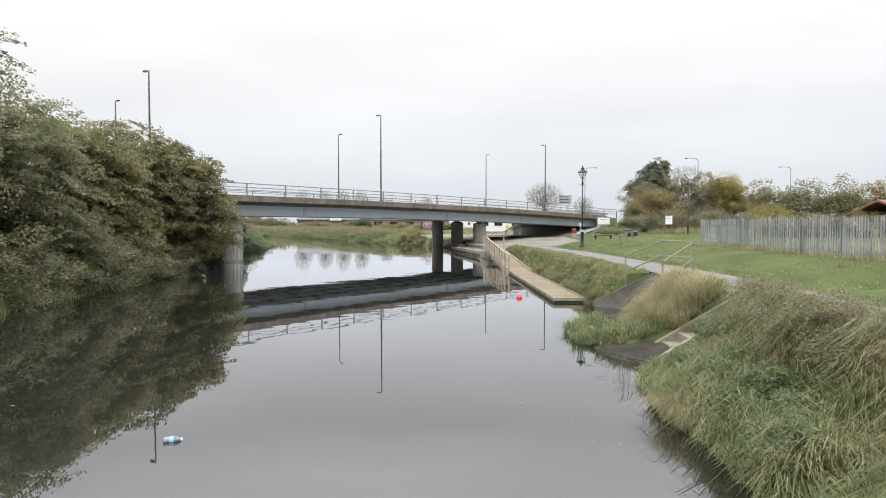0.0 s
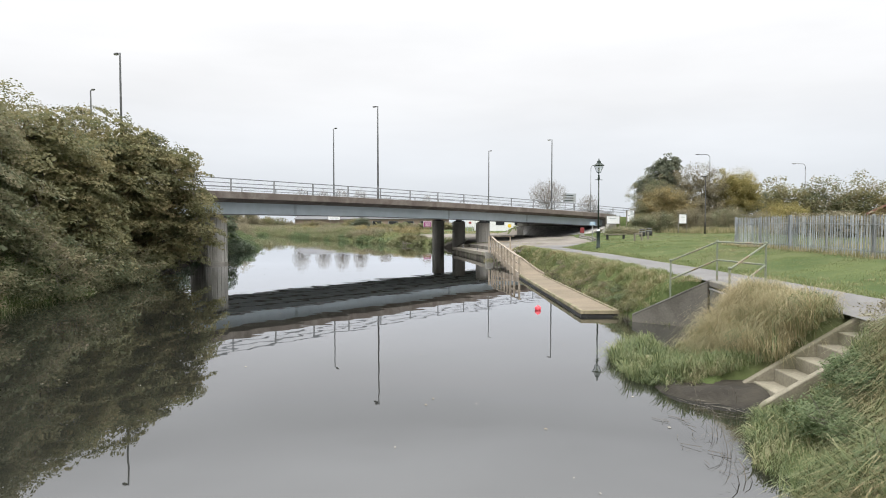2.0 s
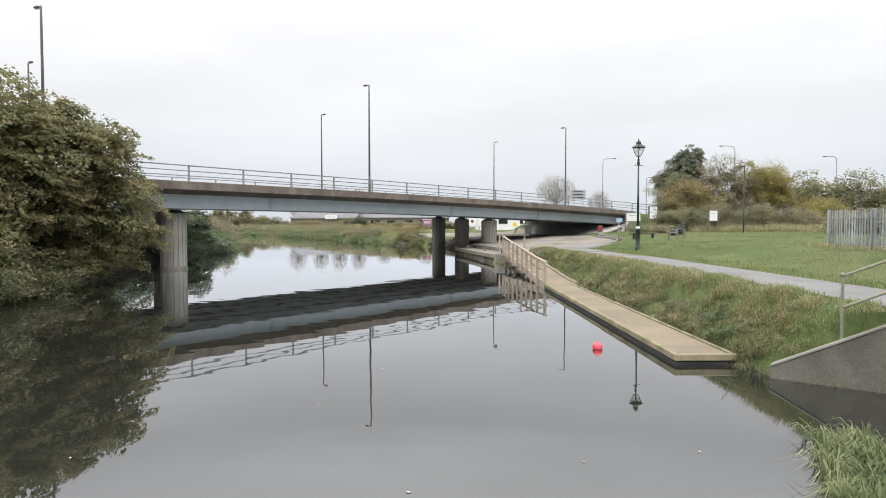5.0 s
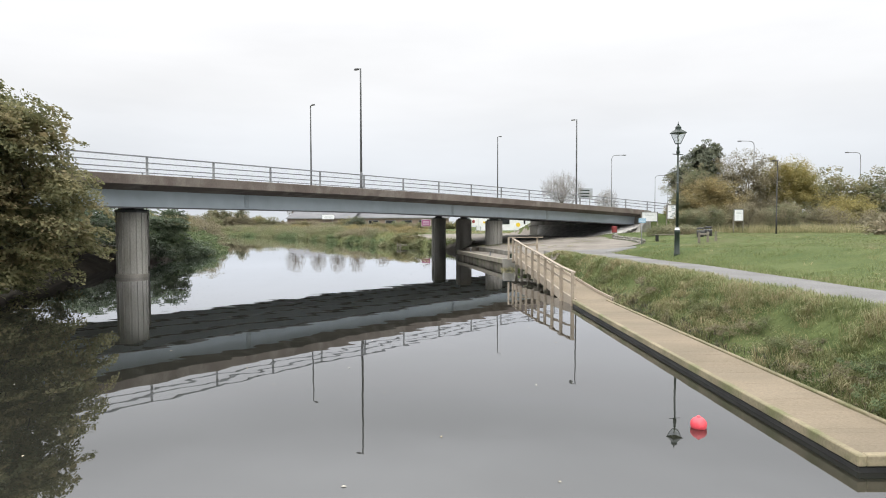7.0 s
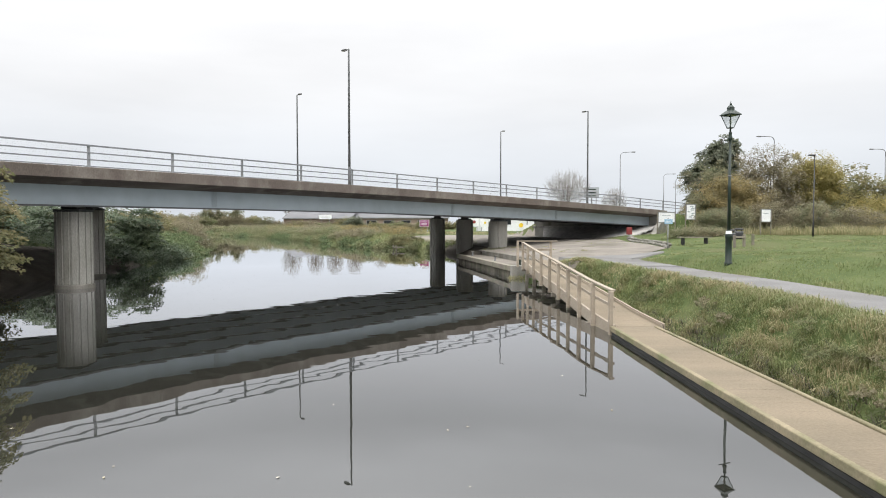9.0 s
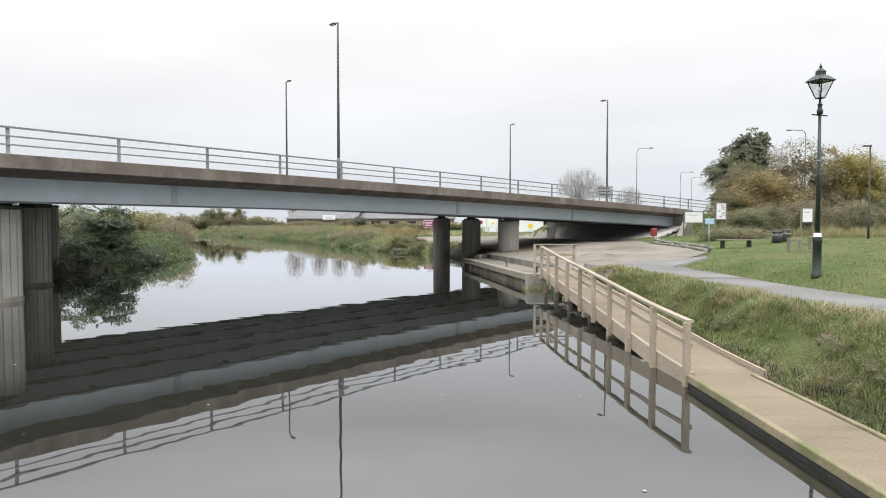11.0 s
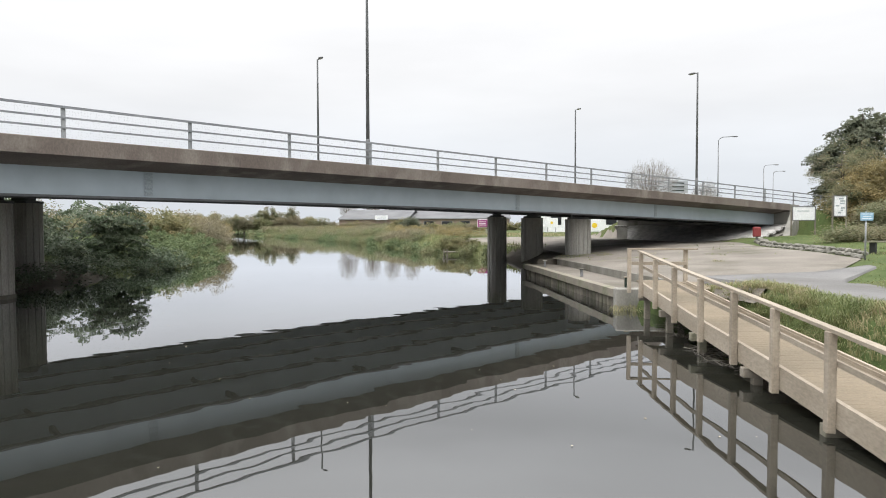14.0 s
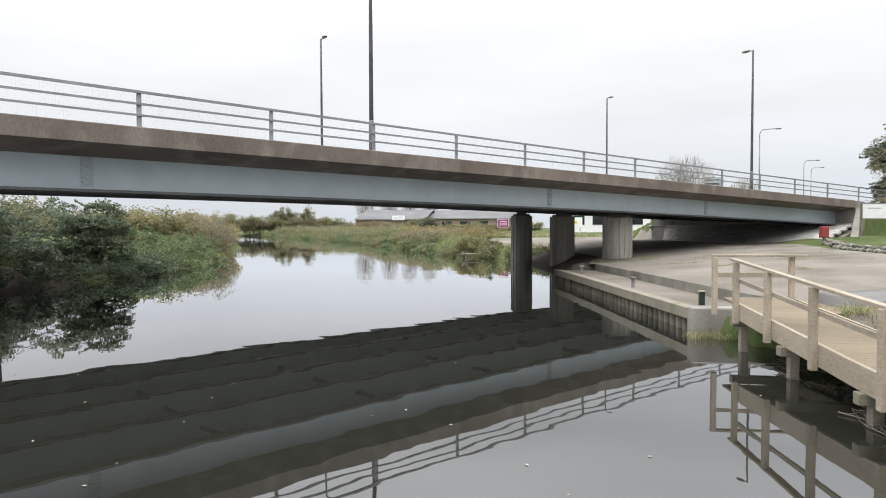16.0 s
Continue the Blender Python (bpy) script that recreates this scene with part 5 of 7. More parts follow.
def car(s, o, forward=1):
    x, y = on_bridge(s, o)
    ob = thing("car", "red hatchback car on the bridge road", "car", (x, y, deck_z(s) - 0.12 + TILT_UP * o), bridge_turn(s) + (0 if forward > 0 else 180))
    prof = [(-1.95, 0.35), (-1.98, 0.62), (-1.85, 0.92), (-1.1, 0.98), (0.0, 1.0), (0.95, 0.95), (1.75, 0.80), (1.95, 0.55), (1.92, 0.30)]
    bm = bmesh.new()
    rings = [[bm.verts.new((px, q, pz)) for px, pz in prof] for q in (-0.84, 0.84)]
    n = len(prof)
    for k in range(n):
        bm.faces.new((rings[0][k], rings[0][(k + 1) % n], rings[1][(k + 1) % n], rings[1][k]))
    bm.faces.new(rings[1])
    bm.faces.new(list(reversed(rings[0])))
    bmesh.ops.recalc_face_normals(bm, faces=bm.faces)
    bmesh.ops.bevel(bm, geom=list(bm.edges), offset=0.06, segments=2, affect="EDGES")
    part("body", bm, CAR_RED, ob, "red painted body", sharp=False)
    bm = bmesh.new()
    lo = [(-1.80, -0.78), (1.0, -0.78), (1.0, 0.78), (-1.80, 0.78)]
    hi = [(-1.35, -0.62), (0.25, -0.62), (0.25, 0.62), (-1.35, 0.62)]
    a = [bm.verts.new((p, q, 0.93)) for p, q in lo]
    b = [bm.verts.new((p, q, 1.42)) for p, q in hi]
    for k in range(4):
        bm.faces.new((a[k], a[(k + 1) % 4], b[(k + 1) % 4], b[k]))
    bm.faces.new(b)
    bm.faces.new(list(reversed(a)))
    part("cabin", bm, CAR_GLASS, ob, "dark windows")
    bm = boxed(-1.38, 0.28, -0.63, 0.63, 1.40, 1.47, 0.03)
    part("roof", bm, CAR_RED, ob)
    for p in (-1.2, 1.2):
        for q in (-0.80, 0.80):
            bm = lathe([(0.20, -0.1), (0.31, -0.1), (0.33, -0.06), (0.33, 0.06), (0.31, 0.1), (0.20, 0.1)], 18)
            bm.transform(Matrix.Translation((p, q, 0.33)) @ Matrix.Rotation(radians(90), 4, "X"))
            w = part("wheel", bm, TYRE, ob, "black tyre")
            bm = lathe([(0.0, -0.105), (0.19, -0.105), (0.2, -0.1), (0.2, 0.1), (0.0, 0.105)], 14)
            bm.transform(Matrix.Translation((p, q, 0.33)) @ Matrix.Rotation(radians(90), 4, "X"))
            part("rim", bm, GALV, w)
    for q in (-0.6, 0.6):
        part("headlight", boxed(1.80, 1.94, q - 0.15, q + 0.15, 0.58, 0.72, 0.02), WHITE, ob, "clear headlight")
        part("tail_light", boxed(-1.99, -1.90, q - 0.1, q + 0.1, 0.70, 0.88, 0.02), RED, ob, "red tail light")


car(75.0, 11.0, 1)

# ---- far buildings ----


def shed(name, x, y, w, d, eaves, ridge, turn, wall, roof, label, z0=1.6, windows=0, category="building"):
    """A long low building with a shallow gabled roof."""
    ob = thing(name, label, category, (x, y, z0), turn)
    part("wall", boxed(-w / 2, w / 2, 0, d, -0.5, eaves, 0.02), wall, ob)
    bm = bmesh.new()
    t = 0.25
    pts = [(-0.5, eaves - 0.05), (d / 2, ridge), (d + 0.5, eaves - 0.05), (d + 0.5, eaves + t - 0.05), (d / 2, ridge + t), (-0.5, eaves + t - 0.05)]
    a = [bm.verts.new((-w / 2 - 0.4, p, q)) for p, q in pts]
    b = [bm.verts.new((w / 2 + 0.4, p, q)) for p, q in pts]
    for k in range(6):
        bm.faces.new((a[k], a[(k + 1) % 6], b[(k + 1) % 6], b[k]))
    bm.faces.new(a)
    bm.faces.new(list(reversed(b)))
    bmesh.ops.recalc_face_normals(bm, faces=bm.faces)
    part("roof", bm, roof, ob)
    for k in range(windows):
        q = -w / 2 + (k + 0.5) * w / windows
        win = part("window", boxed(q - w / windows * 0.28, q + w / windows * 0.28, -0.06, 0.0, eaves * 0.35, eaves * 0.75), CAR_GLASS, ob, "dark window band")
        part("frame", boxed(q - w / windows * 0.3, q + w / windows * 0.3, -0.04, -0.002, eaves * 0.33, eaves * 0.77), GALV, win)
    part("gutter", boxed(-w / 2 - 0.4, w / 2 + 0.4, -0.62, -0.5, eaves - 0.1, eaves + 0.06), GALV, ob)
    return ob


shed("warehouse", -21, 267, 47, 30, 3.9, 7.2, 1, BRICK_WALL, ROOF_GREY, "long tan brick retail shed with a pale grey roof", z0=2.2, windows=7)
shed("warehouse", -48, 261, 26, 30, 3.6, 7.2, -3, BRICK_WALL, ROOF_GREY, "tan brick warehouse with a pale shallow roof", z0=2.3)
shed("shop_building", 26, 165, 34, 22, 4.6, 5.6, 0, WHITE, ROOF_GREY, "white clad supermarket building with dark windows", windows=9)
shed("house", 58.0, 72, 10, 8, 2.6, 4.2, 12, BRICK_WALL, ROOF_RED, "brick house with a red clay roof behind scrub", windows=3)


def hoarding(x, y, w, h, zc, material, label, disc=None, size=0.36):
    z0 = ground_z(x, y)
    ob = thing("shop_sign", label, "sign", (x, y, z0))
    zc -= z0
    for q in (-w * 0.35, w * 0.35):
        part("post", boxed(q - 0.06, q + 0.06, 0.0, 0.1, -0.3, zc + h / 2), GALV, ob)
    part("panel", boxed(-w / 2, w / 2, -0.08, 0.0, zc - h / 2, zc + h / 2, 0.01), material, ob)
    part("border", boxed(-w / 2 - 0.06, w / 2 + 0.06, -0.05, -0.001, zc - h / 2 - 0.06, zc + h / 2 + 0.06, 0.01), WHITE, ob, "white border")
    if disc:
        bm = lathe([(0, 0), (h * size, 0), (h * size, 0.02), (0, 0.02)], 24)
        bm.transform(Matrix.Translation((0, -0.085, zc)) @ Matrix.Rotation(radians(90), 4, "X"))
        part("emblem", bm, disc, ob, "plain round emblem")
    else:
        for k in range(3):
            part("print_bar", boxed(-w * 0.36, w * 0.36, -0.084, -0.081, zc + h * (0.22 - k * 0.22) - h * 0.035, zc + h * (0.22 - k * 0.22) + h * 0.035), PRINT if material == WHITE else WHITE, ob, "line of plain print")


hoarding(-2.9, 116, 1.3, 0.95, 3.2, PURPLE, "purple sign board with white print on posts")
hoarding(12.3, 120, 1.7, 1.6, 2.9, WHITE, "white supermarket sign with a plain yellow emblem", YELLOW, 0.22)
hoarding(5.3, 128, 1.4, 1.4, 3.5, WHITE, "white sign board with a plain red emblem", RED, 0.2)
hoarding(7.6, 134, 1.8, 1.4, 3.4, WHITE, "white sign board with a plain yellow emblem", YELLOW, 0.15)
hoarding(-44.5, 259.5, 4.6, 1.5, 6.4, WHITE, "small white sign on the warehouse front")


def road_sign(x, y):
    z0 = ground_z(x, y)
    ob = thing("road_sign", "large direction sign seen from behind beside the road", "sign", (x, y, z0), 20)
    zc = 8.0 - z0
    for q in (-0.9, 0.9):
        part("post", lathe([(0.06, 0), (0.06, zc + 0.9)], 8), GALV, ob)
        ob.children[-1].location.x = q
    part("panel", boxed(-1.4, 1.4, -0.06, 0.0, zc - 0.8, zc + 0.9, 0.01), GALV_OLD, ob)
    for k in range(3):
        part("print_bar", boxed(-1.1, 0.8, -0.066, -0.061, zc + 0.45 - k * 0.5, zc + 0.62 - k * 0.5), IRON, ob, "line of dark print")


road_sign(23.3, 119.5)


def jetty(x, y):
    ob = thing("fishing_stage", "small timber fishing stage on the far bank", "jetty", (x, y, 0), 25)
    part("deck", boxed(-1.0, 1.0, -0.5, 0.5, 0.42, 0.50, 0.01), WOOD_OLD, ob)
    for q in (-0.85, 0.85):
        for p in (-0.4, 0.4):
            part("post", boxed(q - 0.05, q + 0.05, p - 0.05, p + 0.05, -0.6, 0.7, 0.01), WOOD_OLD, ob)


jetty(-4.6, 89.0)

# ---- foliage ----


def leaf_arrays(rng, centres, radii, per, size, squash=0.6, up=1.1, slim=0.55):
    """Diamond-shaped leaves, folded a little, scattered in clumps."""
    n = len(centres) * per
    c = np.repeat(np.asarray(centres), per, axis=0)
    r = np.repeat(np.asarray(radii), per)
    d = rng.normal(size=(n, 3))
    d /= np.linalg.norm(d, axis=1, keepdims=True) + 1e-9
    d *= (rng.random(n) ** 0.45 * r)[:, None]
    d[:, 2] *= squash
    p = c + d
    nrm = rng.normal(size=(n, 3))
    nrm[:, 2] = np.abs(nrm[:, 2]) + up
    nrm /= np.linalg.norm(nrm, axis=1, keepdims=True)
    t = rng.normal(size=(n, 3))
    t -= nrm * (t * nrm).sum(1, keepdims=True)
    t /= np.linalg.norm(t, axis=1, keepdims=True) + 1e-9
    b = np.cross(nrm, t)
    ln = (size * rng.uniform(0.65, 1.3, n))[:, None]
    w = ln * slim * 0.5
    v = np.empty((n, 4, 3))
    v[:, 0] = p - t * ln * 0.5
    v[:, 1] = p + b * w + nrm * ln * 0.06
    v[:, 2] = p + t * ln * 0.5 - nrm * ln * 0.08
    v[:, 3] = p - b * w + nrm * ln * 0.06
    return v.reshape(-1, 3), np.arange(n * 4).reshape(n, 4)


def sticks(pairs, radii, n=5):
    """Tapered bars as one mesh; pairs: lists of points."""
    bm = bmesh.new()
    for pts, r in zip(pairs, radii):
        tube(bm, pts, [r * (1 - 0.7 * i / (len(pts) - 1)) for i in range(len(pts))], n, False)
    return bm


def spray_arrays(rng, centres, radii, per, size, outward, slim=0.72):
    """Leaves in flat drooping sprays: each spray is a tilted disc of leaves whose tips point out and down."""
    k = len(centres)
    n = k * per
    out = outward.copy()
    out[:, 2] = 0
    out /= np.linalg.norm(out, axis=1, keepdims=True) + 1e-6
    tilt = rng.uniform(0.05, 0.6, (k, 1))
    axis = np.column_stack([out[:, :2] * tilt, np.ones(k)])
    axis += rng.normal(size=(k, 3)) * 0.18
    axis /= np.linalg.norm(axis, axis=1, keepdims=True)
    fall = out - axis * (out * axis).sum(1, keepdims=True)
    fall /= np.linalg.norm(fall, axis=1, keepdims=True) + 1e-6
    side = np.cross(axis, fall)
    c, r = np.repeat(np.asarray(centres), per, axis=0), np.repeat(np.asarray(radii), per)
    ax, fa, si = (np.repeat(q, per, axis=0) for q in (axis, fall, side))
    a, q = rng.uniform(0, math.tau, n), np.sqrt(rng.random(n)) * r
    f1, s1 = np.cos(a) * q * 1.15, np.sin(a) * q * 0.8
    p = c + fa * f1[:, None] + si * s1[:, None] + ax * (rng.normal(size=n) * 0.09 * r - 0.10 * np.maximum(0, f1) ** 2 / r)[:, None]
    nrm = ax + rng.normal(size=(n, 3)) * 0.38
    nrm /= np.linalg.norm(nrm, axis=1, keepdims=True)
    t = fa * 0.8 + si * (np.sin(a) * 0.6)[:, None] + rng.normal(size=(n, 3)) * 0.4
    t -= nrm * (t * nrm).sum(1, keepdims=True)
    t /= np.linalg.norm(t, axis=1, keepdims=True) + 1e-9
    b = np.cross(nrm, t)
    ln = (size * rng.uniform(0.65, 1.3, n))[:, None]
    w = ln * slim * 0.5
    v = np.empty((n, 4, 3))
    v[:, 0] = p - t * ln * 0.5
    v[:, 1] = p + b * w + nrm * ln * 0.05
    v[:, 2] = p + t * ln * 0.5 - nrm * ln * 0.12
    v[:, 3] = p - b * w + nrm * ln * 0.05
    return v.reshape(-1, 3), np.arange(n * 4).reshape(n, 4)


def shrub(name, label, category, seed, lobes, clumps, per, size, leaf, base=None, clump_r=(0.45, 0.95), shell=0.5, group="", stems=5, squash=0.6, dead=0, height0=None, spray=False, core=0):
    """A bush or tree: stems and limbs from one base to clumps of leaves that fill uneven lobes (x, y, z, rx, ry, rz)."""
    rng = np.random.default_rng(seed)
    w = np.array([a[3] * a[4] * a[5] for a in lobes]) ** 0.67
    idx = rng.choice(len(lobes), clumps, p=w / w.sum())
    lob = np.array(lobes)[idx]
    d = rng.normal(size=(clumps, 3))
    d /= np.linalg.norm(d, axis=1, keepdims=True)
    rad = (shell + (1 - shell) * rng.random(clumps)) * rng.uniform(0.86, 1.05, clumps)
    c = lob[:, :3] + d * lob[:, 3:] * rad[:, None]
    if base is None:
        base = (float(np.mean([a[0] for a in lobes])), float(np.mean([a[1] for a in lobes])))
    bz = ground_z(*base) if height0 is None else height0
    keep = [p[2] > max(ground_z(p[0], p[1]), 0.0) + 0.06 for p in c]
    c, d = c[keep], d[keep]
    ob = thing(name, label, category, (base[0], base[1], bz), group=group)
    off = np.array([base[0], base[1], bz])
    r = rng.uniform(*clump_r, len(c))
    if spray:
        v, f = spray_arrays(rng, c - off, r, per, size, d)
    else:
        v, f = leaf_arrays(rng, c - off, r, per, size, squash)
    if core:
        # the shaded inside of the crown: fewer, broader leaves
        ci = rng.choice(len(lobes), core, p=w / w.sum())
        lb = np.array(lobes)[ci]
        dd = rng.normal(size=(core, 3))
        dd /= np.linalg.norm(dd, axis=1, keepdims=True)
        cc = lb[:, :3] + dd * lb[:, 3:] * (0.3 + 0.42 * rng.random((core, 1)))
        cc = cc[[p[2] > max(ground_z(p[0], p[1]), 0.0) + 0.3 for p in cc]]
        v2, f2 = leaf_arrays(rng, cc - off, rng.uniform(0.5, 0.9, len(cc)), 36, size * 2.3, 0.9, slim=0.8)
        v, f = np.concatenate([v, v2]), np.concatenate([f, f2 + len(v)])
    fast("crown", v, f, leaf, ob)
    lines, thick = [], []
    top = c[:, 2].max() - bz
    forks = []
    for k in range(stems):
        a = rng.uniform(0, math.tau)
        q = lobes[k % len(lobes)]
        end = np.array([q[0] - base[0], q[1] - base[1], (q[2] - bz) + 0.3 * q[5]]) + rng.normal(size=3) * 0.35
        st = np.array([math.cos(a), math.sin(a), 0]) * rng.uniform(0.05, 0.35)
        st[2] = -0.15
        mid = st * 0.6 + end * 0.4 + rng.normal(size=3) * 0.12
        lines.append([st, mid, end])
        thick.append(0.016 * top if top > 2.5 else 0.006 * top)
        forks += [mid, end, (mid + end) / 2]
    forks = np.array(forks)
    part("trunk", sticks(lines, thick, 7), BARK, ob, sharp=False)
    lines, thick = [], []
    cc = c - off
    for p in cc[rng.permutation(len(cc))[: min(len(cc), 70)]]:
        s0 = forks[np.argmin(np.linalg.norm(forks - p, axis=1))]
        m = (s0 + p) / 2 + rng.normal(size=3) * 0.15
        lines.append([s0, m, p])
        thick.append(min(0.022, 0.004 * top))
    for k in range(dead):
        p = cc[rng.integers(len(cc))]
        lines.append([p, p + np.array([rng.normal() * 0.3, rng.normal() * 0.3, rng.uniform(0.3, 0.6)]) * 0.6, p + np.array([rng.normal() * 0.3, rng.normal() * 0.3, rng.uniform(0.4, 0.8)])])
        thick.append(0.012)
    part("limb_frame", sticks(lines, thick, 4), TWIG if dead else BARK, ob)["kind"] = "stuff"
    return ob


def bare_tree(name, label, x, y, z0, top, spread, seed, twigs, thick=0.05, trunk=0.3, start=0.3):
    """A tree without leaves: trunk, limbs and a haze of fine twigs."""
    rng = np.random.default_rng(seed)
    h = top - z0
    ob = thing(name, label, "tree", (x, y, z0))
    part("trunk", sticks([[(0, 0, -0.3), (0.1, 0, h * 0.35), (0, 0.1, h * 0.75)]], [trunk], 8), BARK, ob, sharp=False)
    limbs, lr = [], []
    fork = np.array([0.05, 0.05, h * start])
    for k in range(22):
        a, up = rng.uniform(0, math.tau), rng.uniform(0.1, 0.95)
        q = math.sqrt(1 - up * up)
        e = fork + np.array([math.cos(a) * q * spread * 0.8, math.sin(a) * q * spread * 0.8, (0.12 + 0.66 * up) * (h - h * start)])
        s0 = fork + np.array([0, 0, rng.uniform(0, 0.25) * h])
        m = (s0 + e) / 2 + np.array([math.cos(a), math.sin(a), -0.4]) * 0.06 * spread
        limbs.append([s0, m, e])
        lr.append(trunk * 0.3)
    part("limb_frame", sticks(limbs, lr, 5), BARK, ob)["kind"] = "stuff"
    n = twigs
    q = rng.normal(size=(n, 3))
    q /= np.linalg.norm(q, axis=1, keepdims=True)
    q *= (rng.random(n) ** 0.45)[:, None] * 0.86
    s0 = np.array([0, 0, h * (0.5 + start / 2)]) + q * np.array([spread, spread, h * (1 - start) / 2])
    d = (s0 - fork) / spread + rng.normal(size=(n, 3)) * 0.35
    d[:, 2] = np.abs(d[:, 2]) + 0.5
    d /= np.linalg.norm(d, axis=1, keepdims=True)
    ln = rng.uniform(0.04, 0.15, n)[:, None] * h
    e = s0 + d * ln
    side = np.cross(d, np.array([0, 0, 1.0]))
    side /= np.linalg.norm(side, axis=1, keepdims=True) + 1e-9
    up = np.cross(side, d)
    v = np.empty((n, 4, 3))
    v[:, 0], v[:, 1], v[:, 2], v[:, 3] = s0 + side * thick, s0 - side * thick * 0.5 + up * thick * 0.87, s0 - side * thick * 0.5 - up * thick * 0.87, e
    i = np.arange(n)[:, None] * 4
    f = np.concatenate([i + np.array([[0, 1, 3]]), i + np.array([[1, 2, 3]]), i + np.array([[2, 0, 3]])])
    fast("twig_haze", v.reshape(-1, 3), f, TWIG, ob)
    return ob


def blades(name, label, category, rng, xy, length, width, material, droop=0.6, lift=0.0, heights=None, heading=None, size=None, near=False):
    """Grass: each blade a thin tapered strip that bends over, in more steps where it stands near. length: (from, to)."""
    n = len(xy)
    z = np.array([ground_z(a, b) for a, b in xy]) if heights is None else heights
    p = np.column_stack([xy, np.maximum(z, -0.12) - 0.02 + lift])
    a = rng.uniform(0, math.tau, n) if heading is None else heading
    dirs = np.column_stack([np.cos(a), np.sin(a), np.zeros(n)])
    side = np.column_stack([-np.sin(a), np.cos(a), np.zeros(n)])
    ln = (rng.uniform(*length, n) * (1.0 if size is None else size))[:, None]
    w = (width * rng.uniform(0.6, 1.3, n))[:, None]
    k = np.minimum(droop * rng.uniform(0.3, 1.5, n), 1.75)[:, None]
    up = np.array([[0, 0, 1.0]])
    m1 = p + up * ln * 0.40 + dirs * ln * 0.08 * k
    m2 = p + up * ln * (0.70 - 0.09 * k) + dirs * ln * 0.26 * k
    e = p + up * ln * (0.95 - 0.42 * k) + dirs * ln * 0.54 * k
    if near:
        v = np.stack([p - side * w * 0.5, p + side * w * 0.5, m1 - side * w * 0.45, m1 + side * w * 0.45, m2 - side * w * 0.3, m2 + side * w * 0.3, e], 1)
        steps = ([0, 1, 3], [0, 3, 2], [2, 3, 5], [2, 5, 4], [4, 5, 6])
    else:
        m = (m1 + m2) / 2
        v = np.stack([p - side * w * 0.5, p + side * w * 0.5, m - side * w * 0.42, m + side * w * 0.42, e], 1)
        steps = ([0, 1, 3], [0, 3, 2], [2, 3, 4])
    i = np.arange(n)[:, None] * v.shape[1]
    f = np.concatenate([i + np.array([q]) for q in steps])
    ob = fast(name, v.reshape(-1, 3), f, material)
    return tagged(ob, label, category, kind="stuff")


def tussocks(name, label, category, rng, centres, per, spread, length, width, material, droop=1.0, lean=(-0.35, 0.0), near=True):
    """Grass in tufts: the blades of a tuft fan out from one root and lean down the slope."""
    n = len(centres)
    z = np.repeat(np.array([ground_z(a, b) for a, b in centres]), per)
    m = n * per
    a = rng.uniform(0, math.tau, m)
    r = spread * np.sqrt(rng.random(m)) * np.repeat(rng.uniform(0.6, 1.4, n), per)
    xy = np.repeat(centres, per, axis=0) + np.column_stack([np.cos(a), np.sin(a)]) * r[:, None]
    main = np.repeat(rng.normal(size=(n, 2)) * 0.5, per, axis=0) + np.array(lean)
    h = np.column_stack([np.cos(a), np.sin(a)]) + main + rng.normal(size=(m, 2)) * 0.25
    h /= np.linalg.norm(h, axis=1, keepdims=True) + 1e-6
    size = np.repeat(rng.uniform(0.6, 1.25, n), per)
    return blades(name, label, category, rng, xy, length, width, material, droop, heights=z, heading=np.arctan2(h[:, 1], h[:, 0]), size=size, near=near)


def scatter(rng, n, box4, keep=lambda x, y: True, clump=0.0):
    """Points in a rectangle x0, x1, y0, y1, if wanted thicker here and there."""
    out = []
    x0, x1, y0, y1 = box4
    while len(out) < n:
        x, y = rng.uniform(x0, x1), rng.uniform(y0, y1)
        if clump and 0.5 + noise.noise((x * 0.8, y * 0.8, 9.1)) * 1.2 < rng.random() * clump:
            continue
        if keep(x, y):
            out.append((x, y))
    return np.array(out)


# left bank: a wall of overhanging autumn shrubs
BANK = "riverside shrubs on the far side from the path"
shrub("riverside_tree", "large olive-brown autumn shrub overhanging the river", "shrub", 1, [(-16.3, 36.6, 4.6, 2.8, 3.0, 3.6), (-14.6, 38.1, 3.1, 2.6, 2.4, 2.3), (-18.6, 36, 5.4, 2.4, 2.8, 3.7), (-16.3, 33.6, 4.9, 2.5, 2.2, 3.6), (-15.7, 37.5, 1.5, 1.9, 2.6, 1.3), (-14.5, 37.2, 5.7, 1.5, 1.6, 1.2), (-15.6, 36.4, 6.3, 1.7, 1.8, 1.35)], 780, 150, 0.125, L_OLIVE, (-17.5, 36.5), group=BANK, stems=7, spray=True, core=130, shell=0.45, clump_r=(0.45, 0.85))
shrub("riverside_tree", "tall olive-brown autumn shrub with grey twigs", "shrub", 2, [(-16.8, 30.0, 4.7, 2.7, 3.2, 3.8), (-15.8, 31.0, 2.4, 1.9, 3.0, 2.2), (-18.6, 29.5, 5.3, 2.6, 3.2, 3.8)], 440, 165, 0.12, L_OLIVE, (-17.8, 30), group=BANK, stems=7, spray=True, core=80, dead=36)
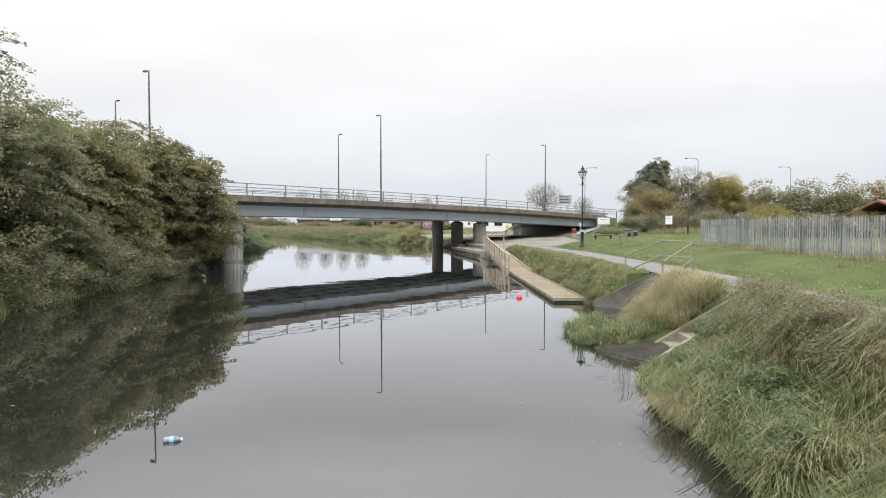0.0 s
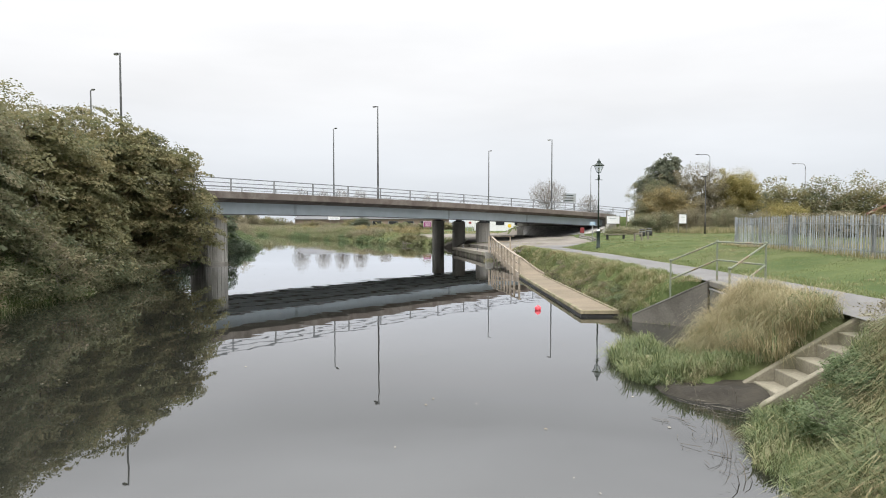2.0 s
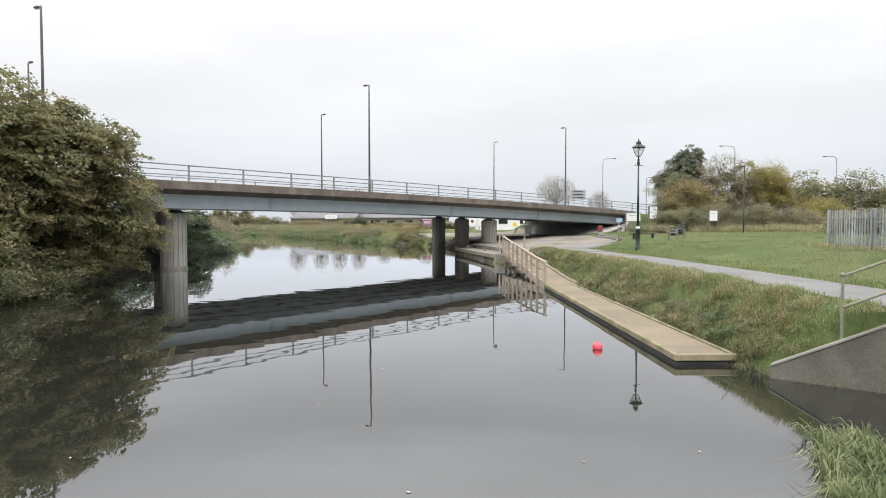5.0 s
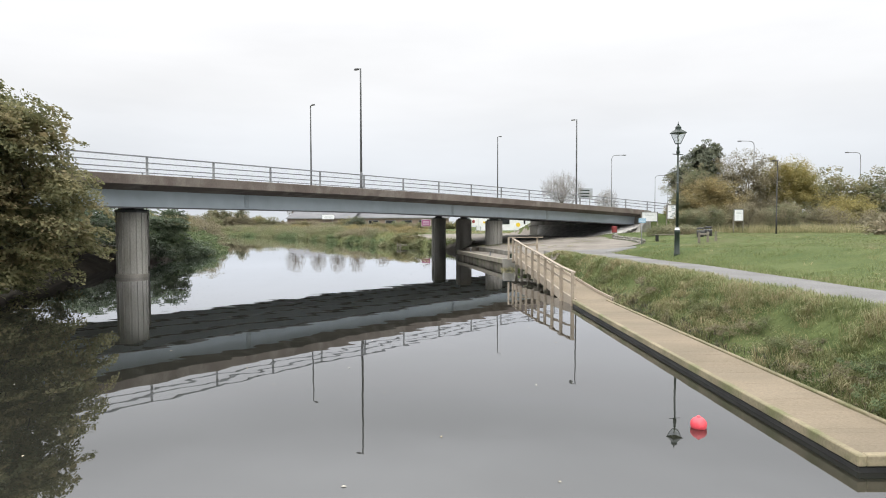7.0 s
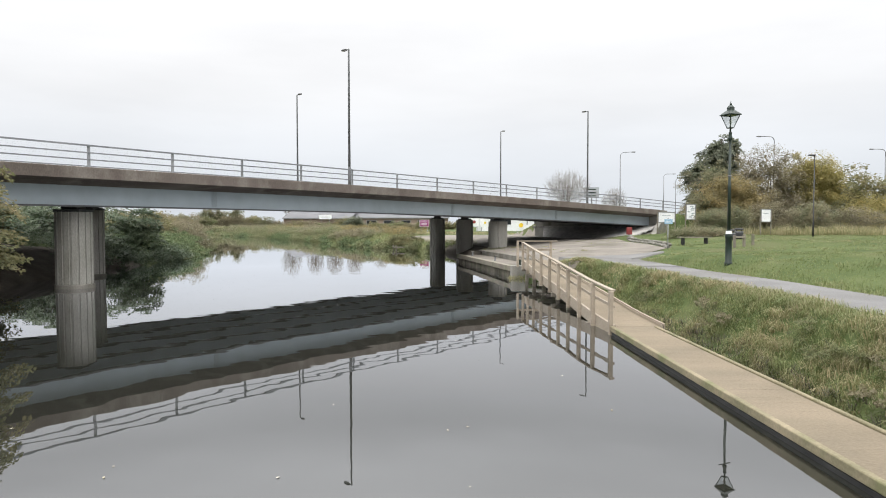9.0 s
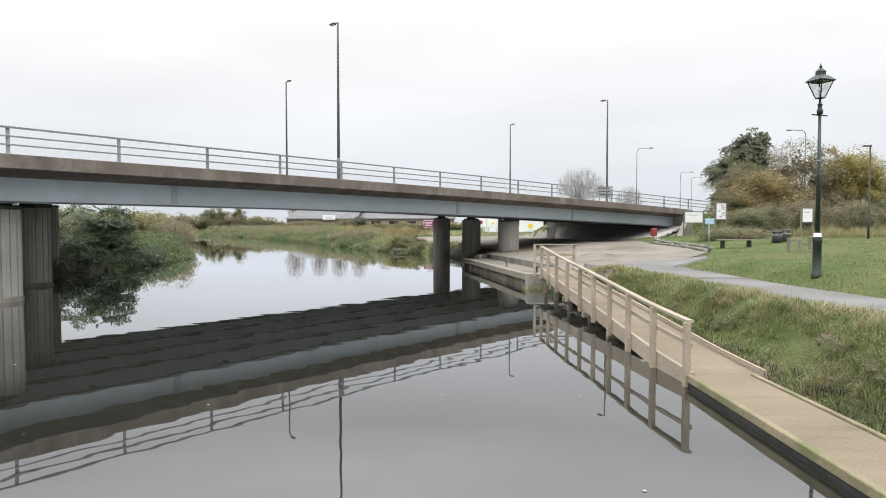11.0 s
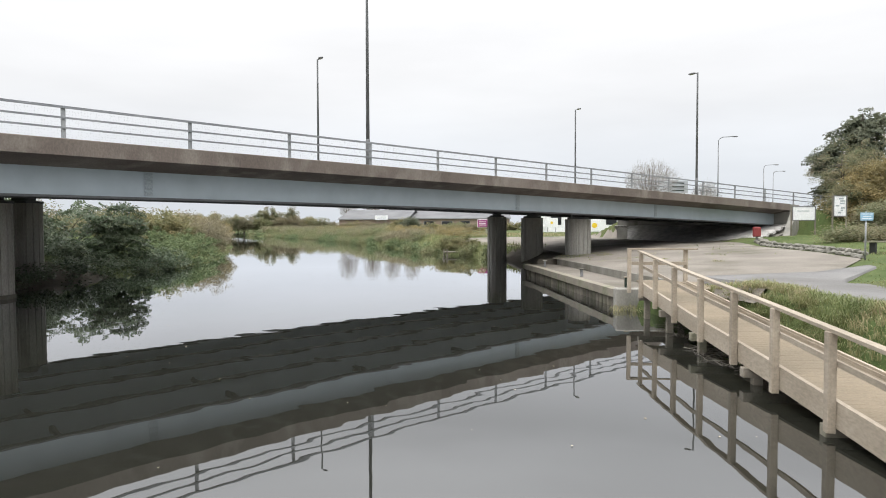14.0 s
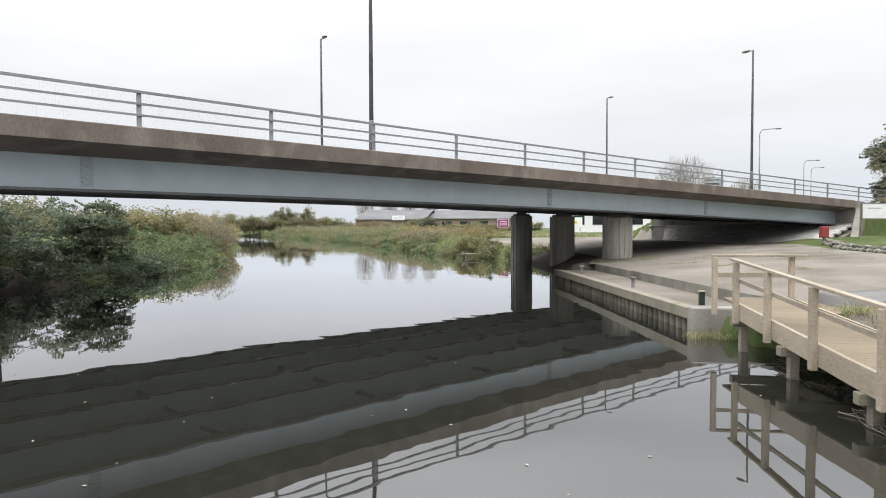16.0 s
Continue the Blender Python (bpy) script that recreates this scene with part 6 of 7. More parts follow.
shrub("riverside_tree", "grey-green riverside shrub with thinning leaves", "shrub", 3, [(-16.6, 24.0, 4.7, 2.9, 3.6, 4.0), (-15.6, 24.6, 2.2, 1.9, 3.2, 2.1), (-18.6, 24, 5.0, 2.6, 3.4, 3.9)], 440, 165, 0.11, L_GREY, (-17.6, 24), group=BANK, stems=7, spray=True, core=80, dead=44)
shrub("riverside_tree", "grey-brown riverside shrub with thinning leaves", "shrub", 4, [(-16.8, 17.5, 4.6, 3.0, 3.6, 4.0), (-15.6, 18, 1.8, 1.9, 3.4, 1.8), (-18.6, 17, 4.9, 2.6, 3.4, 3.8)], 380, 140, 0.115, L_GREY, (-17.8, 17.5), group=BANK, stems=7, spray=True, core=70, dead=30)
shrub("riverside_tree", "thin-crowned tree leaning out over the river", "tree", 6, [(-12.4, 16.3, 7.4, 1.5, 1.2, 0.9), (-13.6, 16.5, 7.9, 1.6, 1.3, 1.2)], 75, 60, 0.10, L_GREY, (-16.6, 16.8), group=BANK, stems=5, spray=True, shell=0.35, clump_r=(0.25, 0.5))
shrub("riverside_tree", "olive riverside shrub on the low bank", "shrub", 5, [(-17.0, 9.5, 4.0, 3.2, 4.5, 3.9), (-16.2, 1.5, 3.8, 3.2, 4.5, 3.8)], 220, 90, 0.2, L_OLIVE, (-17.8, 6), group=BANK, stems=6)
shrub("waterside_scrub", "low brown-grey scrub hanging over the water", "shrub", 7, [(-14.2, 21.8, 0.9, 1.2, 3.0, 1.2), (-14.3, 26.5, 1.0, 1.2, 2.8, 1.3), (-14.6, 30.5, 0.9, 1.2, 2.4, 1.2), (-15.0, 34.0, 0.8, 1.1, 2.0, 1.0)], 190, 95, 0.12, L_GREY, (-15.2, 27), clump_r=(0.3, 0.6), stems=8, dead=20)
shrub("waterside_scrub", "dark shrub growing beside the bridge pier", "shrub", 8, [(-20.5, 44.0, 2.4, 2.8, 3.6, 2.4), (-22.5, 49, 2.2, 2.6, 3.4, 2.2), (-19.2, 41.0, 2.6, 2.4, 2.6, 2.5)], 220, 90, 0.18, L_OLIVE, (-21.5, 45), stems=7)
# beyond the bridge on the same side
shrub("ivy_thicket", "dense dark ivy over an old stump below the bridge", "ivy", 9, [(-24.2, 66.4, 2.0, 2.6, 2.2, 2.2), (-27.5, 64.0, 2.3, 3.0, 3.0, 2.2), (-23.4, 63.6, 1.1, 2.0, 2.6, 1.3), (-22.7, 67.6, 2.9, 1.6, 1.2, 1.2), (-22.4, 67.4, 1.4, 1.5, 1.7, 1.4), (-25.5, 62.0, 2.0, 2.2, 2.4, 2.2)], 800, 100, 0.115, L_IVY, (-25.5, 65), shell=0.75, clump_r=(0.3, 0.6), stems=6, spray=True, core=70)
shrub("ivy_thicket", "dark bramble slope under the bridge", "bramble", 10, [(-26.2, 59.0, 1.4, 1.8, 2.4, 0.8), (-21.1, 69.6, 0.45, 1.4, 2.6, 0.9), (-24.0, 61, 0.9, 2.5, 3, 1.3), (-21.0, 64.6, 0.3, 1.2, 2.8, 0.75), (-22.4, 62.6, 0.9, 1.2, 1.6, 0.7), (-20.8, 67.5, 0.25, 1.1, 2.4, 0.65), (-26.5, 58, 1.6, 2.4, 3, 1.6), (-20.7, 57.0, 0.3, 1.2, 2.4, 0.8), (-21.1, 60.5, 0.4, 1.3, 2.3, 0.9), (-22.8, 57.2, 0.9, 1.8, 2.4, 1.0)], 900, 80, 0.105, L_IVY, (-24.5, 60), clump_r=(0.3, 0.6), stems=5, core=40)
shrub("weed_bank", "lush green weeds on the river bank", "weeds", 11, [(-22.8, 73.0, 0.8, 1.9, 3.4, 1.1), (-25.4, 79.0, 1.0, 2.2, 3.6, 1.3), (-27.4, 85.0, 1.1, 2.4, 3.6, 1.3), (-22.0, 74.0, 0.3, 1.3, 3.4, 0.6), (-24.2, 80, 0.35, 1.4, 5, 0.6), (-28, 78, 1.4, 2.5, 5, 1.4)], 560, 95, 0.12, L_WEED, (-26, 79), clump_r=(0.25, 0.5), stems=5)
shrub("scrub_bush", "brown leafless scrub at the water's edge", "shrub", 12, [(-28.6, 91.0, 1.9, 2.4, 2.6, 2.3), (-31.0, 95.0, 1.5, 2.2, 2.6, 1.9)], 150, 80, 0.15, L_SCRUB, (-29.6, 92.5), stems=7, dead=40)
FAR = "far bank scrub"
for k, (x, y, r, h, m) in enumerate(((-34.5, 99, 2.8, 2.8, L_SCRUB), (-38, 106, 3.2, 3.0, L_BROWN), (-43, 114, 3.6, 3.2, L_SCRUB), (-35, 91, 3.6, 3.2, L_OLIVE), (-42, 98, 4.2, 3.8, L_GREY), (-51, 110, 5, 4.4, L_OLIVE), (-62, 124, 6, 5.0, L_GREY), (-76, 142, 7, 5.6, L_OLIVE), (-50, 92, 6, 5.4, L_GREY), (-64, 106, 6, 5.5, L_OLIVE), (-90, 160, 8, 6.6, L_GREY))):
    shrub("hedge_bush", "brown and olive autumn scrub on the far bank", "shrub", 40 + k, [(x, y, 1.4 + h * 0.38, r, r * 0.8, h * 0.6), (x + r * 0.7, y + 1, 1.2 + h * 0.25, r * 0.7, r * 0.7, h * 0.45), (x - r * 0.6, y - 0.5, 1.2 + h * 0.2, r * 0.7, r * 0.7, h * 0.4)], 200, 52, 0.30, m, stems=4, clump_r=(0.6, 1.2), shell=0.3, squash=0.85, group=FAR)
for k, (x, y, r, h, m) in enumerate(((-86, 253, 4.6, 9.2, L_GREY), (-83, 255, 3.0, 7.4, L_GREY), (-76, 253, 2.9, 8.4, L_GREY), (-92, 243, 5.5, 5.8, L_GREY), (-101, 240, 6.5, 6.4, L_OLIVE), (-112, 236, 7, 6.8, L_GREY), (-71, 257, 4.0, 4.6, L_OLIVE), (-66, 255, 4.0, 3.0, L_SCRUB), (-130, 232, 9, 7.4, L_OLIVE), (-29.5, 232, 3.0, 4.6, L_DARK), (-33, 236, 4.0, 3.4, L_OLIVE))):
    shrub("hedge_tree", "hazy olive tree in the hedge far behind the river", "tree", 200 + k, [(x, y, 2.0 + h * 0.48, r, r * 0.8, h * 0.5), (x + r * 0.5, y + 1, 1.8 + h * 0.3, r * 0.8, r * 0.7, h * 0.35), (x - r * 0.55, y - 1, 1.8 + h * 0.28, r * 0.8, r * 0.7, h * 0.32)], 180, 48, 0.5, m, stems=4, clump_r=(0.8, 1.5), shell=0.25, squash=0.9, group="hedge far behind the river")
rng = np.random.default_rng(33)
for k in range(26):
    u = k / 25
    x, y = -118 + 122 * u + rng.uniform(-1.5, 1.5), 232 + 22 * min(1, u * 2.2) - 22 * max(0, u - 0.5) + rng.uniform(-3, 3)
    h, r = (5.2 - 3.0 * min(1, max(0, u - 0.25) * 2.2)) * rng.uniform(0.8, 1.2), rng.uniform(3.6, 5.2)
    shrub("hedge_bush", "hazy brown and olive hedge far behind the river", "hedge", 230 + k, [(x, y, 1.9 + h * 0.4, r, r * 0.7, h * 0.6)], 80, 44, 0.40, (L_GREY, L_OLIVE, L_SCRUB, L_BANK)[int(rng.integers(4))], stems=3, clump_r=(0.6, 1.2), shell=0.25, squash=0.9, group="hedge far behind the river")
# right bank beyond the bridge: green at the water, brown behind
rng = np.random.default_rng(31)
y, k = 85.6, 0
while y < 236:
    far = (y - 85) / 150
    for off, h, r, ms in ((0.5, 0.9, 1.2, (L_WEED, L_BANK, L_BANK)), (2.6 + 3 * far, 1.3, 1.7, (L_BANK, L_SCRUB, L_GREY)), (6.0 + 6 * far, 1.25, 2.1, (L_SCRUB, L_BROWN, L_GREY))):
        q = 1 + 1.6 * far
        x1, y1 = right_shore(y) + off + rng.uniform(-0.4, 0.6), y + rng.uniform(-1, 1)
        if off > 1 and y1 < 103:
            continue
        h1, r1 = h * rng.uniform(0.7, 1.25) * (1 + 0.4 * far), r * q * rng.uniform(0.85, 1.2)
        shrub("bank_weeds", "tangled green and straw-coloured weeds on the river bank", "weeds", 300 + k, [(x1, y1, ground_z(x1, y1) + h1 * 0.22, r1, r1 * 1.1, h1 * 0.62)], 46, 44, 0.15 + 0.18 * far, ms[int(rng.integers(3))], stems=3, clump_r=(0.25 * q, 0.55 * q), group="weeds beyond the bridge", squash=0.8)
        k += 1
    y += 2.6 * (1 + 2.2 * far)
shrub("scrub_bush", "dark leafy bush above the fishing stage", "shrub", 290, [(-3.6, 90.2, 1.1, 1.5, 1.3, 0.8), (-5.2, 91.6, 1.1, 1.4, 1.2, 0.7)], 110, 80, 0.13, L_OLIVE, stems=4, clump_r=(0.25, 0.5))
# bare trees behind the warehouses, and one beside the road
for k, (x, top, sp) in enumerate(((-67.5, 18.7, 5.2), (-57.3, 18.4, 4.6), (-48.7, 18.9, 4.6), (-39.3, 18.5, 4.4), (-27.5, 15.5, 4.5), (-8, 16, 4.5))):
    bare_tree("bare_tree", "leafless tree standing behind the far warehouses", x, 302 + 2 * (k % 3), 1.8, top * 1.15, sp, 90 + k, 1300, 0.034, 0.36, 0.12)
bare_tree("bare_tree", "round leafless tree beside the road", 18.2, 113.0, ground_z(18.2, 113), 10.9, 3.7, 99, 2200, 0.013, 0.14, 0.36)
bare_tree("bare_tree", "small leafless tree beside the road", 26.5, 118.0, ground_z(26.5, 118), 8.8, 2.2, 98, 1200, 0.013, 0.1, 0.3)

# the clump of trees behind the lawn
SCREEN = "trees behind the lawn"
shrub("evergreen_tree", "dark green conical evergreen tree behind autumn shrubs", "tree", 13, [(29.6, 90, 6.2, 3.5, 3.2, 3.6), (30.4, 90, 9.4, 2.8, 2.4, 2.6), (30.8, 90, 11.4, 1.7, 1.4, 1.5), (28.0, 90, 8.3, 1.6, 1.8, 1.6)], 420, 110, 0.18, L_DARK, (29.8, 90), group=SCREEN, shell=0.4, spray=True, core=90, clump_r=(0.4, 0.9))
shrub("autumn_shrub", "rounded russet-brown autumn shrub behind the lawn", "shrub", 14, [(27.2, 80.5, 4.8, 3.6, 3.0, 3.2), (24.8, 79.5, 3.6, 2.4, 2.4, 2.0)], 420, 110, 0.15, L_BROWN, (27, 80.5), group=SCREEN, shell=0.45, squash=0.85, dead=20, core=70)
shrub("autumn_shrub", "tall brown and olive autumn shrub", "tree", 15, [(33.0, 85, 6.6, 3.8, 3.2, 4.8), (31.5, 83, 4.0, 3.2, 2.6, 2.6), (35.0, 82, 3.6, 3.0, 2.4, 2.0)], 460, 110, 0.15, L_SCRUB, (33, 85), group=SCREEN, shell=0.4, squash=0.85, dead=30, core=90)
shrub("autumn_tree", "golden yellow autumn tree behind the lawn", "tree", 16, [(37.6, 86, 6.4, 3.4, 3.0, 4.2), (39.7, 86.5, 7.0, 2.4, 2.4, 3.2)], 420, 110, 0.15, L_YELLOW, (38, 86), group=SCREEN, shell=0.4, squash=0.85, core=80)
shrub("evergreen_tree", "dark open-branched tree beside the golden one", "tree", 17, [(41.8, 90, 6.0, 2.4, 2.4, 3.4), (43.6, 90.5, 6.4, 1.8, 1.8, 1.4)], 80, 80, 0.24, L_DARK, (42, 90), group=SCREEN)
shrub("autumn_shrub", "yellow-green autumn shrub behind the lawn", "shrub", 18, [(43.4, 84, 3.6, 3.4, 2.8, 2.6), (40.2, 80.5, 2.8, 2.6, 2.4, 1.7)], 300, 100, 0.15, L_YELLOW, (43, 83.5), group=SCREEN, shell=0.4, squash=0.85, core=50)
for k, (x, y, r, h, m) in enumerate(((25.6, 83.0, 2.6, 5.4, L_GREY), (28.0, 84.5, 2.6, 6.0, L_GREY), (24.2, 79.5, 1.6, 3.0, L_GREY), (21.2, 70.8, 1.5, 2.0, L_GREY), (24.0, 73.6, 2.0, 2.6, L_GREY), (28.6, 75.5, 2.6, 3.0, L_SCRUB), (32.6, 76.5, 2.8, 3.0, L_GREY), (36.6, 77.0, 2.8, 2.6, L_SCRUB), (41.0, 76, 3.0, 2.2, L_SCRUB), (46.5, 77, 3.4, 2.4, L_SCRUB), (52, 76, 3.6, 3.0, L_BROWN), (18.4, 66.4, 2.4, 0.6, L_GREY))):
    shrub("scrub_bush", "grey-brown scrub bush at the edge of the lawn" if h > 1 else "low brown-green planting in a bed on the lawn", "shrub", 110 + k, [(x, y, ground_z(x, y) + h * 0.45, r, r * 0.8, h * 0.55)], 130, 80, 0.12, m, stems=4, clump_r=(0.3, 0.7), shell=0.4, squash=0.85, group="scrub round the lawn", dead=8)
for k, (x, y, r, h, m) in enumerate(((48, 93, 3.8, 8.8, L_OLIVE), (53.5, 92, 4.2, 8.6, L_GREY), (59, 91, 4.6, 9.0, L_OLIVE), (65, 90, 4.8, 9.8, L_BROWN), (71.5, 89, 5, 10.6, L_BROWN), (78, 88, 5.0, 11.0, L_OLIVE), (57, 80, 3.6, 4.4, L_DARK), (64, 78, 4.2, 4.8, L_OLIVE), (72, 74, 4.6, 5.2, L_SCRUB), (62, 66, 4.4, 4.4, L_SCRUB), (56, 60, 4.0, 3.6, L_SCRUB), (70, 60, 5, 5.6, L_OLIVE), (34, 60, 3.4, 2.2, L_SCRUB), (28, 46, 3.0, 1.5, L_SCRUB), (40, 50, 4.0, 2.6, L_SCRUB))):
    shrub("hedge_bush", "olive and russet hedge bush behind the fence", "shrub", 130 + k, [(x, y, 1.5 + h * 0.45, r, r * 0.8, h * 0.55), (x + r * 0.5, y - r * 0.5, 1.5 + h * 0.25, r * 0.8, r * 0.6, h * 0.35), (x - r * 0.6, y - r * 0.2, 1.5 + h * 0.35, r * 0.7, r * 0.6, h * 0.45)], 280, 50, 0.33, m, stems=4, clump_r=(0.7, 1.4), shell=0.3, squash=0.85, group="hedge behind the fence")

# ---- grasses ----
rng = np.random.default_rng(77)


def bank_ok(x, y):
    """On the near bank, clear of steps, culvert mouth and path."""
    if x < right_shore(y) - 0.05 or abs(x - path_mid(y)) < 1.0 + 0.25 * noise.noise((x, y * 0.7, 0)):
        return False
    a, b = step_frame(x, y)
    if -0.55 < a < 2.0 and -0.86 + 0.12 * noise.noise((x * 3, y * 3, 2)) < b < 0.20:
        return False
    if 17.0 < y < 22 and 4.4 < x < 7.4 and 17.3 + (x - 5.0) * 0.33 < y < 21.9 - (x - 5.3) * 0.775:
        return False
    return not (13.0 < y < 14.25 and 3.6 < x < 4.75)


def low_edge(x, y):
    """The low wet margins beside the steps, where growth stays short."""
    return (9.8 < y < 13.9 and x - right_shore(y) < 1.25) or (14 < y < 18.8 and x < 5.1) or (11.9 < y < 13.3 and x < 6.6)


tussocks("sedge", "long lush green sedge tussocks on the near bank", "grass", rng, scatter(rng, 680, (2.95, 6.0, 2.2, 14.3), lambda x, y: bank_ok(x, y) and not low_edge(x, y) and x > right_shore(y) + 0.1, 1.0), 30, 0.15, (0.38, 0.85), 0.015, G_LUSH, 1.6, lean=(-0.1, 0.0))
tussocks("sedge", "short green sedge on the wet margin by the steps", "grass", rng, scatter(rng, 700, (2.9, 6.5, 9.6, 18.8), lambda x, y: bank_ok(x, y) and low_edge(x, y), 0.8), 24, 0.11, (0.12, 0.32), 0.015, G_LUSH, 1.3, lean=(-0.4, 0))
tussocks("dry_grass", "straw-coloured grass tussocks on the near bank", "grass", rng, scatter(rng, 1700, (3.2, 7.2, 2.0, 20), lambda x, y: bank_ok(x, y) and not low_edge(x, y) and noise.noise((x * 0.5, y * 0.5, 6.0)) + 0.22 * (x - 5.0) + 0.16 * max(0.0, 7.5 - y) > -0.22, 1.0), 28, 0.12, (0.32, 0.72), 0.009, G_DRY, 1.65)
blades("short_sedge", "short tangled undergrowth on the near bank", "grass", rng, scatter(rng, 20000, (2.95, 7.0, 2.2, 20), bank_ok), (0.10, 0.28), 0.011, G_LUSH, 1.5)
def on_mound(x, y):
    return bank_ok(x, y) and (x - 5.95) ** 2 / 1.3 + (y - 16.2) ** 2 / 3.2 < 1 + 0.5 * noise.noise((x * 1.6, y * 1.6, 2.0))


tussocks("dry_grass", "pale dry grass slumped beside the culvert", "grass", rng, scatter(rng, 190, (4.8, 7.2, 14.2, 18.2), on_mound), 30, 0.16, (0.22, 0.56), 0.009, G_STRAW, 2.3, lean=(-0.7, -0.35))
tussocks("bank_grass", "green and brown grass tangled in the dry mound", "grass", rng, scatter(rng, 130, (4.8, 7.2, 14.2, 18.2), on_mound), 26, 0.15, (0.2, 0.46), 0.010, G_BANK, 2.1, lean=(-0.6, -0.2))
tussocks("sedge", "lush green sedge hanging down the dry mound", "grass", rng, scatter(rng, 70, (4.7, 6.0, 14.3, 17.6), on_mound), 24, 0.13, (0.18, 0.42), 0.014, G_LUSH, 1.9, lean=(-0.8, -0.1))
tussocks("reeds", "green reed clumps along the water's edge", "reeds", rng, scatter(rng, 110, (2.8, 4.9, 3, 10.0), lambda x, y: 0.0 < x - right_shore(y) < 0.4), 20, 0.09, (0.25, 0.5), 0.017, G_LUSH, 1.5, lean=(-0.5, 0))
tussocks("reeds", "bright green reed clumps in front of the culvert", "reeds", rng, scatter(rng, 140, (2.9, 4.8, 14.4, 18.8), lambda x, y: -0.2 < x - right_shore(y) < 0.8), 22, 0.10, (0.2, 0.5), 0.018, G_LUSH, 1.2, lean=(-0.6, 0))
tussocks("dead_stems", "dark broken reed stems leaning in the water", "reeds", rng, np.array([(3.15, 10.6), (3.3, 11.2), (3.45, 11.9), (3.7, 12.4), (3.0, 9.2), (3.05, 8.0), (3.5, 11.5), (4.2, 13.9), (3.9, 13.6), (4.0, 14.2), (4.4, 13.5)]), 6, 0.16, (0.18, 0.5), 0.010, BARK, 1.3, lean=(-1.2, 0.1))


def herbs(seed, spots, leaf, label, size=0.05, tall=0.3, count=60):
    """Leafy weeds that follow the slope."""
    lobes = [(x, y, ground_z(x, y) + tall * 0.75, r, r * 1.15, tall * 0.75) for x, y, r in spots]
    return shrub("nettle_patch", label, "weeds", seed, lobes, count * len(spots), 70, size, leaf, clump_r=(0.09, 0.2), stems=len(spots), squash=0.8, shell=0.4)


herbs(19, [(4.9, 11.7, 0.45), (5.3, 11.9, 0.45), (4.6, 11.3, 0.5), (5.2, 11.2, 0.5), (4.6, 10.6, 0.45)], L_NETTLE, "dark green leafy nettles beside the river steps", 0.045, 0.30, 130)
herbs(20, [(4.2, 9.4, 0.5), (4.6, 8.6, 0.55), (3.9, 8.2, 0.45), (4.4, 7.4, 0.5), (4.9, 9.6, 0.5), (3.8, 6.6, 0.5)], L_NETTLE, "dark green leafy weeds on the near bank", 0.042, 0.32, 110)
herbs(21, [(5.3, 8.9, 0.6), (5.6, 10.2, 0.55), (5.0, 7.6, 0.55)], L_GREY, "grey-green seeding weeds above the near bank", 0.042, 0.34, 90)
herbs(22, [(5.9, 11.2, 0.55), (5.7, 9.4, 0.55), (5.9, 12.0, 0.4), (5.3, 10.2, 0.5), (5.4, 8.3, 0.5), (5.2, 7.0, 0.5), (5.0, 9.0, 0.4)], L_SCRUB, "brown withered weeds beside the path", 0.034, 0.42, 85)
herbs(23, [(5.4, 15.2, 0.4), (6.4, 14.9, 0.4)], L_WEED, "green leafy weeds on the mound beside the steps", 0.045, 0.2, 45)
blades("verge_grass", "green verge grass beside the path", "grass", rng, scatter(rng, 14000, (5.4, 10.4, 4, 48), lambda x, y: bank_ok(x, y) and 0.95 < abs(x - path_mid(y)) < 1.8), (0.08, 0.24), 0.011, G_LAWN, 0.8)
tussocks("bank_grass", "rough green and brown grass on the bank behind the pontoon", "grass", rng, scatter(rng, 3600, (4.98, 7.3, 20.8, 51), lambda x, y: bank_ok(x, y) and x > 5.0, 0.8), 18, 0.12, (0.12, 0.34), 0.010, G_BANK, 1.6, near=False)
tussocks("dead_stems", "withered brown stems and roots at the foot of the bank", "grass", rng, scatter(rng, 260, (4.98, 5.5, 21.8, 38), lambda x, y: bank_ok(x, y)), 12, 0.14, (0.12, 0.36), 0.010, BARK, 1.6, near=False)
blades("bank_grass", "short tangled grass on the bank behind the pontoon", "grass", rng, scatter(rng, 16000, (4.98, 7.3, 20.8, 51), lambda x, y: bank_ok(x, y) and x > 5.0), (0.05, 0.15), 0.011, G_BANK, 1.4)
tussocks("dry_grass", "brown withered clumps on the bank behind the pontoon", "grass", rng, scatter(rng, 420, (4.98, 6.6, 20.8, 48), lambda x, y: bank_ok(x, y) and noise.noise((x * 0.5, y * 0.45, 4.0)) > 0.05), 20, 0.12, (0.14, 0.34), 0.009, G_DRY, 1.7)


def lawn_ok(x, y):
    if x < path_mid(min(y, 49)) + 0.95 + 0.1 * noise.noise((x * 2, y * 2, 7)):
        return False
    if y > 43:
        edge = lerp(y, (43, 44.6, 46.2, 47.9, 49.2, 50.4, 51.6, 53.2, 57, 62, 68, 73, 80), (8.5, 8.42, 8.2, 8.05, 8.3, 8.95, 9.95, 11.3, 12.7, 13.7, 14.1, 15.1, 17))
        if x < edge:
            return False
    return True


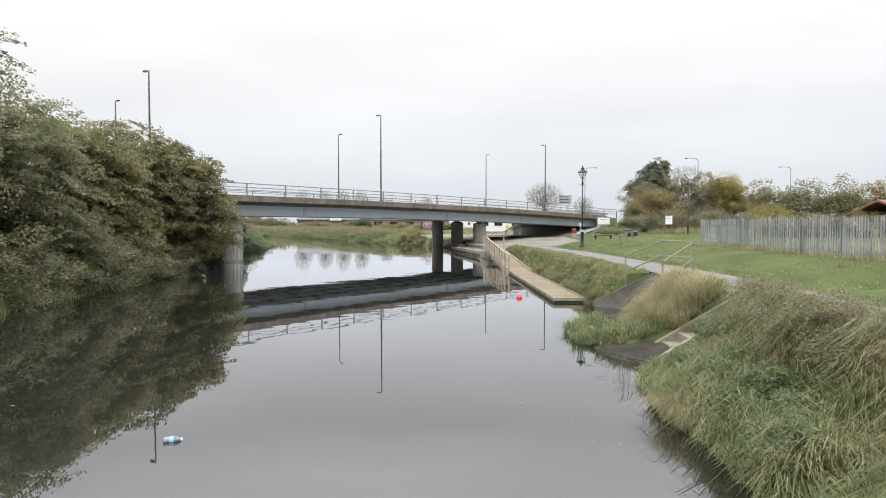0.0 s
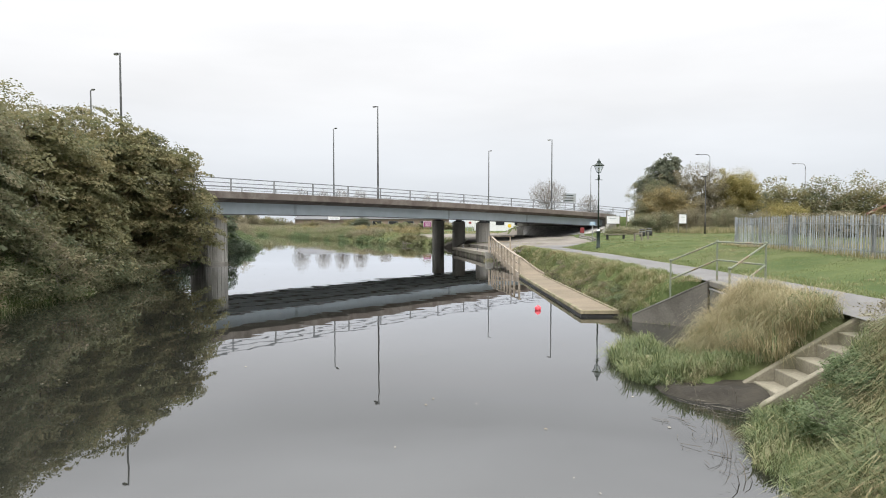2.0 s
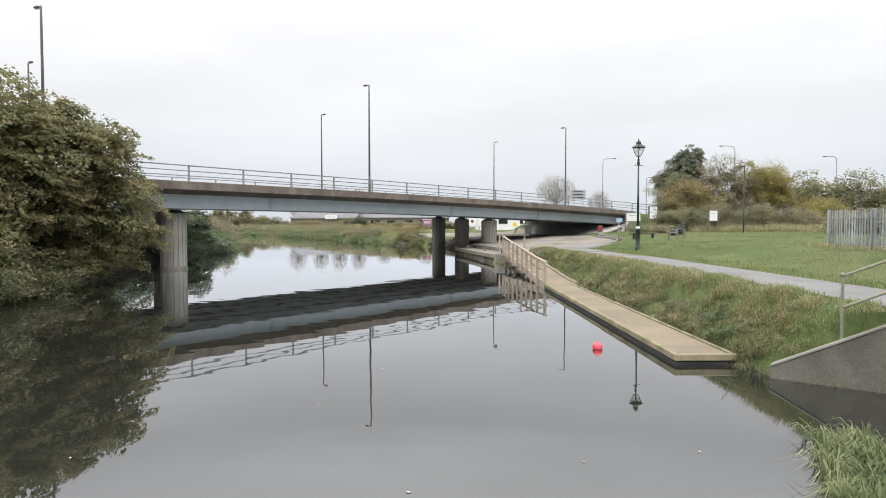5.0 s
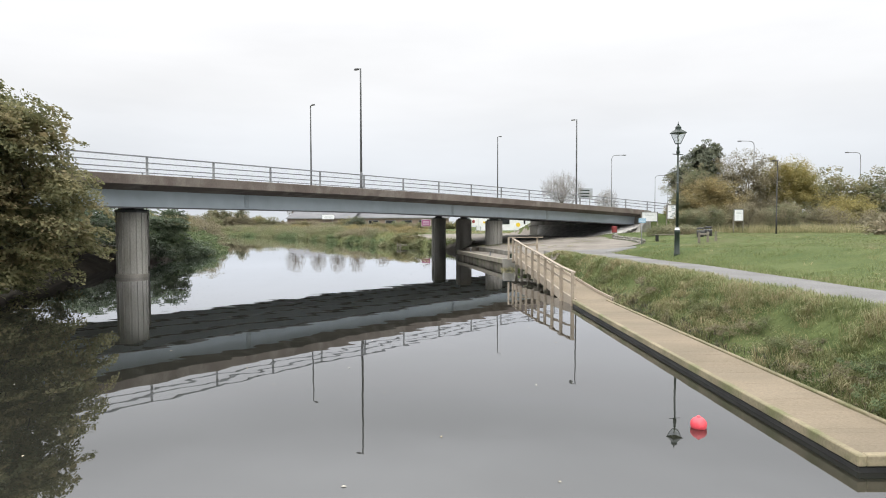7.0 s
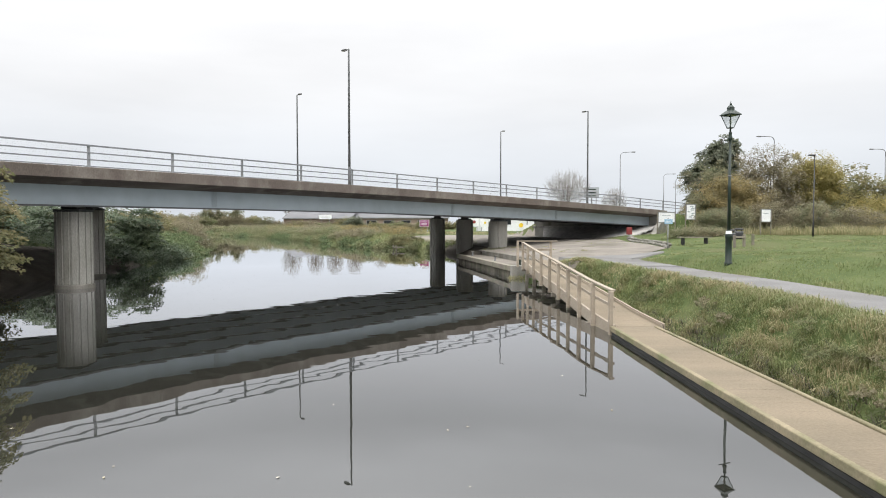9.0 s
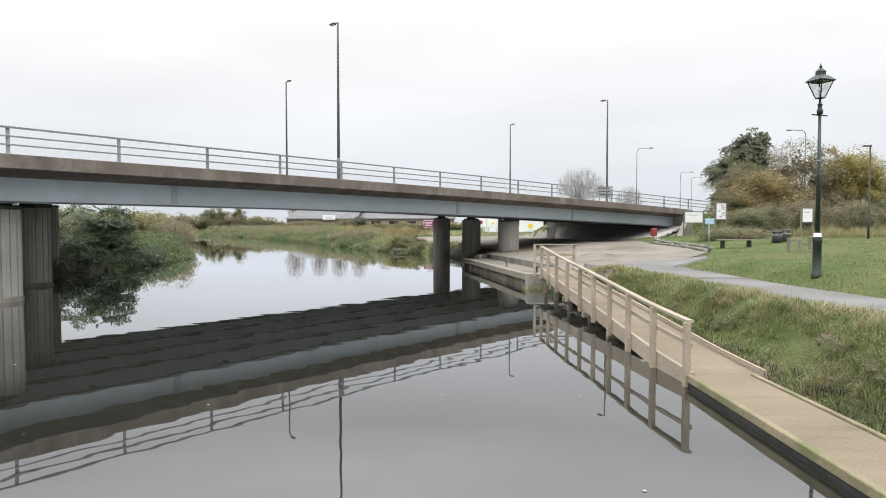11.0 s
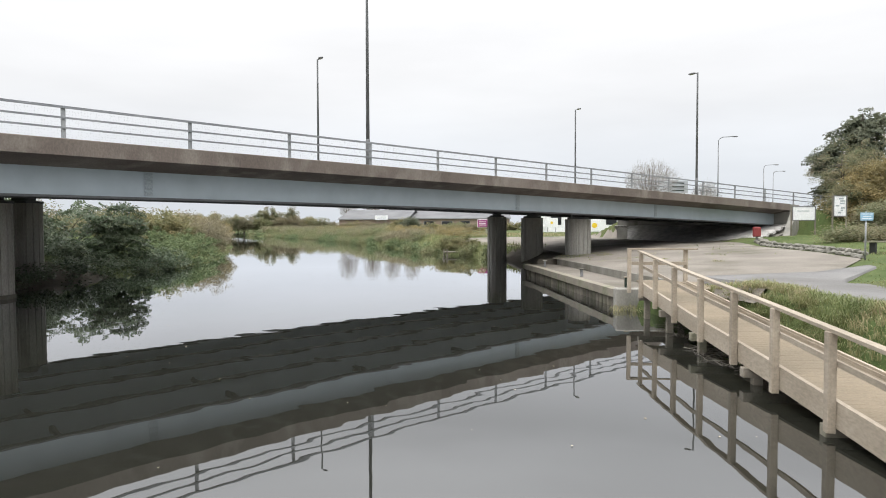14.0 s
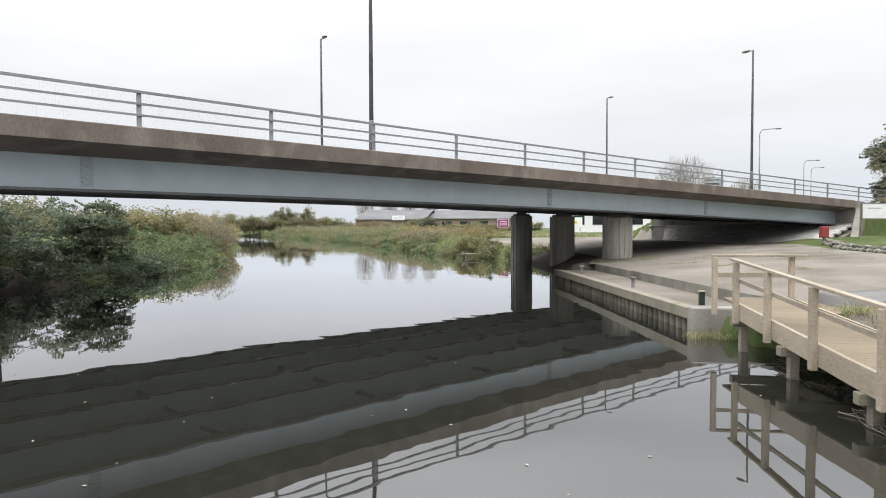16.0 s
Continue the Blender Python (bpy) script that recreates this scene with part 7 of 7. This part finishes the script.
tussocks("lawn_tufts", "coarse dark green tufts in the lawn", "grass", rng, scatter(rng, 900, (8.8, 22, 9, 62), lambda x, y: lawn_ok(x, y) and noise.noise((x * 0.55, y * 0.4, 3.7)) > 0.05), 16, 0.16, (0.10, 0.24), 0.012, G_BANK, 1.5, near=False)
blades("lawn_grass", "short tufty green lawn grass", "grass", rng, scatter(rng, 60000, (7.6, 15.5, 8, 46), lawn_ok, 0.7), (0.03, 0.11), 0.010, G_LAWN, 1.1)
blades("lawn_grass", "short tufty green lawn grass further off", "grass", rng, scatter(rng, 48000, (8, 34, 38, 76), lawn_ok, 0.7), (0.04, 0.12), 0.02, G_LAWN, 1.1)
blades("dry_grass", "tall pale dry grass at the lawn's far edge", "grass", rng, scatter(rng, 7000, (22, 56, 66, 80), lambda x, y: y > 72.5 - (x - 20) * 0.15 + 2.5 * noise.noise((x * 0.3, 0, 2)), 0.6), (0.2, 0.55), 0.02, G_STRAW, 1.0)
tussocks("dry_grass", "tall straw-coloured grass bank behind the lawn", "grass", rng, scatter(rng, 620, (24, 46, 60, 74), lambda x, y: y > 69 - (x - 26) * 0.45 + 3 * noise.noise((x * 0.25, 0, 5)) and y < 74 - (x - 30) * 0.1), 22, 0.5, (0.4, 1.25), 0.026, G_STRAW, 0.9, near=False)
blades("dry_grass", "dry grass along the fence foot", "grass", rng, scatter(rng, 5000, (12.8, 15.2, 13, 36), lambda x, y: abs(x - (13.2 + (y - 13.5) * 0.06)) < 0.5), (0.12, 0.36), 0.013, G_DRY, 0.9)
blades("dry_grass", "tall dry grass behind the fence", "grass", rng, scatter(rng, 5000, (15.5, 24, 14, 32)), (0.2, 0.6), 0.02, G_DRY, 0.6)
blades("verge_grass", "weeds along the quay and round the bridge pier", "grass", rng, np.concatenate([scatter(rng, 1300, (2.6, 5.6, 66.5, 69.5), lambda x, y: noise.noise((x, y, 3)) > -0.2), scatter(rng, 700, (4.0, 8.5, 58, 66), lambda x, y: noise.noise((x * 0.9, y * 0.9, 8)) > 0.3), scatter(rng, 500, (9, 14, 60, 72), lambda x, y: noise.noise((x * 0.9, y * 0.9, 8)) > 0.33)]), (0.04, 0.15), 0.014, G_BANK, 1.3, lift=0.03)
blades("reeds", "long grass hanging at the quay's end", "reeds", rng, scatter(rng, 230, (3.0, 4.2, 51.7, 52.25)), (0.2, 0.5), 0.012, G_STRAW, 1.5, heights=np.full(230, 0.05))
blades("reeds", "pale grass along the far waterline", "reeds", rng, scatter(rng, 1100, (-16.2, -13.4, 14, 40), lambda x, y: -0.2 < left_shore(y) - x < 0.6), (0.2, 0.5), 0.014, G_STRAW, 1.3)
blades("bank_grass", "long grass on the banks beyond the bridge", "grass", rng, np.concatenate([scatter(rng, 9000, (-33, -21, 70, 100), lambda x, y: 0 < left_shore(y) - x < 4), scatter(rng, 6000, (-32, 6, 82, 128), lambda x, y: 0 < x - right_shore(y) < 4)]), (0.25, 0.7), 0.03, G_BANK, 1.0)
blades("dry_grass", "straw-coloured rough grass behind the bank beyond the bridge", "grass", rng, scatter(rng, 16000, (-50, 14, 84, 190), lambda x, y: 2.5 < x - right_shore(y) < 22 and y > 103), (0.2, 0.5), 0.05, G_STRAW, 0.9)
for k, (x, y, r, m) in enumerate(((5.6, 27.5, 0.5, L_BANK), (5.5, 24.4, 0.6, L_NETTLE), (5.8, 31.0, 0.5, L_BANK), (5.7, 35.0, 0.5, L_SCRUB), (5.5, 25.8, 0.5, L_SCRUB), (5.6, 29.2, 0.5, L_SCRUB), (5.7, 39.5, 0.5, L_BANK), (5.5, 22.9, 0.5, L_BANK))):
    shrub("bank_weeds", "low leafy weed patch on the bank behind the pontoon", "weeds", 160 + k, [(x + dx, y + dy, ground_z(x + dx, y + dy) + 0.07, r * 0.8, r * 1.1, 0.13) for dx, dy in ((0, 0), (0.35, 0.7), (0.2, -0.6))], 70, 60, 0.035, m, stems=3, clump_r=(0.05, 0.13), group="weeds behind the pontoon")


def mud_bank():
    """Wet mud at the foot of the steps, falling off into the water."""
    xs, ys = np.arange(3.5, 5.05, 0.07), np.arange(12.9, 15.0, 0.07)
    ob = grid_mesh("mud", xs, ys, lambda x, y: 0.06 + 0.07 * (x - 4.2) - 0.45 * max(0.0, 14.3 - 0.5 * (x - 3.6) - 0.12 - y) - 0.5 * max(0.0, 3.75 - x) + 0.035 * noise.noise((x * 4, y * 4, 1)), MUD)
    return tagged(ob, "wet dark mud at the foot of the steps", "mud", kind="structure")


mud_bank()


def floating_bits():
    """Dead leaves and scraps that drift on the river."""
    r = np.random.default_rng(5)
    n = 420
    x, y = r.uniform(-14, 3, n), 66 - 58 * r.random(n) ** 1.7
    s = r.uniform(0.008, 0.034, n)
    a = r.uniform(0, math.tau, n)
    v = np.empty((n, 4, 3))
    for k in range(4):
        q = a + k * math.pi / 2
        q2 = s * (1.0 if k % 2 == 0 else 0.5)
        v[:, k] = np.column_stack([x + np.cos(q) * q2, y + np.sin(q) * q2, np.array([water_z(b) for b in y]) + 0.006 + 0.004 * (k % 2)])
    ob = fast("floating_leaves", v.reshape(-1, 3), np.arange(n * 4).reshape(n, 4), L_FLOAT)
    tagged(ob, "scattered pale dead leaves floating on the water", "leaves", kind="stuff")


L_FLOAT = leaf_mat("pale_dead_leaves", [(0.25, 0.2, 0.1), (0.4, 0.35, 0.25), (0.55, 0.52, 0.45)], light=0.0)
floating_bits()


def drifted_litter(name, label, seed, n, cx, cy, rx, ry, heading, material, length=(0.08, 0.5), thick=0.004):
    """Broken stems and twigs that have drifted together on the water."""
    r = np.random.default_rng(seed)
    v, f = [], []
    for k in range(n):
        a, q = r.uniform(0, math.tau), math.sqrt(r.random())
        x, y = cx + math.cos(a) * q * rx, cy + math.sin(a) * q * ry
        th, ln = radians(heading) + r.normal() * 0.7, r.uniform(*length) * 0.5
        dx, dy, w = math.cos(th) * ln, math.sin(th) * ln, thick * r.uniform(0.6, 1.5)
        z0, z1 = water_z(y) + 0.004 + 0.02 * r.random(), water_z(y) + 0.004 + 0.03 * r.random()
        i = len(v)
        for sx, z in ((-1, z0), (1, z1)):
            v += [(x + sx * dx - dy / ln * w, y + sx * dy + dx / ln * w, z), (x + sx * dx + dy / ln * w, y + sx * dy - dx / ln * w, z), (x + sx * dx, y + sx * dy, z + 1.6 * w)]
        f += [(i, i + 1, i + 4, i + 3), (i + 1, i + 2, i + 5, i + 4), (i + 2, i, i + 3, i + 5)]
    return tagged(fast(name, v, f, material), label, "litter", kind="stuff")


drifted_litter("reed_litter", "broken brown reed stems drifted against the mud", 61, 26, 3.95, 13.3, 0.5, 0.6, -50, TWIG, (0.06, 0.32), 0.0022)
drifted_litter("reed_litter", "dark twigs and stems drifted under the bank", 62, 22, 3.15, 11.8, 0.3, 1.3, -70, BARK, (0.06, 0.3), 0.0022)
drifted_litter("reed_litter", "dead stems and twigs drifted under the boardwalk", 63, 150, 4.2, 45.4, 0.7, 1.2, 70, TWIG, (0.1, 0.6), 0.006)
drifted_litter("reed_litter", "scattered dead stems caught between the boardwalk posts", 64, 120, 4.3, 48.4, 0.7, 1.6, 70, BARK, (0.1, 0.6), 0.006)
